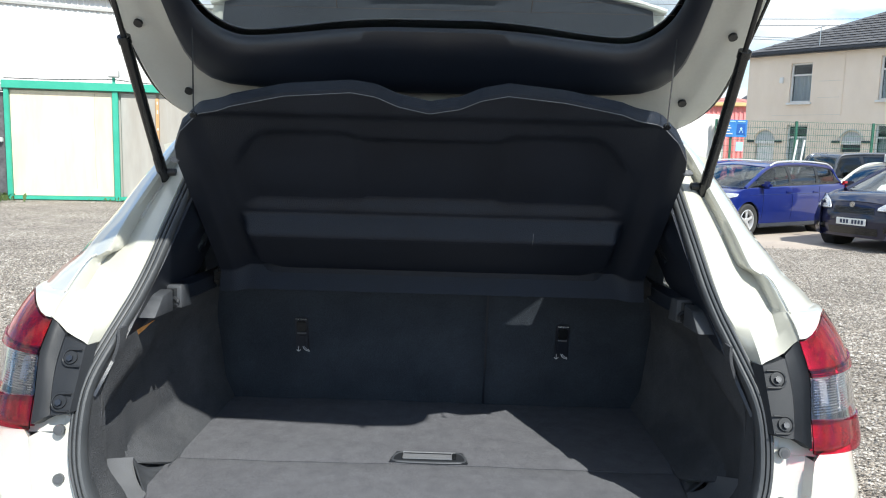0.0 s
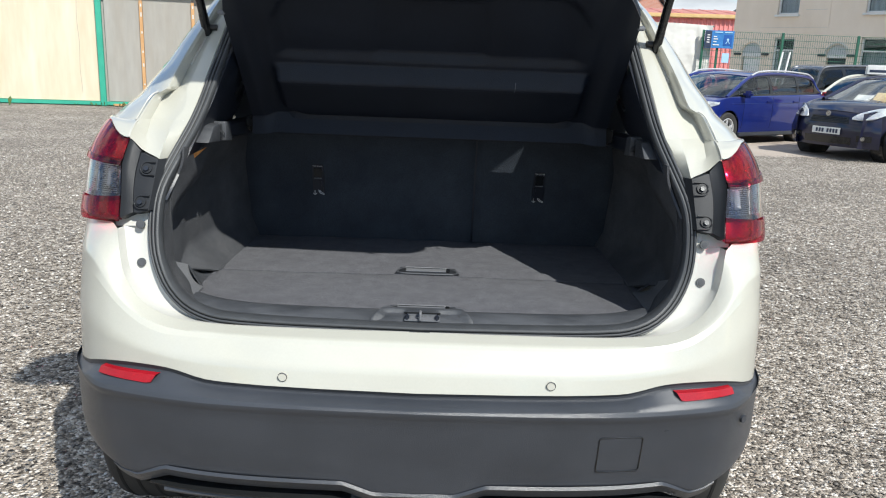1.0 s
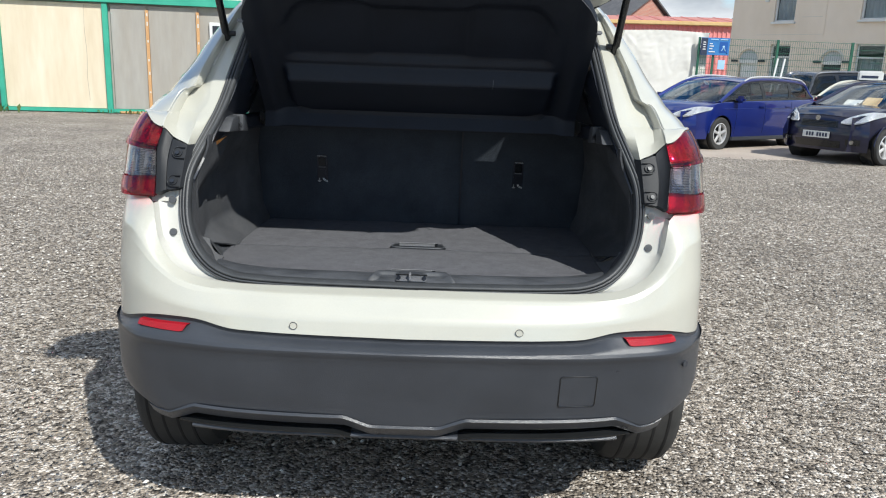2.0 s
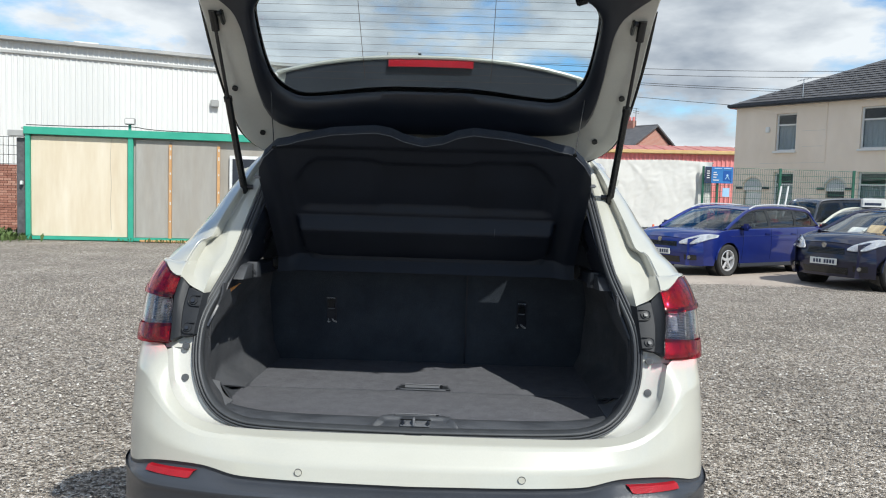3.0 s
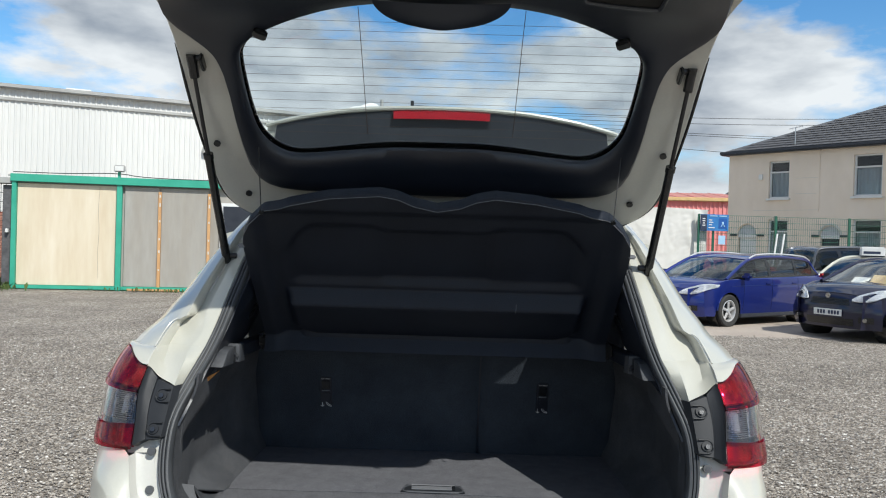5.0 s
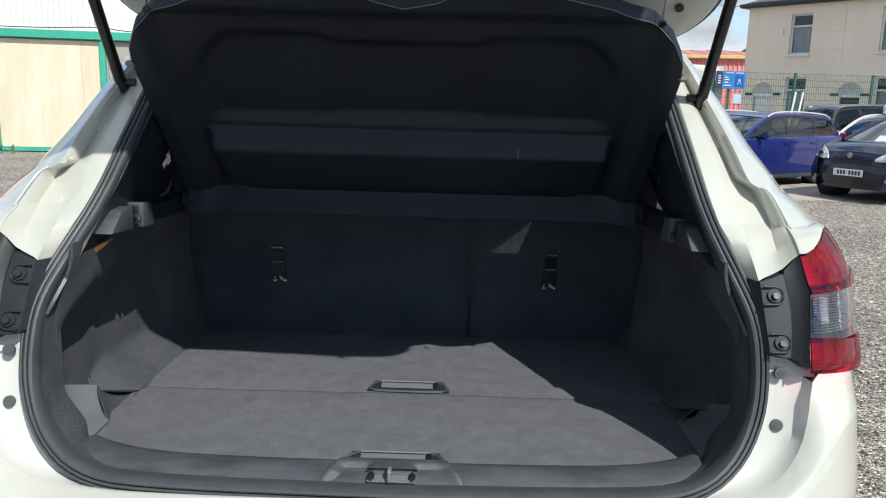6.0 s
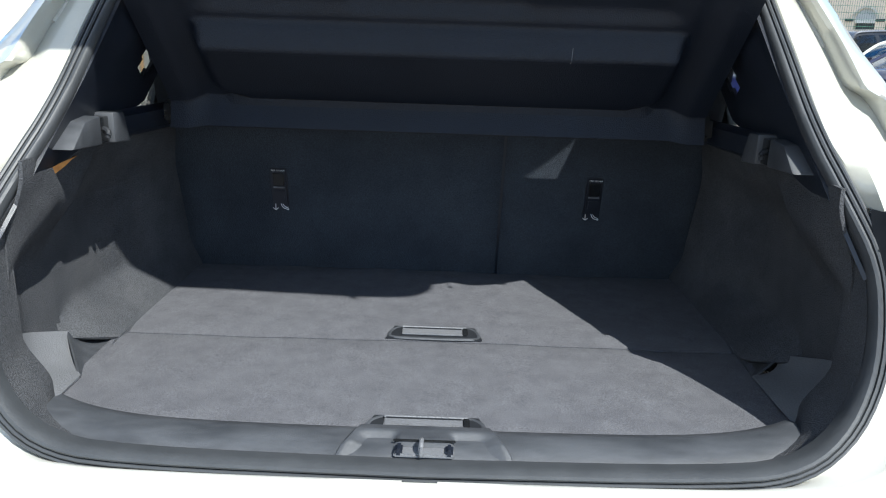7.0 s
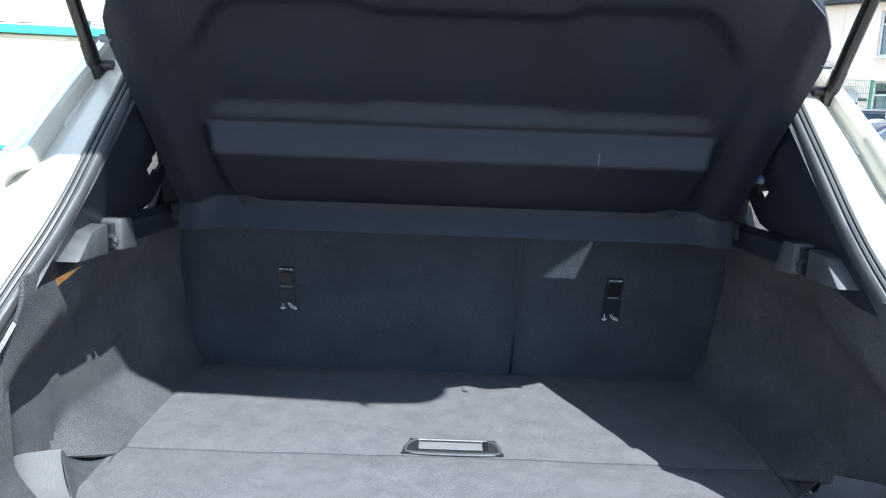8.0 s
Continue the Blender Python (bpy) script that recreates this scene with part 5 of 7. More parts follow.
xs_t, vs_t = [p[0] for p in SHELF_TOP], [p[1] for p in SHELF_TOP]
rows = []
NV = 130
for k in range(NV + 1):
    row = []
    for u in np.linspace(-1, 1, 140):
        x = u * .531
        vtop = float(np.interp(x, xs_t, vs_t))
        f = k / NV
        v = .040 + .260 * f / .52 if f < .52 else .30 + (vtop - .30) * (f - .52) / .48
        q = UPV * v + NORV * relief(x, v)
        row.append(Vector((x, q.y, q.z)))
    rows.append(row)
edge1 = [p + UPV * .006 - NORV * .006 for p in rows[-1]]
edge2 = [p + UPV * .008 - NORV * .030 for p in rows[-1]]
back = [[p - NORV * .026 for p in rows[i]] for i in range(NV, -1, -13)]
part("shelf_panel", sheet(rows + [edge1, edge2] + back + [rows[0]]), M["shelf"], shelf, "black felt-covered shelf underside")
part("worn_edge", tube([p + UPV * .002 for p in rows[-1]], .0007, 5), M["pocket"], shelf, "thin pale worn edge along the shelf")
scuff = [UPV * v + NORV * (relief(.235, v) + .0004) + Vector((.235 + .10 * (v - .25), 0, 0)) for v in np.linspace(.240, .262, 5)]
part("scuff_mark", tube(scuff, .0006, 4), M["pocket"], shelf, "small pale scuff")
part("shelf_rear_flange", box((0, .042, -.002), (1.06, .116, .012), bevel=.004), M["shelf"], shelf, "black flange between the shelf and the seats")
for s in (-1, 1):
    part("shelf_pivot", box((s * .545, .0, .02), (.03, .04, .05), bevel=.008), M["gloss"], shelf)
    part("shelf_pin", box((s * .535, -.335, .325), (.02, .018, .012), bevel=.003), M["pocket"], shelf)
    a = Vector((s * .458, -.445, .415))
    b = gate(s * .500, .30, .03) - Vector((0, .62, 1.146))
    cord = tube([a, a.lerp(b, .5), b], .0016, 5)
    part("lift_cord", cord, M["cord"], shelf, "thin black lifting cord")
    part("cord_knob", disc(a, (0, -.69, -.72), .007, .006, 12), M["gloss"], shelf)

# a dry leaf caught on the lining
leaf_rows = [[Vector((-.622 + .034 * f + .006 * k, .215 + .056 * f, 1.104 + .024 * f - .005 * math.sin(f * 3) + w * (k - .5) * .015)) for k in (0, .5, 1)] for f, w in ((0, .1), (.25, .8), (.5, 1), (.75, .7), (1, .05))]
tagged(part("dry_leaf", thicken(sheet(leaf_rows), .0006), M["leaf"], None), "dry orange leaf caught on the boot lining", "leaf")


# ---- ground ----
def ground_sheet():
    xs = np.concatenate([np.linspace(-260, -14, 14), np.linspace(-12, 12, 49), np.linspace(14, 260, 14)])
    ys = np.concatenate([np.linspace(-120, -6, 8), np.linspace(-5, 16, 43), np.linspace(18, 320, 16)])
    rows = []
    for y in ys:
        row = []
        for x in xs:
            z = .012 * noise.noise(Vector((x * .35, y * .35, 0))) + .006 * noise.noise(Vector((x * 1.3, y * 1.3, 3)))
            row.append(Vector((x, y, z - .008)))
        rows.append(row)
    return sheet(rows)


tagged(part("ground", ground_sheet(), M["gravel"]), "grey compacted gravel yard with light chippings", "ground", kind="structure")


def chippings(name, x0, x1, y0, y1, count, smallest, largest, seed):
    """Loose stones as one mesh of many small lumps."""
    rng = np.random.default_rng(seed)
    base = np.array([(1, 0, 0), (0, 1, 0), (-1, 0, 0), (0, -1, 0), (0, 0, .75), (.0, .0, -.6)], float)
    tri = np.array([(0, 1, 4), (1, 2, 4), (2, 3, 4), (3, 0, 4), (1, 0, 5), (2, 1, 5), (3, 2, 5), (0, 3, 5)])
    px, py = rng.uniform(x0, x1, count), rng.uniform(y0, y1, count)
    size = smallest + (largest - smallest) * rng.power(.35, count)
    v = base[None] * (1 + rng.uniform(-.35, .35, (count, 6, 3)) * 1.0) + rng.uniform(-.18, .18, (count, 6, 3))
    v = v * size[:, None, None] * rng.uniform(.6, 1.25, (count, 1, 3)) * .5
    v[:, :, 2] *= .8
    a = rng.uniform(0, math.tau, count)
    c, s = np.cos(a)[:, None], np.sin(a)[:, None]
    x = v[:, :, 0] * c - v[:, :, 1] * s + px[:, None]
    y = v[:, :, 0] * s + v[:, :, 1] * c + py[:, None]
    z = v[:, :, 2] + (size * .12)[:, None] + .002
    verts = np.stack([x, y, z], 2).reshape(-1, 3)
    faces = (tri[None] + (np.arange(count) * 6)[:, None, None]).reshape(-1, 3)
    me = bpy.data.meshes.new(name)
    me.from_pydata(verts.tolist(), [], faces.tolist())
    me.materials.append(M["stone"])
    ob = new(name, me)
    return tagged(ob, "loose light and dark stone chippings on the yard", "gravel", kind="stuff")


chippings("gravel_chippings", -3.6, 3.9, -.6, 3.2, 80000, .005, .022, 1)
chippings("gravel_chippings", -9, 9, 3.2, 13, 42000, .010, .028, 2)
chippings("gravel_chippings", -6.5, 7.0, 2.4, 8.6, 90000, .012, .030, 3)


def wall_object(name, p0, p1, z0, z1, thick, material, label, category, kind="structure"):
    """An upright slab from p0 to p1; its own x runs along it and -y is its face."""
    d = Vector((p1[0] - p0[0], p1[1] - p0[1], 0))
    bm = box((d.length / 2, thick / 2, (z0 + z1) / 2), (d.length, thick, z1 - z0))
    ob = part(name, bm, material, smooth=False)
    ob.matrix_basis = Matrix.Translation((p0[0], p0[1], 0)) @ Matrix.Rotation(math.atan2(d.y, d.x), 4, "Z")
    return tagged(ob, label, category, kind=kind)


# ---- white warehouse ----
def corrugated(length, z0, z1, pitch, depth):
    xs, hs = [], []
    x = 0.0
    while x < length:
        for a, h in ((0, 0), (.55, 0), (.65, depth), (.90, depth)):
            xs.append(x + a * pitch)
            hs.append(h)
        x += pitch
    rows = [[Vector((x, -h, z)) for x, h in zip(xs, hs)] for z in (z0, z1)]
    return sheet(rows)


def warehouse():
    p0, p1 = Vector((-34.0, 19.2, 0)), Vector((4.0, 36.9, 0))
    d = p1 - p0
    ln = d.length
    turn = math.degrees(math.atan2(d.y, d.x))
    t = thing("warehouse", (p0.x, p0.y, 0), "white corrugated steel warehouse with grey eaves", "warehouse", turn=turn)
    part("wall", corrugated(ln, 0, 6.45, .20, .026), M["cladding"], t, "white corrugated wall sheeting", smooth=False)
    part("wall_back", box((ln / 2, 6.1, 3.3), (ln, 12, 6.4)), M["cladding"], t, smooth=False)
    part("upper_band", corrugated(ln, 6.42, 6.82, .20, .026), M["cladding"], t, smooth=False)
    part("drip_flashing", box((ln / 2, -.06, 6.43), (ln, .06, .10)), M["cladding_grey"], t, smooth=False)
    part("gutter", box((ln / 2, -.12, 6.90), (ln, .30, .16), bevel=.03), M["cladding_grey"], t, "weathered grey gutter")
    roof_rows = [[Vector((x, y, z)) for x in np.linspace(0, ln, 40)] for y, z in ((-.2, 6.99), (6.0, 7.7), (12.2, 6.99))]
    part("roof", sheet(roof_rows), M["cladding_grey"], t, "low grey sheet roof", smooth=False)
    for x, z in ((26.2, 5.02),):
        part("wall_lamp", box((x, -.15, z), (.34, .16, .30), bevel=.03), M["cladding_grey"], t, "grey floodlight box")
    for x, z in ((32.9, 7.50), (33.6, 7.72)):
        part("vent_pipe", tube(rounded([(x + .55, 1.0, 6.9), (x + .55, 1.0, z - .1), (x + .30, 1.0, z + .10), (x - .10, 1.0, z), (x - .45, 1.0, z - .20)], 2), .17, 14), M["cladding"], t, "white curved roof vent pipe")
    part("flue", tube([(34.3, 1.0, 6.9), (34.3, 1.0, 8.15)], .08, 12), M["cladding_grey"], t)
    part("roof_vent", box((21.3, .6, 7.05), (1.0, .5, .18), bevel=.05), M["cladding"], t)
    return t


warehouse()


# ---- cream and grey cabin with green framing ----
def cabin():
    A, B = Vector((-10.85, 17.2, 0)), Vector((-8.30, 17.62, 0))
    d = (B - A)
    turn = math.degrees(math.atan2(d.y, d.x))
    t = thing("site_cabin", (A.x, A.y, 0), "cream and grey panelled cabin with sea-green frame", "cabin", turn=turn)
    H = 2.78
    part("shell", box((3.6, 1.3, H / 2), (7.1, 2.5, H - .04)), M["greypanel"], t, smooth=False)
    part("cream_panel", box((1.27, .02, 1.38), (2.36, .04, 2.54), bevel=.006), M["cream"], t, "water-stained cream sheet panel")
    part("grey_panel", box((3.06, .02, 1.38), (.84, .04, 2.54), bevel=.006), M["greypanel"], t)
    part("grey_panel", box((4.12, .02, 1.38), (1.16, .04, 2.54), bevel=.006), M["greypanel"], t)
    for x, w in ((.03, .11), (2.52, .13)):
        part("green_post", box((x, -.03, 1.42), (w, .10, 2.84), bevel=.008), M["green"], t, "sea-green steel post")
    part("green_base", box((3.5, -.02, .06), (7.0, .08, .09), bevel=.006), M["green"], t)
    part("green_fascia", box((3.45, -.05, 2.78), (7.0, .14, .19), bevel=.008), M["green"], t, "sea-green roof fascia")
    part("roof_edge", box((3.45, 1.36, 2.84), (7.2, 2.7, .05), bevel=.01), M["cladding_grey"], t)
    for x in (3.50, 4.72):
        part("timber_batten", box((x, -.02, 1.30), (.075, .045, 2.50), bevel=.004), M["timber"], t, "raw timber batten")
    part("timber_plank", box((3.4, -.06, .03), (1.3, .10, .05), bevel=.006), M["timber"], t)
    f = part("window_frame", box((5.55, -.01, 1.45), (1.10, .05, 1.75), bevel=.01), M["upvc"], t, "white framed window")
    part("window_pane", box((5.55, -.045, 1.45), (.94, .01, 1.58)), M["doorblack"], f)
    part("end_post", box((-.15, .12, 1.30), (.24, .16, 2.58), bevel=.01), M["slate"], t, "dark weathered end panel")
    part("end_fascia", box((-.24, .04, 2.70), (.40, .24, .15), bevel=.01), M["cladding_grey"], t)
    part("panel_crack", tube([(2.02 + .012 * math.sin(z * 5.3), -.001, z) for z in np.linspace(.3, 2.62, 24)], .0045, 5), M["dirt"], t)
    for x in (3.50, 4.72):
        for z in (.55, 1.02, 1.34, 1.80, 2.22, 2.44):
            part("filler_patch", box((x + .008, -.044, z), (.035, .004, .07 + .03 * math.sin(z * 9)), bevel=.001), M["stonewhite"], t)
    part("end_handle", box((-.13, -.02, 1.45), (.06, .10, .10), bevel=.01), M["upvc"], t)
    lamp = part("floodlight", box((2.52, -.10, 3.10), (.26, .12, .17), bevel=.02), M["cladding_grey"], t, "grey floodlight on the post")
    part("floodlight_glass", box((2.52, -.165, 3.10), (.21, .012, .12)), M["upvc"], lamp)
    part("floodlight_arm", box((2.50, -.04, 2.94), (.06, .06, .24)), M["green"], lamp)
    part("cable", tube(rounded([(0, -.06, 2.92), (1.3, -.06, 2.92), (2.5, -.06, 2.99), (3.1, -.06, 2.89), (5.0, -.06, 2.89)], 2), .012, 6), M["cord"], t)
    return t


cabin()

# brick wall with railing beside the cabin
brick_wall = wall_object("brick_wall", (-22.0, 19.6), (-11.6, 21.4), 0, 2.0, .22, M["brick"], "weathered red brick boundary wall", "wall")
rail = thing("wall_railing", (-22.0, 19.55, 2.0), "dark steel mesh panel above the brick wall", "fence", turn=math.degrees(math.atan2(1.8, 10.4)))
bm = bmesh.new()
for k in range(70):
    tube([(k * .15, 0, 0), (k * .15, 0, .85)], .008, 4, bm)
for z in (0.02, .3, .58, .84):
    tube([(0, 0, z), (10.5, 0, z)], .008, 4, bm)
part("wire_mesh", bm, M["darksteel"], rail)


def weeds(name, c, spread, count, height, seed):
    rng = random.Random(seed)
    bm = bmesh.new()
    for _ in range(count):
        x, y = rng.gauss(0, spread[0]), rng.gauss(0, spread[1])
        h, a, lean = height * rng.uniform(.35, 1), rng.uniform(0, math.tau), rng.uniform(.1, .7)
        w = h * rng.uniform(.10, .22)
        d, n = Vector((math.cos(a), math.sin(a), 0)), Vector((-math.sin(a), math.cos(a), 0))
        b = Vector((x, y, 0))
        m = b + d * lean * h * .4 + Vector((0, 0, h * .6))
        e = b + d * lean * h + Vector((0, 0, h * .9))
        v = [bm.verts.new(q) for q in (b - n * w * .3, b + n * w * .3, m + n * w, e, m - n * w)]
        bm.faces.new(v)
    ob = part(name, bm, M["weed"], smooth=False)
    ob.location = c
    return tagged(ob, "green weeds growing along the wall foot", "weeds", kind="stuff")


weeds("weeds", (-11.6, 17.0, 0), (.45, .30), 700, .24, 3)
weeds("weeds", (-8.0, 17.55, 0), (2.0, .08), 260, .13, 4)
weeds("weeds", (-14.5, 18.5, 0), (1.6, .5), 1000, .26, 5)

# ---- beige terraced house ----
def house():
    P0 = Vector((11.57, 29.97, 0))
    d = Vector((.643, -.766, 0))
    turn = math.degrees(math.atan2(d.y, d.x))
    t = thing("terraced_house", (P0.x, P0.y, 0), "beige rendered two-storey terraced house with slate roof", "house", turn=turn)
    ln, H, depth = 17.0, 5.50, 8.0
    # openings: x0, x1, z0, z1
    holes = [(1.72, 2.54, 3.60, 5.06), (4.92, 5.90, 3.60, 5.12), (1.74, 2.54, 1.20, 2.76), (4.94, 5.92, 1.20, 2.76), (.48, 1.28, 0.0, 2.86), (3.80, 4.50, 0.0, 2.86)]
    xs = sorted({0.0, ln, *[h[0] for h in holes], *[h[1] for h in holes]})
    zs = sorted({0.0, H, *[h[2] for h in holes], *[h[3] for h in holes]})
    bm = bmesh.new()
    for xa, xb in zip(xs, xs[1:]):
        for za, zb in zip(zs, zs[1:]):
            cx, cz = (xa + xb) / 2, (za + zb) / 2
            if any(h[0] < cx < h[1] and h[2] < cz < h[3] for h in holes):
                continue
            v = [bm.verts.new(q) for q in ((xa, 0, za), (xb, 0, za), (xb, 0, zb), (xa, 0, zb))]
            bm.faces.new(v)
    bmesh.ops.remove_doubles(bm, verts=bm.verts, dist=1e-4)
    bmesh.ops.recalc_face_normals(bm, faces=bm.faces)
    if bm.faces[0].normal.y > 0:
        bmesh.ops.reverse_faces(bm, faces=bm.faces)
    r = bmesh.ops.extrude_face_region(bm, geom=bm.faces[:])
    bmesh.ops.translate(bm, verts=[g for g in r["geom"] if isinstance(g, bmesh.types.BMVert)], vec=(0, .30, 0))
    part("wall", bm, M["render"], t, "beige rendered front wall", smooth=False)
    part("gable_wall", box((.14, depth / 2 + .15, H / 2), (.28, depth - .3, H)), M["render"], t, smooth=False)
    part("rear_wall", box((ln / 2, depth - .1, H / 2), (ln, .28, H)), M["render"], t, smooth=False)
    part("room_dark", box((ln / 2, 1.6, H / 2), (ln - .7, .1, H - .1)), M["doorblack"], t, smooth=False)
    # hipped slate roof
    e0 = -.28
    roof_bm = bmesh.new()
    ridge = 2.2
    q = [roof_bm.verts.new(p) for p in ((e0, e0, H), (ln, e0, H), (ln, depth + .25, H), (e0, depth + .25, H), (5.2, depth / 2, H + ridge), (ln, depth / 2, H + ridge))]
    for f in ((0, 1, 5, 4), (3, 0, 4), (2, 3, 4, 5)):
        roof_bm.faces.new([q[i] for i in f])
    thicken(roof_bm, .10)
    roof_ = part("roof", roof_bm, M["slate"], t, "grey slate hipped roof", smooth=False)
    slope = math.hypot(depth / 2 - e0, ridge)
    n_ = Vector((0, -ridge, depth / 2 - e0)).normalized()
    base = Vector((0, e0, H))
    updir = Vector((0, depth / 2 - e0, ridge)).normalized()
    slates = bmesh.new()
    rng = random.Random(8)
    for row in range(17):
        v = row * .27
        x = e0 + (5.2 - e0) * (v + .30) / slope + .06 + (row % 2) * .17
        while x < 13.0:
            w = .34
            a = base + updir * v + Vector((x, 0, 0)) + n_ * (.055 + rng.uniform(0, .008))
            p = [a, a + Vector((w - .012, 0, 0)), a + Vector((w - .012, 0, 0)) + updir * .29 - n_ * .03, a + updir * .29 - n_ * .03]
            vv = [slates.verts.new(k) for k in p]
            slates.faces.new(vv)
            x += w
    part("slate_course", slates, M["slate"], roof_, smooth=False)
    part("gutter", box((ln / 2, -.30, H - .03), (ln + .5, .12, .11), bevel=.02), M["doorblack"], t, "black gutter under the eaves")
    part("fascia", box((ln / 2, -.16, H - .05), (ln + .4, .20, .14)), M["doorblack"], t)
    for h in holes[:4]:
        x0, x1, z0, z1 = h
        w = part("window", box(((x0 + x1) / 2, .14, z0 + .03), (x1 - x0, .09, .06), bevel=.006), M["upvc"], t, "white framed window with net curtain")
        for c, s_ in ((((x0 + x1) / 2, .14, z1 - .03), (x1 - x0, .09, .06)), ((x0 + .03, .14, (z0 + z1) / 2), (.06, .09, z1 - z0)), ((x1 - .03, .14, (z0 + z1) / 2), (.06, .09, z1 - z0)),
                      (((x0 + x1) / 2, .13, z1 - (z1 - z0) * .30), (x1 - x0, .08, .06))):
            part("window_bar", box(c, s_, bevel=.006), M["upvc"], w)
        part("pane", box(((x0 + x1) / 2, .15, (z0 + z1) / 2), (x1 - x0 - .1, .008, z1 - z0 - .1)), M["glass"], w)
        cur = [[Vector((x, .235 + .02 * math.sin(x * 34), z)) for x in np.linspace(x0 + .06, x1 - .06, 40)] for z in (z0 + .05, z0 + (z1 - z0) * .72)]
        part("curtain", sheet(cur), M["curtain"], w, "pale net curtain")
        part("sill", box(((x0 + x1) / 2, -.06, z0 - .05), (x1 - x0 + .10, .12, .07), bevel=.01), M["upvc"], t, "white painted stone sill")
    for h, mm, lab in ((holes[4], "upvc", "white panelled front door"), (holes[5], "doorblack", "dark panelled front door")):
        x0, x1, z0, z1 = h
        cx = (x0 + x1) / 2
        door = part("door", box((cx, .16, 1.02), (x1 - x0 - .06, .06, 2.04), bevel=.008), M[mm], t, lab)
        for dx in (-.18, .18):
            part("door_panel", box((cx + dx, .122, 1.45), (.22, .02, .70), bevel=.006), M[mm], door)
            part("door_panel", box((cx + dx, .122, .55), (.22, .02, .60), bevel=.006), M[mm], door)
        part("transom", box((cx, .10, 2.10), (x1 - x0, .12, .13), bevel=.01), M["upvc"], door, "white painted transom")
        for dx in (-1, 1):
            part("impost", box((cx + dx * ((x1 - x0) / 2 + .17), -.03, 2.13), (.28, .08, .085), bevel=.01), M["doorblack"], t, "black painted impost")
        arch = bmesh.new()
        c0 = arch.verts.new((cx, .05, 2.16))
        ring = [arch.verts.new((cx + (x1 - x0) / 2 * math.cos(a), .05, 2.16 + (x1 - x0) / 2 * math.sin(a))) for a in np.linspace(0, math.pi, 20)]
        for p, q2 in zip(ring, ring[1:]):
            arch.faces.new((c0, p, q2))
        part("fanlight", arch, M["curtain"], door, "arched fanlight")
        half = (x1 - x0) / 2
        sp = [[Vector((cx + half * math.cos(a), .0, z)) for a in np.linspace(0, math.pi, 20) for z in [2.16 + half * math.sin(a) if k == 0 else z1]] for k in (0, 1)]
        part("arch_wall", thicken(sheet([[v + Vector((0, .204, 0)) for v in r] for r in sp]), .2), M["render"], t, smooth=False)
        part("arch_surround", tube([(cx + ((x1 - x0) / 2 + .05) * math.cos(a), -.01, 2.16 + ((x1 - x0) / 2 + .05) * math.sin(a)) for a in np.linspace(0, math.pi, 24)], .045, 6), M["render"] if mm == "upvc" else M["stonewhite"], t)
    part("aerial_mast", tube([(2.75, -.05, 5.5), (2.75, -.05, 6.32)], .016, 6), M["steel"], t)
    part("aerial_bar", tube([(2.50, -.05, 6.26), (3.05, -.10, 6.34)], .010, 6), M["steel"], t)
    for dx in (-.18, -.06, .08, .22):
        part("aerial_rod", tube([(2.76 + dx, -.20, 6.30 + .14 * dx), (2.76 + dx, .08, 6.30 + .14 * dx)], .006, 5), M["steel"], t)
    for x0_, x1_, z_ in ((2.8, 3.65, 4.35), (2.8, 3.6, 3.75), (1.1, 3.7, 3.12)):
        part("render_joint", box(((x0_ + x1_) / 2, -.003, z_), (x1_ - x0_, .008, .012)), M["stonewhite"], t)
    part("wall_cable", tube([(3.70, -.012, H - .1), (3.71, -.012, 3.2), (3.68, -.012, 3.05)], .012, 5), M["render"], t)
    part("alarm_box", box((1.40, -.04, 4.45), (.16, .08, .22), bevel=.02), M["upvc"], t, "white alarm box")
    return t


house()


# ---- red shed, brick gable behind, tarpaulin, fence ----
def red_shed():
    t = thing("red_shed", (1.3, 44.2, 0), "red corrugated shed with faded roof and ochre gutter", "shed", turn=-8)
    ln = 15.9
    part("wall", corrugated(ln, 0, 4.28, .24, .045), M["redclad"], t, "faded red corrugated wall", smooth=False)
    part("gutter", box((ln / 2, -.12, 4.36), (ln + .2, .28, .22), bevel=.04), M["yellow"], t, "ochre gutter")
    roof_rows = [[Vector((x, y, z)) for x in np.linspace(0, ln, 40)] for y, z in ((-.1, 4.47), (7.0, 5.22), (14, 4.47))]
    sheets = part("roof", sheet(roof_rows), M["pinkroof"], t, "faded red sheet roof", smooth=False)
    for k in range(1, 16):
        part("roof_seam", box((k, 3.45, 4.875), (.05, 7.1, .02), m=Matrix.Rotation(math.atan2(.75, 7.1), 4, "X")), M["redclad"], sheets)
    part("back", box((ln / 2, 7.0, 2.1), (ln - .2, 13.6, 4.1)), M["redclad"], t, smooth=False)


red_shed()


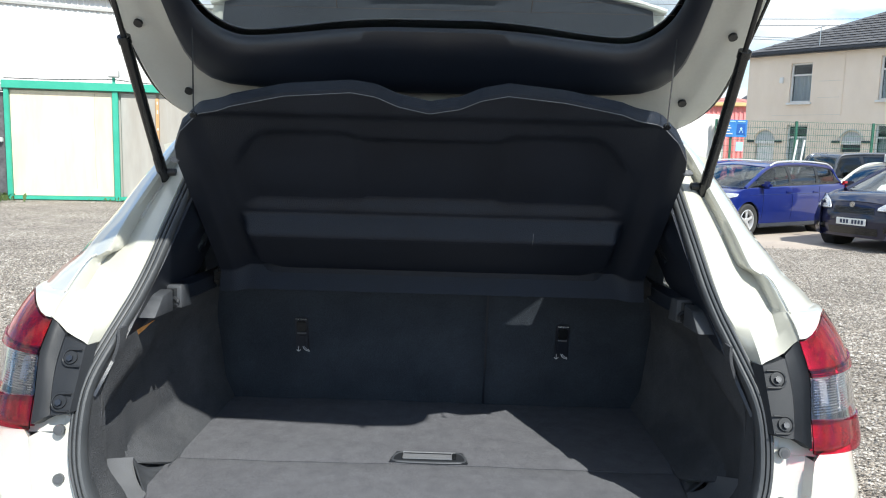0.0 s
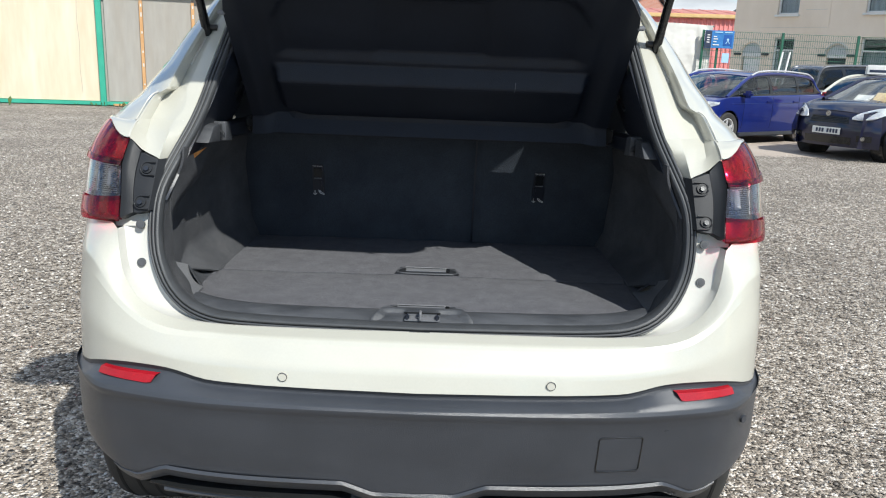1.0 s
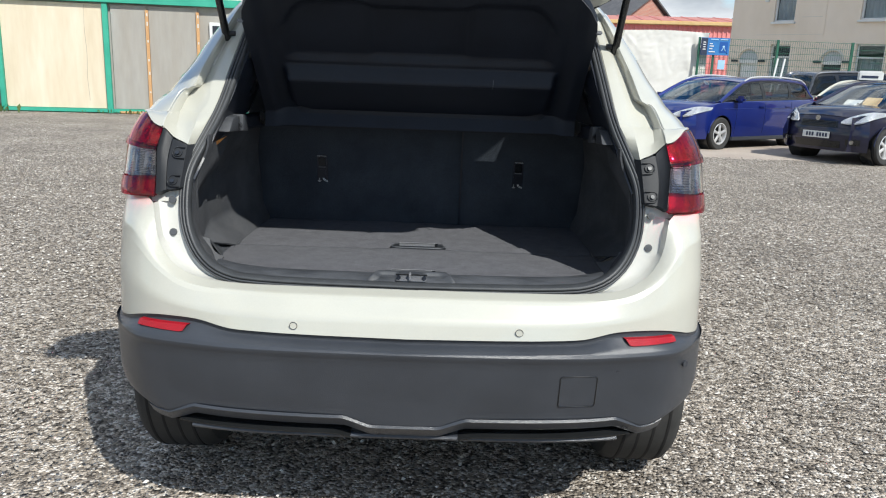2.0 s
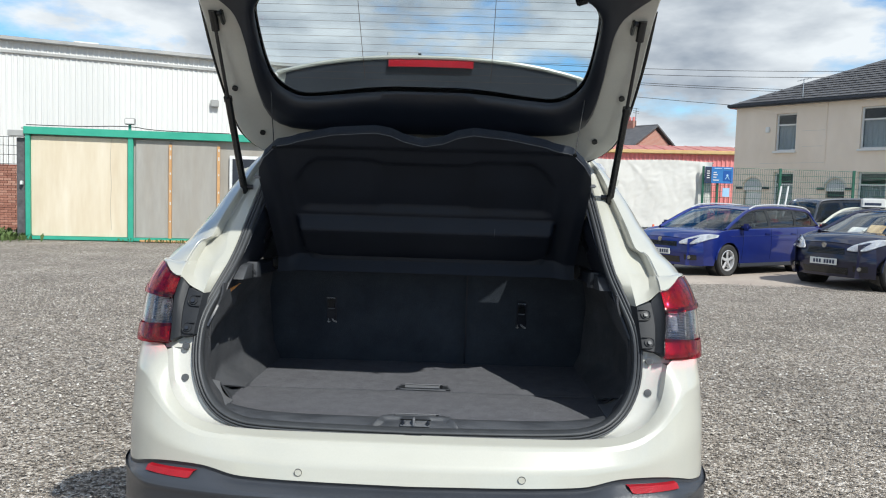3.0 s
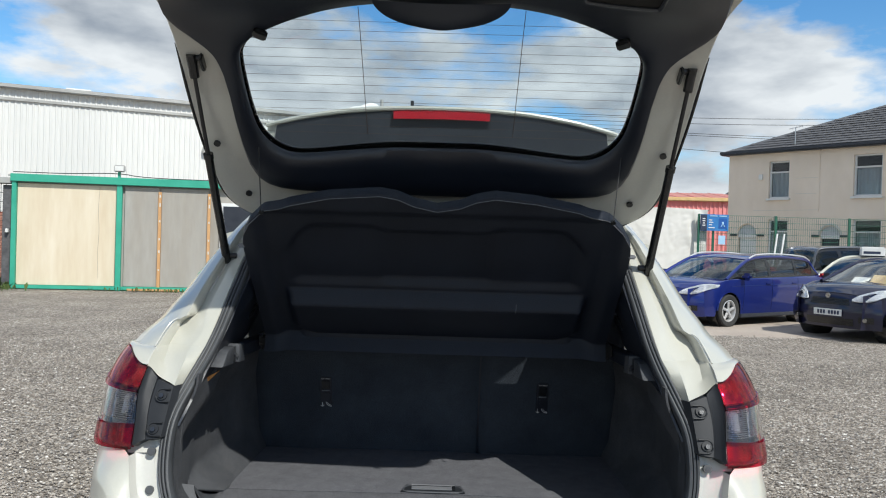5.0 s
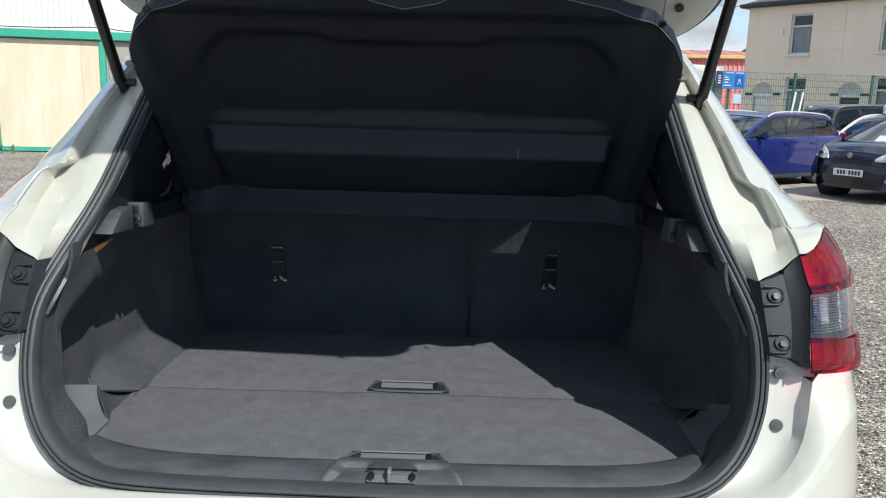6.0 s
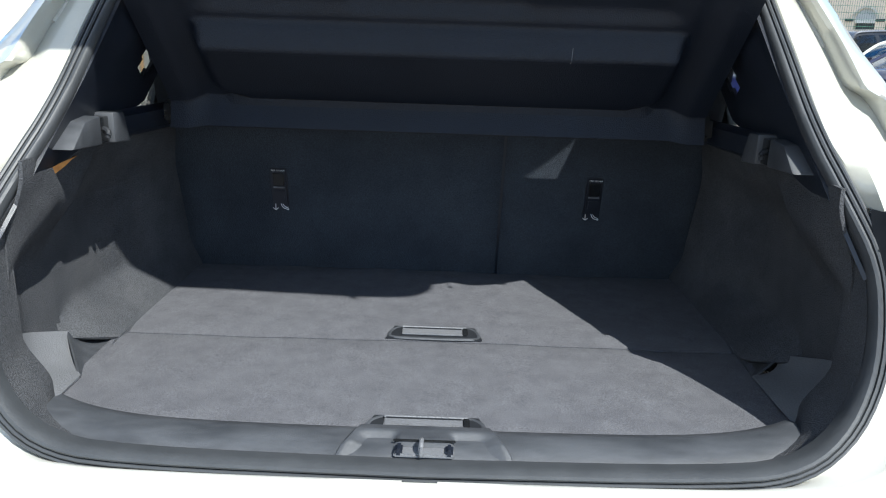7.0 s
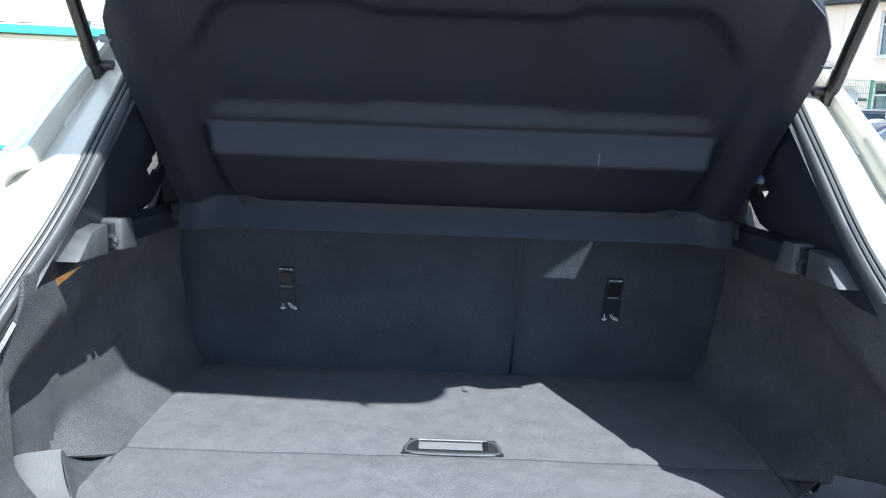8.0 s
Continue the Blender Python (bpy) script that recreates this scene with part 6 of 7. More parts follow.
def gable_house():
    t = thing("brick_house", (13.5, 60.3, -.8), "distant red brick gabled house with slate roof", "house", turn=40)
    t.scale = (1.35, 1.35, 1.35)
    bm = bmesh.new()
    a = [bm.verts.new(p) for p in ((0, 0, 0), (5.6, 0, 0), (5.6, 0, 4.7), (2.9, 0, 6.25), (0, 0, 4.7))]
    f = bm.faces.new(a)
    r = bmesh.ops.extrude_face_region(bm, geom=[f])
    bmesh.ops.translate(bm, verts=[g for g in r["geom"] if isinstance(g, bmesh.types.BMVert)], vec=(0, 9, 0))
    part("wall", bm, M["palebrick"], t, smooth=False)
    for pts in (((-.25, -.2, 4.60), (-.25, 9.2, 4.6), (2.9, 9.2, 6.40), (2.9, -.2, 6.40)), ((5.85, -.2, 4.6), (5.85, 9.2, 4.6), (2.9, 9.2, 6.4), (2.9, -.2, 6.4))):
        bm = bmesh.new()
        bm.faces.new([bm.verts.new(p) for p in pts])
        part("roof", thicken(bm, .1), M["slate"], t, smooth=False)
    chimney = part("chimney", box((2.9, 1.75, 6.50), (.34, .50, .60), bevel=.02), M["palebrick"], t, "brick chimney")
    for dy in (-.15, .15):
        part("chimney_pot", disc((2.9, 1.75 + dy, 6.90), (0, 0, 1), .085, .28, 12), M["redclad"], chimney)
    part("aerial", tube([(2.9, 1.45, 6.3), (2.9, 1.45, 7.6)], .018, 6), M["darksteel"], chimney)
    for z in (7.28, 7.40, 7.55):
        part("aerial_arm", tube([(2.60, 1.45, z), (3.20, 1.45, z)], .012, 5), M["darksteel"], chimney)


gable_house()
# more roofs far away close the gap beside the house
far = thing("slate_roofed_house", (26.2, 60.0, -1.3), "distant house with dark slate roof", "house")
far.scale = (1.35, 1.35, 1.35)
part("wall", box((0, 3, 2.2), (6, 6, 4.4)), M["brick"], far, smooth=False)
bm = bmesh.new()
for f in (((-3.2, -.2, 4.3), (3.2, -.2, 4.3), (3.2, 3, 6.2), (-1.0, 3, 6.2)), ((-3.2, 6.2, 4.3), (3.2, 6.2, 4.3), (3.2, 3, 6.2), (-1.0, 3, 6.2)), ((-3.2, -.2, 4.3), (-3.2, 6.2, 4.3), (-1.0, 3, 6.2))):
    bm.faces.new([bm.verts.new(p) for p in f])
part("roof", bm, M["slate"], far, smooth=False)


def tarpaulin():
    t = thing("tarpaulin", (3.1, 22.6, 0), "creased white tarpaulin hung over a steel rack", "tarpaulin")
    rows = []
    rng = random.Random(5)
    for z in np.linspace(.62, 2.78, 60):
        row = []
        for x in np.linspace(0, 5.15, 150):
            f = noise.noise(Vector((x * 1.7 + z * .9, z * .6, 1))) * .040 - .026 * abs(noise.noise(Vector((x * 2.9 + z * .6, z * 1.2, 4)))) - .014 * abs(noise.noise(Vector((x * 4 - z * 2, z * 5, 7))))
            fold = abs(math.sin(x * 3.1 + z * (1.6 - .5 * x) + 1.2 * noise.noise(Vector((x * .6, z * .8, 11)))))
            f -= .016 * max(0.0, 1 - fold * 6) * (.4 + noise.noise(Vector((x * 1.3, z * 1.1, 2))))
            f += .018 * smooth01((x - 4.3) / .8) * math.sin((x + z * .35) * 13)
            xx = x * (1 - .05 * smooth01((1.6 - z) / 1.0) * (x / 5.15))
            row.append(Vector((xx, f, z + .02 * math.sin(x * 2.1))))
        rows.append(row)
    part("tarpaulin_sheet", thicken(sheet(rows), .006), M["tarp"], t, "creased white plastic sheet")
    part("plinth", box((2.5, .4, .30), (5.4, .6, .62), bevel=.02), M["cladding_grey"], t)
    for x in (.1, 1.4, 2.9, 5.05):
        part("post", box((x, .10, 1.35), (.08, .08, 2.75)), M["darkgreen"], t)
    part("rail", tube([(0, .06, 2.74), (5.2, .06, 2.74)], .025, 6), M["darkgreen"], t)


tarpaulin()


def fence():
    t = thing("mesh_fence", (7.92, 22.4, 0), "green steel mesh security fence with posts", "fence", turn=3)
    H = 2.62
    for x in (0, .47, 2.48, 4.88, 7.3, 9.8):
        part("post", box((x, 0, H / 2), (.07 if x > 1 else .06, .07, H), bevel=.005), M["darkgreen"], t, "dark green fence post")
    bm = bmesh.new()
    for k in range(150):
        x = .07 * k
        tube([(x, -.04, .1), (x, -.04, H - .04)], .0042, 4, bm, cap=False)
    for k in range(14):
        z = .12 + k * .19
        tube([(0, -.045, z), (10.5, -.045, z)], .0055, 4, bm, cap=False)
    part("wire_mesh", bm, M["darkgreen"], t, "thin green wire mesh")
    sign = thing("sign_board", (7.92, 22.33, 1.95), "blue advertising board on the fence", "sign", turn=3)
    part("board", box((.48, 0, .40), (.90, .03, .52), bevel=.006), M["signblue"], sign, "blue sign board")
    for x, z in ((.10, .60), (.86, .60), (.10, .20), (.86, .20)):
        part("fixing_clip", box((x, .05, z), (.04, .13, .03)), M["darksteel"], sign)
    part("dark_block", box((.13, -.018, .40), (.20, .01, .50)), M["signdark"], sign)
    for x, z, w, mat_ in ((.44, .61, .24, "signpale"), (.74, .61, .24, "signpale"), (.13, .52, .08, "white_print"), (.13, .45, .09, "white_print"), (.13, .38, .07, "white_print"), (.13, .31, .09, "white_print"), (.34, .48, .10, "white_print"), (.36, .41, .14, "white_print"), (.34, .33, .10, "white_print"), (.38, .24, .20, "white_print")):
        part("text_bar", box((x, -.026, z), (w, .006, .030)), M[mat_], sign)
    part("picture_block", box((.74, -.018, .38), (.26, .01, .32)), M["signdeep"], sign)
    part("picture_mark", disc((.74, -.026, .40), (0, 1, 0), .035, .006, 14), M["signpale"], sign)
    for dx in (-.06, .06):
        part("picture_stroke", tube([(.74, -.026, .38), (.74 + dx, -.026, .27)], .014, 5), M["signpale"], sign)
    part("small_notice", box((.72, -.02, -.14), (.22, .02, .28)), M["signpale"], sign)
    for k, (x0, x1) in enumerate(((1.95, 2.42), (2.15, 2.64))):
        p = part("leaning_pole", tube([(7.92 + x0, 21.7, .0), (7.92 + x1, 22.25, 2.05)], .03, 8), M["cladding"])
        tagged(p, "pale pole leaning on the fence", "pole", group="leaning poles")


fence()

cone = thing("traffic_cone", (5.95, 20.6, .0), "orange traffic cone with white band", "traffic cone")
part("cone_body", lathe([(.01, .36), (.025, .36), (.085, .04), (.085, .0)], (0, 0, 0), 20), M["cone"], cone)
cone.children[0].rotation_euler = (0, radians(-90), 0)
cone.location.z = .42
band = part("cone_band", lathe([(.040, .26), (.062, .15)], (0, 0, 0), 20), M["upvc"], cone, "white reflective band")
band.rotation_euler = (0, radians(-90), 0)
part("cone_base", box((0, 0, .02), (.32, .32, .04), bevel=.01), M["cone"], cone)
part("kerb_block", box((0, 0, -.2), (.6, .5, .39), bevel=.02), M["cladding_grey"], cone)

# brown tarmac strip on which the other cars stand
strip = bmesh.new()
rows = [[Vector((x, y + .7 * noise.noise(Vector((x * .5, 0, y))) + .22 * noise.noise(Vector((x * 2.3, 3, y))), (-.034 if y < 11.5 else .012) + .004 * noise.noise(Vector((x, y, 0))) + (.012 * noise.noise(Vector((x * 3.1, y * 3, 5))) if y < 13 else 0))) for x in np.linspace(2.0, 26, 320)] for y in (11.2, 11.7, 12.3, 13, 14, 17, 20.5)]
tagged(part("tarmac_strip", sheet(rows, strip), M["dirt"]), "worn brown tarmac under the parked cars", "tarmac", kind="structure")


# ---- parked cars ----
def parked_car(label, paint, at, turn, L, W, H, base, hood, estate, rails, glass_mat="carglass", plate=True, rim="alloy", high=0.0):
    """A parked car; its own y axis points from tail to nose, its base point is under the middle."""
    t = thing("parked_car", at, label, "car", "parked cars", turn=turn)
    y0, y1 = -L / 2, L / 2
    ar, af = y0 + (L - base) * .50, y0 + (L - base) * .50 + base
    r = .318
    hw = W / 2
    def up(z):
        """Raises the upper half of the body on cars with a high bonnet."""
        return z + high * smooth01((z - .40) / .35)

    belt = lambda y: high + .90 + .085 * (1 - (y - y0) / L) - .16 * smooth01((y - (y1 - hood)) / hood)
    nose_rows = ((y1 - .06, .22, hw - .06), (y1 - .01, .38, hw - .03), (y1, .50, hw - .03), (y1 - .03, .66, hw - .07), (y1 - .10, .755, hw - .16), (y1 - .24, .81, hw - .12))

    def face(x, z, off):
        zz = [q[1] for q in nose_rows]
        y, w = float(np.interp(z, zz, [q[0] for q in nose_rows])), float(np.interp(z, zz, [q[2] for q in nose_rows]))
        return Vector((x * w, y - .20 * abs(x) ** 3.2 + off, up(z)))

    yb, yf = y0 + .10, y1 - hood - .02
    tr, tf = y0 + (.50 if estate else .74), yf - .80
    # waist and cant rail as two lines along the car, then the glazing between them
    waist_l = rounded([Vector((hw - .075, yf + .02, .915 + high)), Vector((hw - .062, yf - .5, .935 + high)), Vector((hw - .060, 0, .955 + high)), Vector((hw - .075, y0 + .9, .985 + high)), Vector((hw - .14, yb + .22, 1.015 + high))], 2)
    cant_l = rounded([Vector((hw - .100, yf + .06, .918 + high)), Vector((hw - .165, yf - .38, H - .30)), Vector((hw - .225, tf, H - .115)), Vector((hw - .225, tf - .45, H - .062)), Vector((hw - .225, (tr + tf) / 2, H - .050)), Vector((hw - .240, tr + .30, H - .085)), Vector((hw - .250, tr, H - .135)), Vector((hw - .205, yb + .30, 1.12 + high * .7)), Vector((hw - .155, yb + .20, 1.02 + high))], 2)
    NU = 72
    waist, cant = resample(waist_l, NU), resample(cant_l, NU)
    roof_from = min(range(NU), key=lambda i: abs(cant[i].y - tf))
    roof_to = min(range(NU), key=lambda i: abs(cant[i].y - tr) + (9 if i < NU // 2 else 0))
    doors = ((.10, .405), (.435, .69), (.72, .90)) if estate else ((.10, .47), (.50, .80))

    def side_at(y, z):
        f_end = smooth01((y1 - .02 - y) / .8)
        return (hw - .035 * (abs(z - .68) / .4) ** 2) * (1 - .30 * (1 - f_end) ** 2)

    for s in (-1, 1):
        part("body_side", side_panel(s, y0 + .02, y1 - .02, (ar, af), r + .045, r, .22, belt, hw, 100, nose=.8, tail=.5, rows_n=14), paint, t)
        crease = [Vector((s * (hw - .006), y, .80 + .05 * (y1 - hood - y) / L)) for y in np.linspace(y0 + .5, y1 - hood, 24)]
        part("side_crease", tube(crease, .012, 6, squash=.5), paint, t)
        part("sill_strip", box((s * (hw - .05), (ar + af) / 2, .22), (.06, base - .75, .10), bevel=.02), M["bumper"], t)
        for y in (ar, af):
            wheel(t, (s * (hw - .105), y, r), r, .205, s, rim, 5 if estate else 6)
            part("arch_liner", lathe([(r + .055, -s * .02), (r + .055, -s * .24), (.10, -s * .25)], (s * (hw - .04), y, r + .01), 30), M["gloss"], t)
            lip = [(s * (hw - .014), y + (r + .052) * math.cos(a), r + (r + .052) * math.sin(a)) for a in np.linspace(.05, math.pi - .05, 26)]
            part("arch_lip", tube(lip, .014, 6), paint, t)
        shoulder = [[Vector((s * (side_at(p.y, belt(p.y)) if p.y > y0 + .5 else p.x + .05), p.y, belt(p.y) - .004)) for p in waist], [Vector((s * (p.x + .03), p.y, (belt(p.y) + p.z) / 2 + .012)) for p in waist], [Vector((s * p.x, p.y, p.z)) for p in waist]]
        part("shoulder_panel", sheet(shoulder), paint, t)

        def glaze(u, v):
            i = min(int(u * (NU - 1)), NU - 2)
            g = u * (NU - 1) - i
            a, b = waist[i].lerp(waist[i + 1], g), cant[i].lerp(cant[i + 1], g)
            q = a.lerp(b, v)
            return Vector((s * (q.x + .030 * math.sin(math.pi * v)), q.y, q.z))

        edges = sorted({0.0, 1.0, *[e for d in doors for e in d]})
        bars = bmesh.new()
        for ua, ub in zip(edges, edges[1:]):
            us_ = np.linspace(ua, ub, 10)
            if (ua, ub) in doors:
                for va, vb in ((0, .10), (.88, 1.0)):
                    sheet([[glaze(u, v) for u in us_] for v in np.linspace(va, vb, 3)], bars)
                pane_ = thicken(sheet([[glaze(u, v) + Vector((-s * .006, 0, 0)) for u in us_] for v in np.linspace(.07, .91, 8)]), .004)
                part("side_window", pane_, M[glass_mat], t, "dark side window glass").visible_shadow = False
            else:
                sheet([[glaze(u, v) for u in us_] for v in np.linspace(0, 1, 8)], bars)
        part("window_frame", thicken(bars, .008), M["gloss"], t, "black window frames")
        rail_line = [Vector((s * p.x, p.y, p.z)) for p in cant]
        part("cant_rail", tube(rail_line, .034, 8), paint, t)
        for u, up_ in ((doors[0][1] + .012, .15), (doors[1][1] + .012, .15)):
            a = glaze(u, 0)
            part("door_handle", box((s * (hw - .002), a.y + .14, .845 + high), (.03, .17, .034), bevel=.010), paint, t)
            line = [(s * (hw - .035 * (abs(z - .68) / .4) ** 2 + .0005), a.y - (.10 * smooth01((.62 - z) / .3) if u > .6 else 0), z) for z in np.linspace(.32, belt(a.y) - .01, 12)]
            part("door_seam", tube(line, .0035, 4), M["gloss"], t)
        front_seam = [(s * (side_at(af - r - .12, z) + .001), af - r - .12, z) for z in np.linspace(.32, .89, 8)]
        part("door_seam", tube(front_seam, .0035, 4), M["gloss"], t)
        if rails:
            rr_ = [Vector((s * (p.x + .012), p.y, p.z + .030 + .028 * smooth01((k - roof_from) / 5) * smooth01((roof_to - k) / 5))) for k, p in enumerate(cant) if roof_from <= k <= roof_to]
            part("roof_rail", tube(rr_, .017, 8), M["alloy"], t, "silver roof rail")
        mir = part("door_mirror", box((s * (hw + .085), yf - .34, .985 + high), (.21, .12, .14), bevel=.05), paint, t)
        part("mirror_base", box((s * (hw - .02), yf - .33, .945 + high), (.12, .06, .04)), M["gloss"], mir)
        lo_ = [face(s * .52, .648, 0.042), face(s * .66, .640, 0.044), face(s * .82, .650, 0.046), face(s * .97, .680, 0.048), Vector((s * (side_at(y1 - .36, .74) + .026), y1 - .36, up(.728))), Vector((s * (side_at(y1 - .58, .80) + .014), y1 - .58, up(.780)))]
        hi_ = [face(s * .53, .676, 0.042), face(s * .64, .726, 0.048), face(s * .76, .772, 0.046), face(s * .92, .806, 0.056) + Vector((0, .03, .024)), Vector((s * (side_at(y1 - .44, .80) + .004), y1 - .42, up(.846))), Vector((s * (side_at(y1 - .62, .80) + .010), y1 - .62, up(.826)))]
        lo_, hi_ = resample(rounded(lo_, 2), 20), resample(rounded(hi_, 2), 20)
        hl = part("head_lamp", thicken(sheet([[a.lerp(b, k) for a, b in zip(lo_, hi_)] for k in (.02, .35, .65, .98)]), .02), M["headlamp"], t, "bright head lamp")
        bowl = face(s * .80, .695, .010)
        part("lamp_bowl", disc(bowl, (s * .35, 1, 0), .040, .03, 18), M["chrome"], hl)
        lens_out = [[a.lerp(b, k) + Vector((s * .010, .020, .004)) for a, b in zip(lo_, hi_)] for k in (0, .33, .66, 1)]
        part("head_lamp_lens", thicken(sheet(lens_out), .004), M["clearlens"], hl)
        part("fog_recess", thicken(sheet([[face(s * u, z, .008) for u in np.linspace(.62, .88, 8)] for z in (.33, .38, .43)]), .006), M["gloss"], t)
        part("fog_lamp", disc(face(s * .74, .385, .02), (s * .35, 1, 0), .034, .03, 16), M["chrome"], t)
        part("tail_lamp", box((s * (hw - .085), y0 + .17, .95 + high), (.15, .32, .20), bevel=.05), M["red"], t, "red tail lamp")
    bow = lambda k, up_, fw: [Vector((cant[k].x * x, cant[k].y + fw * (1 - x * x), cant[k].z + up_ * (1 - x * x))) for x in np.linspace(-1, 1, 17)]
    part("roof", thicken(sheet([bow(k, .045, 0) for k in range(roof_from, roof_to + 1, 2)] + [bow(roof_to, .045, 0)]), .02), paint, t)
    screen = "screenglass" if glass_mat == "carglass" else glass_mat
    pane_ = part("windscreen", thicken(sheet([bow(k, .045 * k / roof_from, .16 * (1 - k / roof_from) + .02) for k in range(0, roof_from + 1, 2)]), .004), M[screen], t, "clear windscreen")
    pane_.visible_shadow = False
    part("rear_window", thicken(sheet([bow(k, .045 * (NU - 1 - k) / (NU - 1 - roof_to), -.05) for k in range(roof_to, NU)]), .004), M[glass_mat], t)
    part("tail", thicken(sheet([[Vector((x * w, y + .10 * abs(x) ** 3, z)) for x in np.linspace(-1, 1, 12)] for y, z, w in ((yb + .16, 1.03, hw - .15), (y0 + .05, .80, hw - .1), (y0, .55, hw - .09), (y0 + .06, .26, hw - .12))]), .01), paint, t)
    for x in (-.42, .30):
        part("wiper", tube([(x - .02, yf + .13, .905 + high), (x + .36, yf + .02, .955 + high)], .008, 5), M["gloss"], t)
    part("sun_sticker", box((.10, tf + .10, H - .17), (.09, .006, .10), m=Matrix.Rotation(radians(-48), 4, "X")), M["upvc"], t) if rails else None
    hood_l = ((yf - .02, .925, hw - .060), (yf + hood * .35, .905, hw - .105), (yf + hood * .7, .855, hw - .190), (y1 - .22, .806, hw - .270), (y1 - .09, .752, hw - .330))
    bonnet = [[Vector((x * w, y - .05 * abs(x) ** 3, up(z) - .030 * abs(x) ** 3 + .012 * (1 - abs(x)))) for x in np.linspace(-1, 1, 18)] for y, z, w in hood_l]
    part("bonnet", thicken(sheet(bonnet), .01), paint, t)
    for s in (-1, 1):
        edge_in = resample([Vector((s * abs(r_[-1].x), r_[-1].y, r_[-1].z - .003)) for r_ in bonnet], 20)
        edge_out = [Vector((s * side_at(y, belt(y)), y, belt(y) - .003)) for y in np.linspace(yf - .06, y1 - .24, 20)]
        wing = [[a.lerp(b, k) + Vector((s * .010, 0, .020)) * math.sin(math.pi * k) for a, b in zip(edge_in, edge_out)] for k in np.linspace(0, 1, 7)]
        part("front_wing", thicken(sheet(wing), .006), paint, t)
    part("front_bumper", thicken(sheet([[Vector((x * w, y - .20 * abs(x) ** 3.2, up(z))) for x in np.linspace(-1, 1, 20)] for y, z, w in ((y1 - .10, .755, hw - .16), (y1 - .03, .66, hw - .07), (y1, .50, hw - .03), (y1 - .01, .38, hw - .03), (y1 - .06, .22, hw - .06))]), .01), paint, t)
    grille = part("grille", thicken(sheet([[face(x, z, .006) for x in np.linspace(-.44, .44, 14)] for z in (.585, .63, .675)]), .008), M["gloss"], t, "black front grille")
    for z in (.60, .62, .64, .66):
        part("grille_bar", tube([face(x, z, .016) for x in np.linspace(-.42, .42, 12)], .005, 5), M["darksteel"], grille)
    part("badge", disc((0, y1 + .018, up(.71)), (0, 1, 0), .045, .015, 18), M["chrome"], t)
    part("lower_grille", thicken(sheet([[face(x, z, .006) for x in np.linspace(-.52, .52, 14)] for z in (.27, .33, .39)]), .008), M["gloss"], t)
    if plate:
        pl = part("number_plate", box((0, y1 + .020, up(.475)), (.52, .014, .112), bevel=.003), M["upvc"], t, "white number plate")
        for x in (-.20, -.145, -.09, -.035, .06, .115, .17):
            part("plate_bar", box((x, y1 + .029, up(.475)), (.036, .004, .066)), M["signdark"], pl)
    part("under_body", box((0, 0, .36), (W - .36, L - .5, .30)), M["gloss"], t)
    part("dashboard", box((0, yf - .36, .86), (W - .40, .40, .12), bevel=.04), M["trim"], t)
    for x in (-.36, .36):
        st = part("front_seat", box((x, .0, .78), (.46, .16, .62), m=Matrix.Rotation(radians(-14), 4, "X"), bevel=.05), M["seatcloth"], t)
        part("headrest", box((x, -.10, 1.16), (.24, .09, .16), bevel=.04), M["seatcloth"], st)
    return t


def heading(front, rear):
    return math.degrees(math.atan2(front[1] - rear[1], front[0] - rear[0])) - 90


blue_turn = heading((5.47, 13.31), (7.75, 15.0))
bd = Vector((5.47 - 7.75, 13.31 - 15.0, 0)).normalized()
side_in = Vector((-bd.y, bd.x, 0)) * -.79
BLUE_AT = (Vector((5.62, 13.45, 0)) - bd * 1.38 + side_in) + Vector((-.10, .0, 0))
parked_car("blue estate car with silver roof rails", M["bluepaint"], (BLUE_AT.x - .07, BLUE_AT.y - .38, 0), blue_turn - 1.8, 4.56, 1.84, 1.44, 2.66, .98, True, True)
nd = Vector((-.875, -.485, 0)).normalized()
NAVY_AT = Vector((6.66, 11.50, 0)) - nd * 1.985
parked_car("dark navy hatchback with papers behind the windscreen", M["navypaint"], (NAVY_AT.x, NAVY_AT.y, 0), math.degrees(math.atan2(nd.y, nd.x)) - 90, 3.97, 1.74, 1.46, 2.54, .94, False, False, high=.06)
parked_car("dark grey sport utility car behind the others", M["greypaint"], (11.5, 19.6, 0), -82, 4.5, 1.85, 1.72, 2.66, .95, True, False, "darkglass")
wd = Vector((-.80, -.60, 0))
WHITE_AT = Vector((10.42, 16.89, 0))
white_turn = math.degrees(math.atan2(wd.y, wd.x)) - 90
parked_car("white hatchback parked between other cars", M["paint"], (WHITE_AT.x, WHITE_AT.y, 0), white_turn, 4.0, 1.76, 1.48, 2.55, .85, False, False)

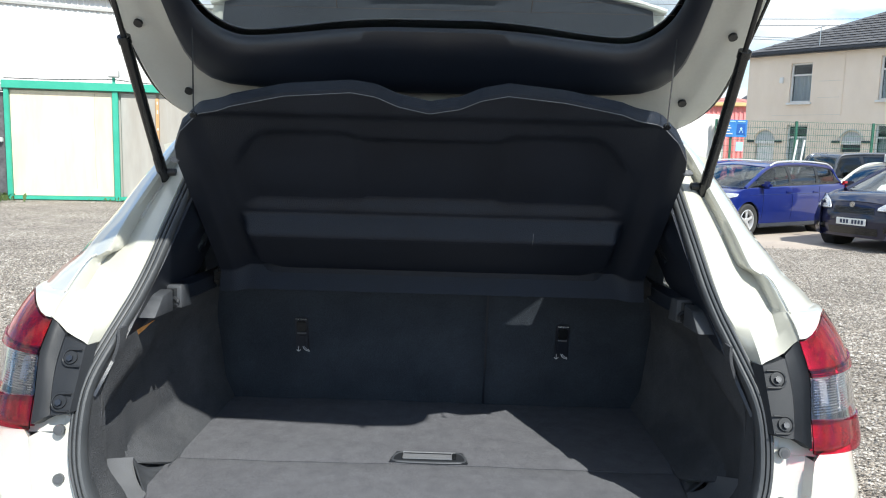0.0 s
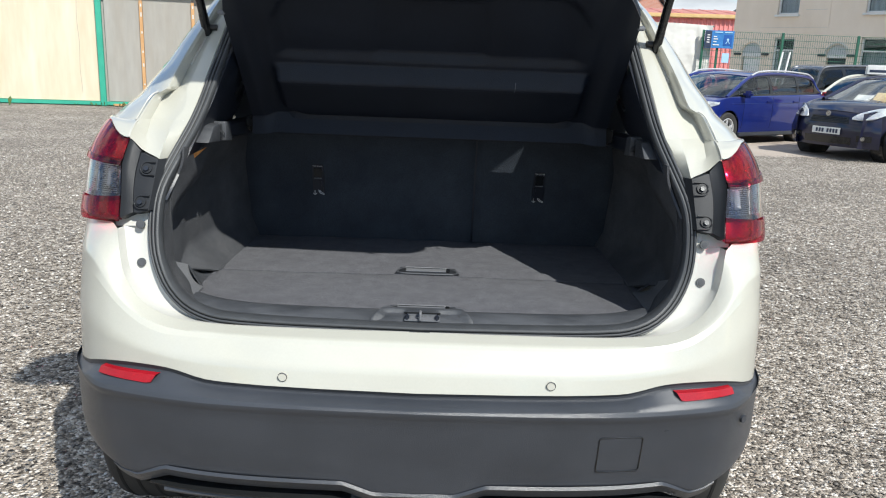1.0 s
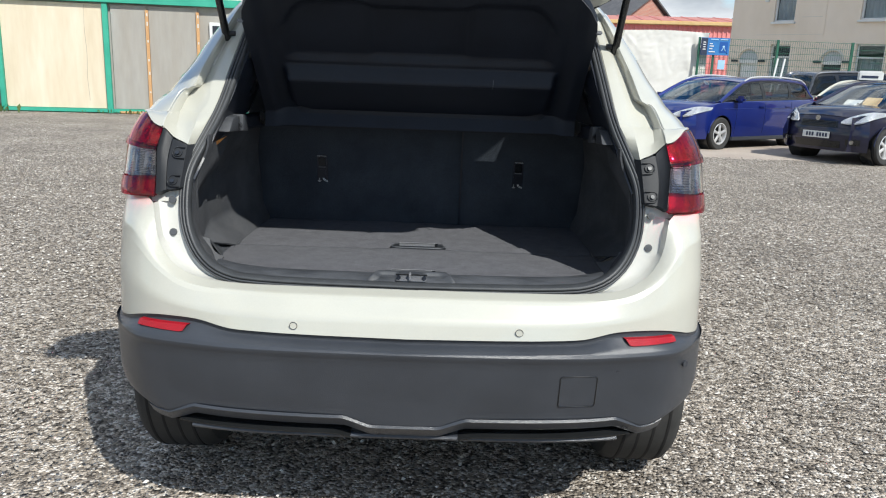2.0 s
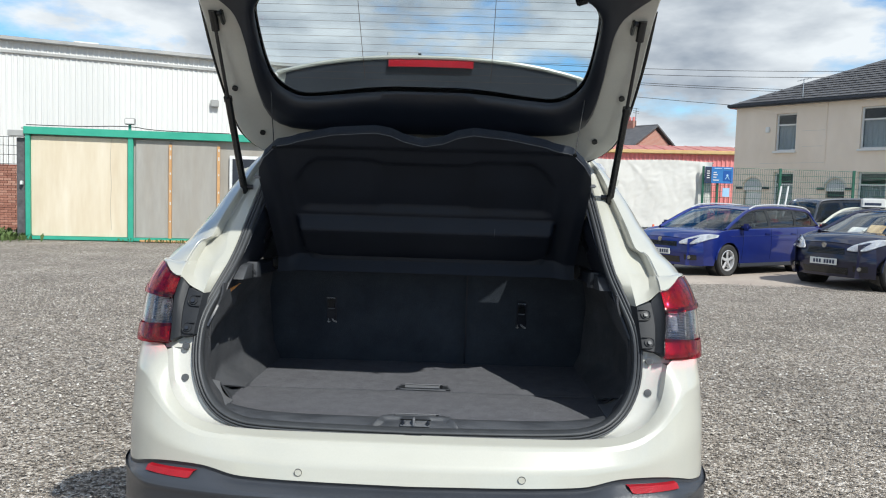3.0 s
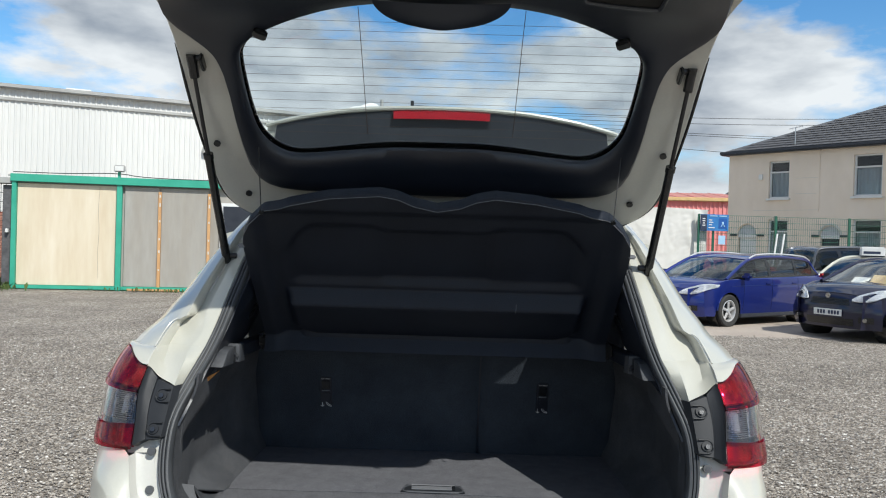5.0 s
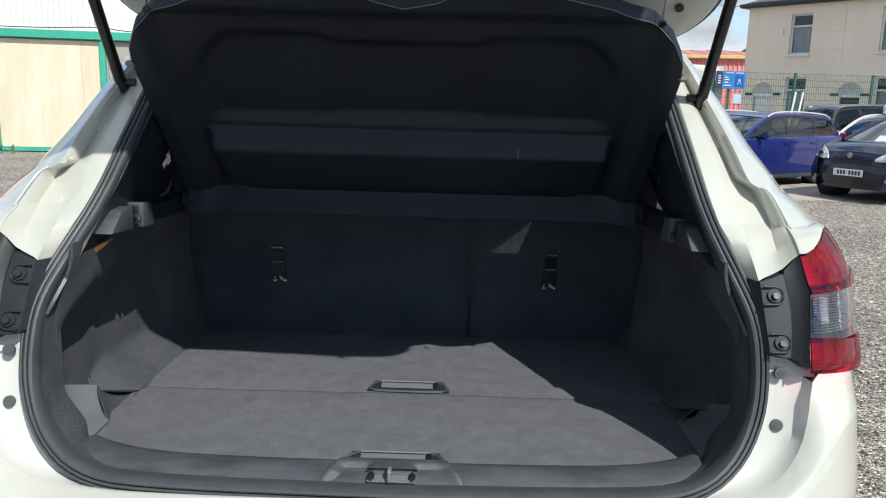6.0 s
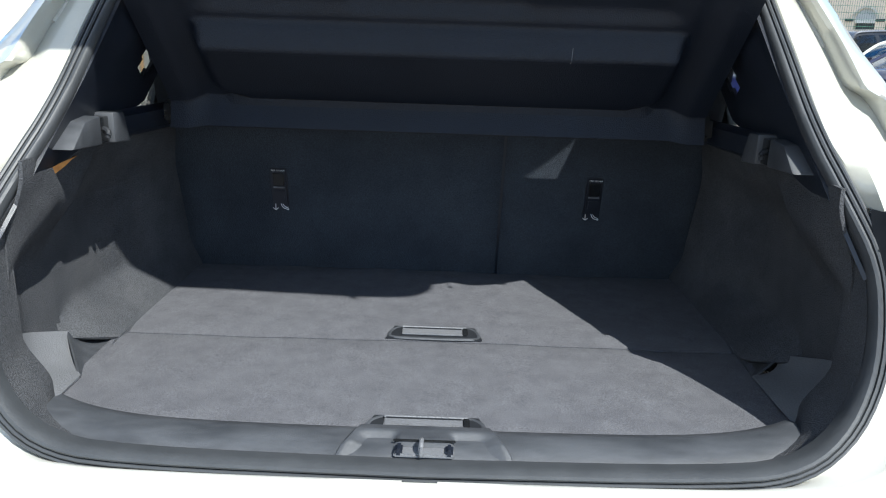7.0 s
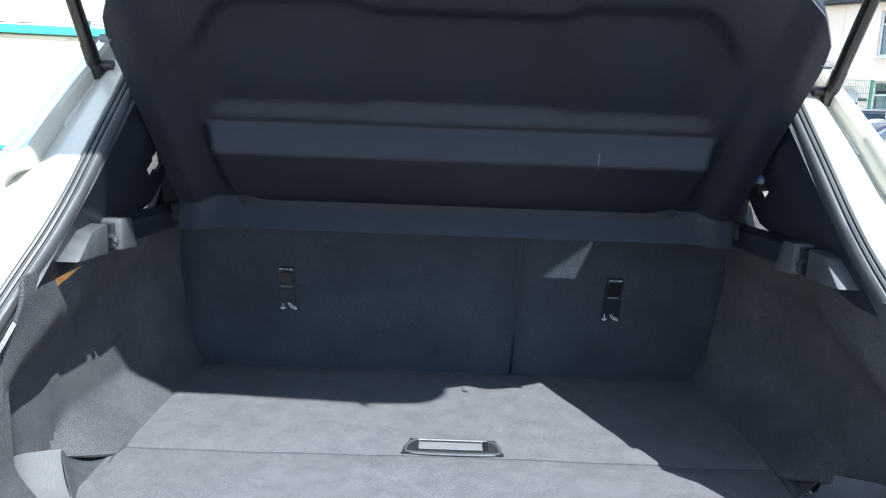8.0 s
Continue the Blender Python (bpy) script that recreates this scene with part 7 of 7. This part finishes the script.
# papers in the navy car and the roof board on the white one
board_at = WHITE_AT + wd * .1
board = thing("roof_board", (board_at.x, board_at.y, 1.44), "white advertising board on a car roof", "sign", turn=white_turn + 30)
part("board", box((0, 0, .12), (.54, .20, .24), bevel=.03), M["upvc"], board)
part("text_bar", box((.02, .102, .10), (.36, .006, .06)), M["signdark"], board)
part("board_foot", box((0, 0, .01), (.5, .16, .03)), M["trim"], board)


navy_turn = math.degrees(math.atan2(nd.y, nd.x)) - 90
for name_, mat_, at_, rx, lab in (("yellow_paper", "yellow", (7.73, 11.86, 1.035), 44, "bright yellow paper propped behind the windscreen"), ("white_paper", "upvc", (7.46, 12.01, 1.005), 34, "white sheet of paper on the dashboard")):
    sheet_ = thing(name_, at_, lab, "paper", turn=navy_turn)
    part("paper", box((0, 0, .0), (.30, .26, .006), m=Matrix.Rotation(radians(-rx), 4, "X")), M[mat_], sheet_)

# overhead wires far beyond the houses
wires = thing("power_line", (-3.75, 70.0, 0), "thin dark overhead wires on a pole", "power line")
for z0, z1, sag in ((14.2, 15.0, .8), (13.7, 14.4, .8), (13.3, 12.4, .6), (13.2, 12.1, .6), (12.6, 9.6, .5)):
    line = [(x, 0, z0 + (z1 - z0) * x / 60 - sag * math.sin(math.pi * x / 60)) for x in np.linspace(0, 60, 30)]
    part("wire", tube(line, .022, 4), M["cord"], wires)
for x in (0, 60):
    part("pole", tube([(x, 0, 0), (x, 0, 14.6)], .16, 8), M["darksteel"], wires)
    part("cross_arm", box((x, 0, 14.0), (1.2, .1, .12)), M["darksteel"], wires)


# single bricks of the boundary wall beside the cabin
brick_bm = box((0, 0, 0), (.214, .05, .064), bevel=.003)
brick_mesh = bpy.data.meshes.new("brick")
brick_bm.to_mesh(brick_mesh)
brick_mesh.materials.append(M["brick_piece"])
rng = random.Random(21)
for row in range(26):
    for col in range(11):
        x = 8.05 + col * .225 + (row % 2) * .1125
        one = new("brick", brick_mesh)
        one.parent = brick_wall
        one.location = (x, -.014 + rng.uniform(-.003, .003), .045 + row * .075)
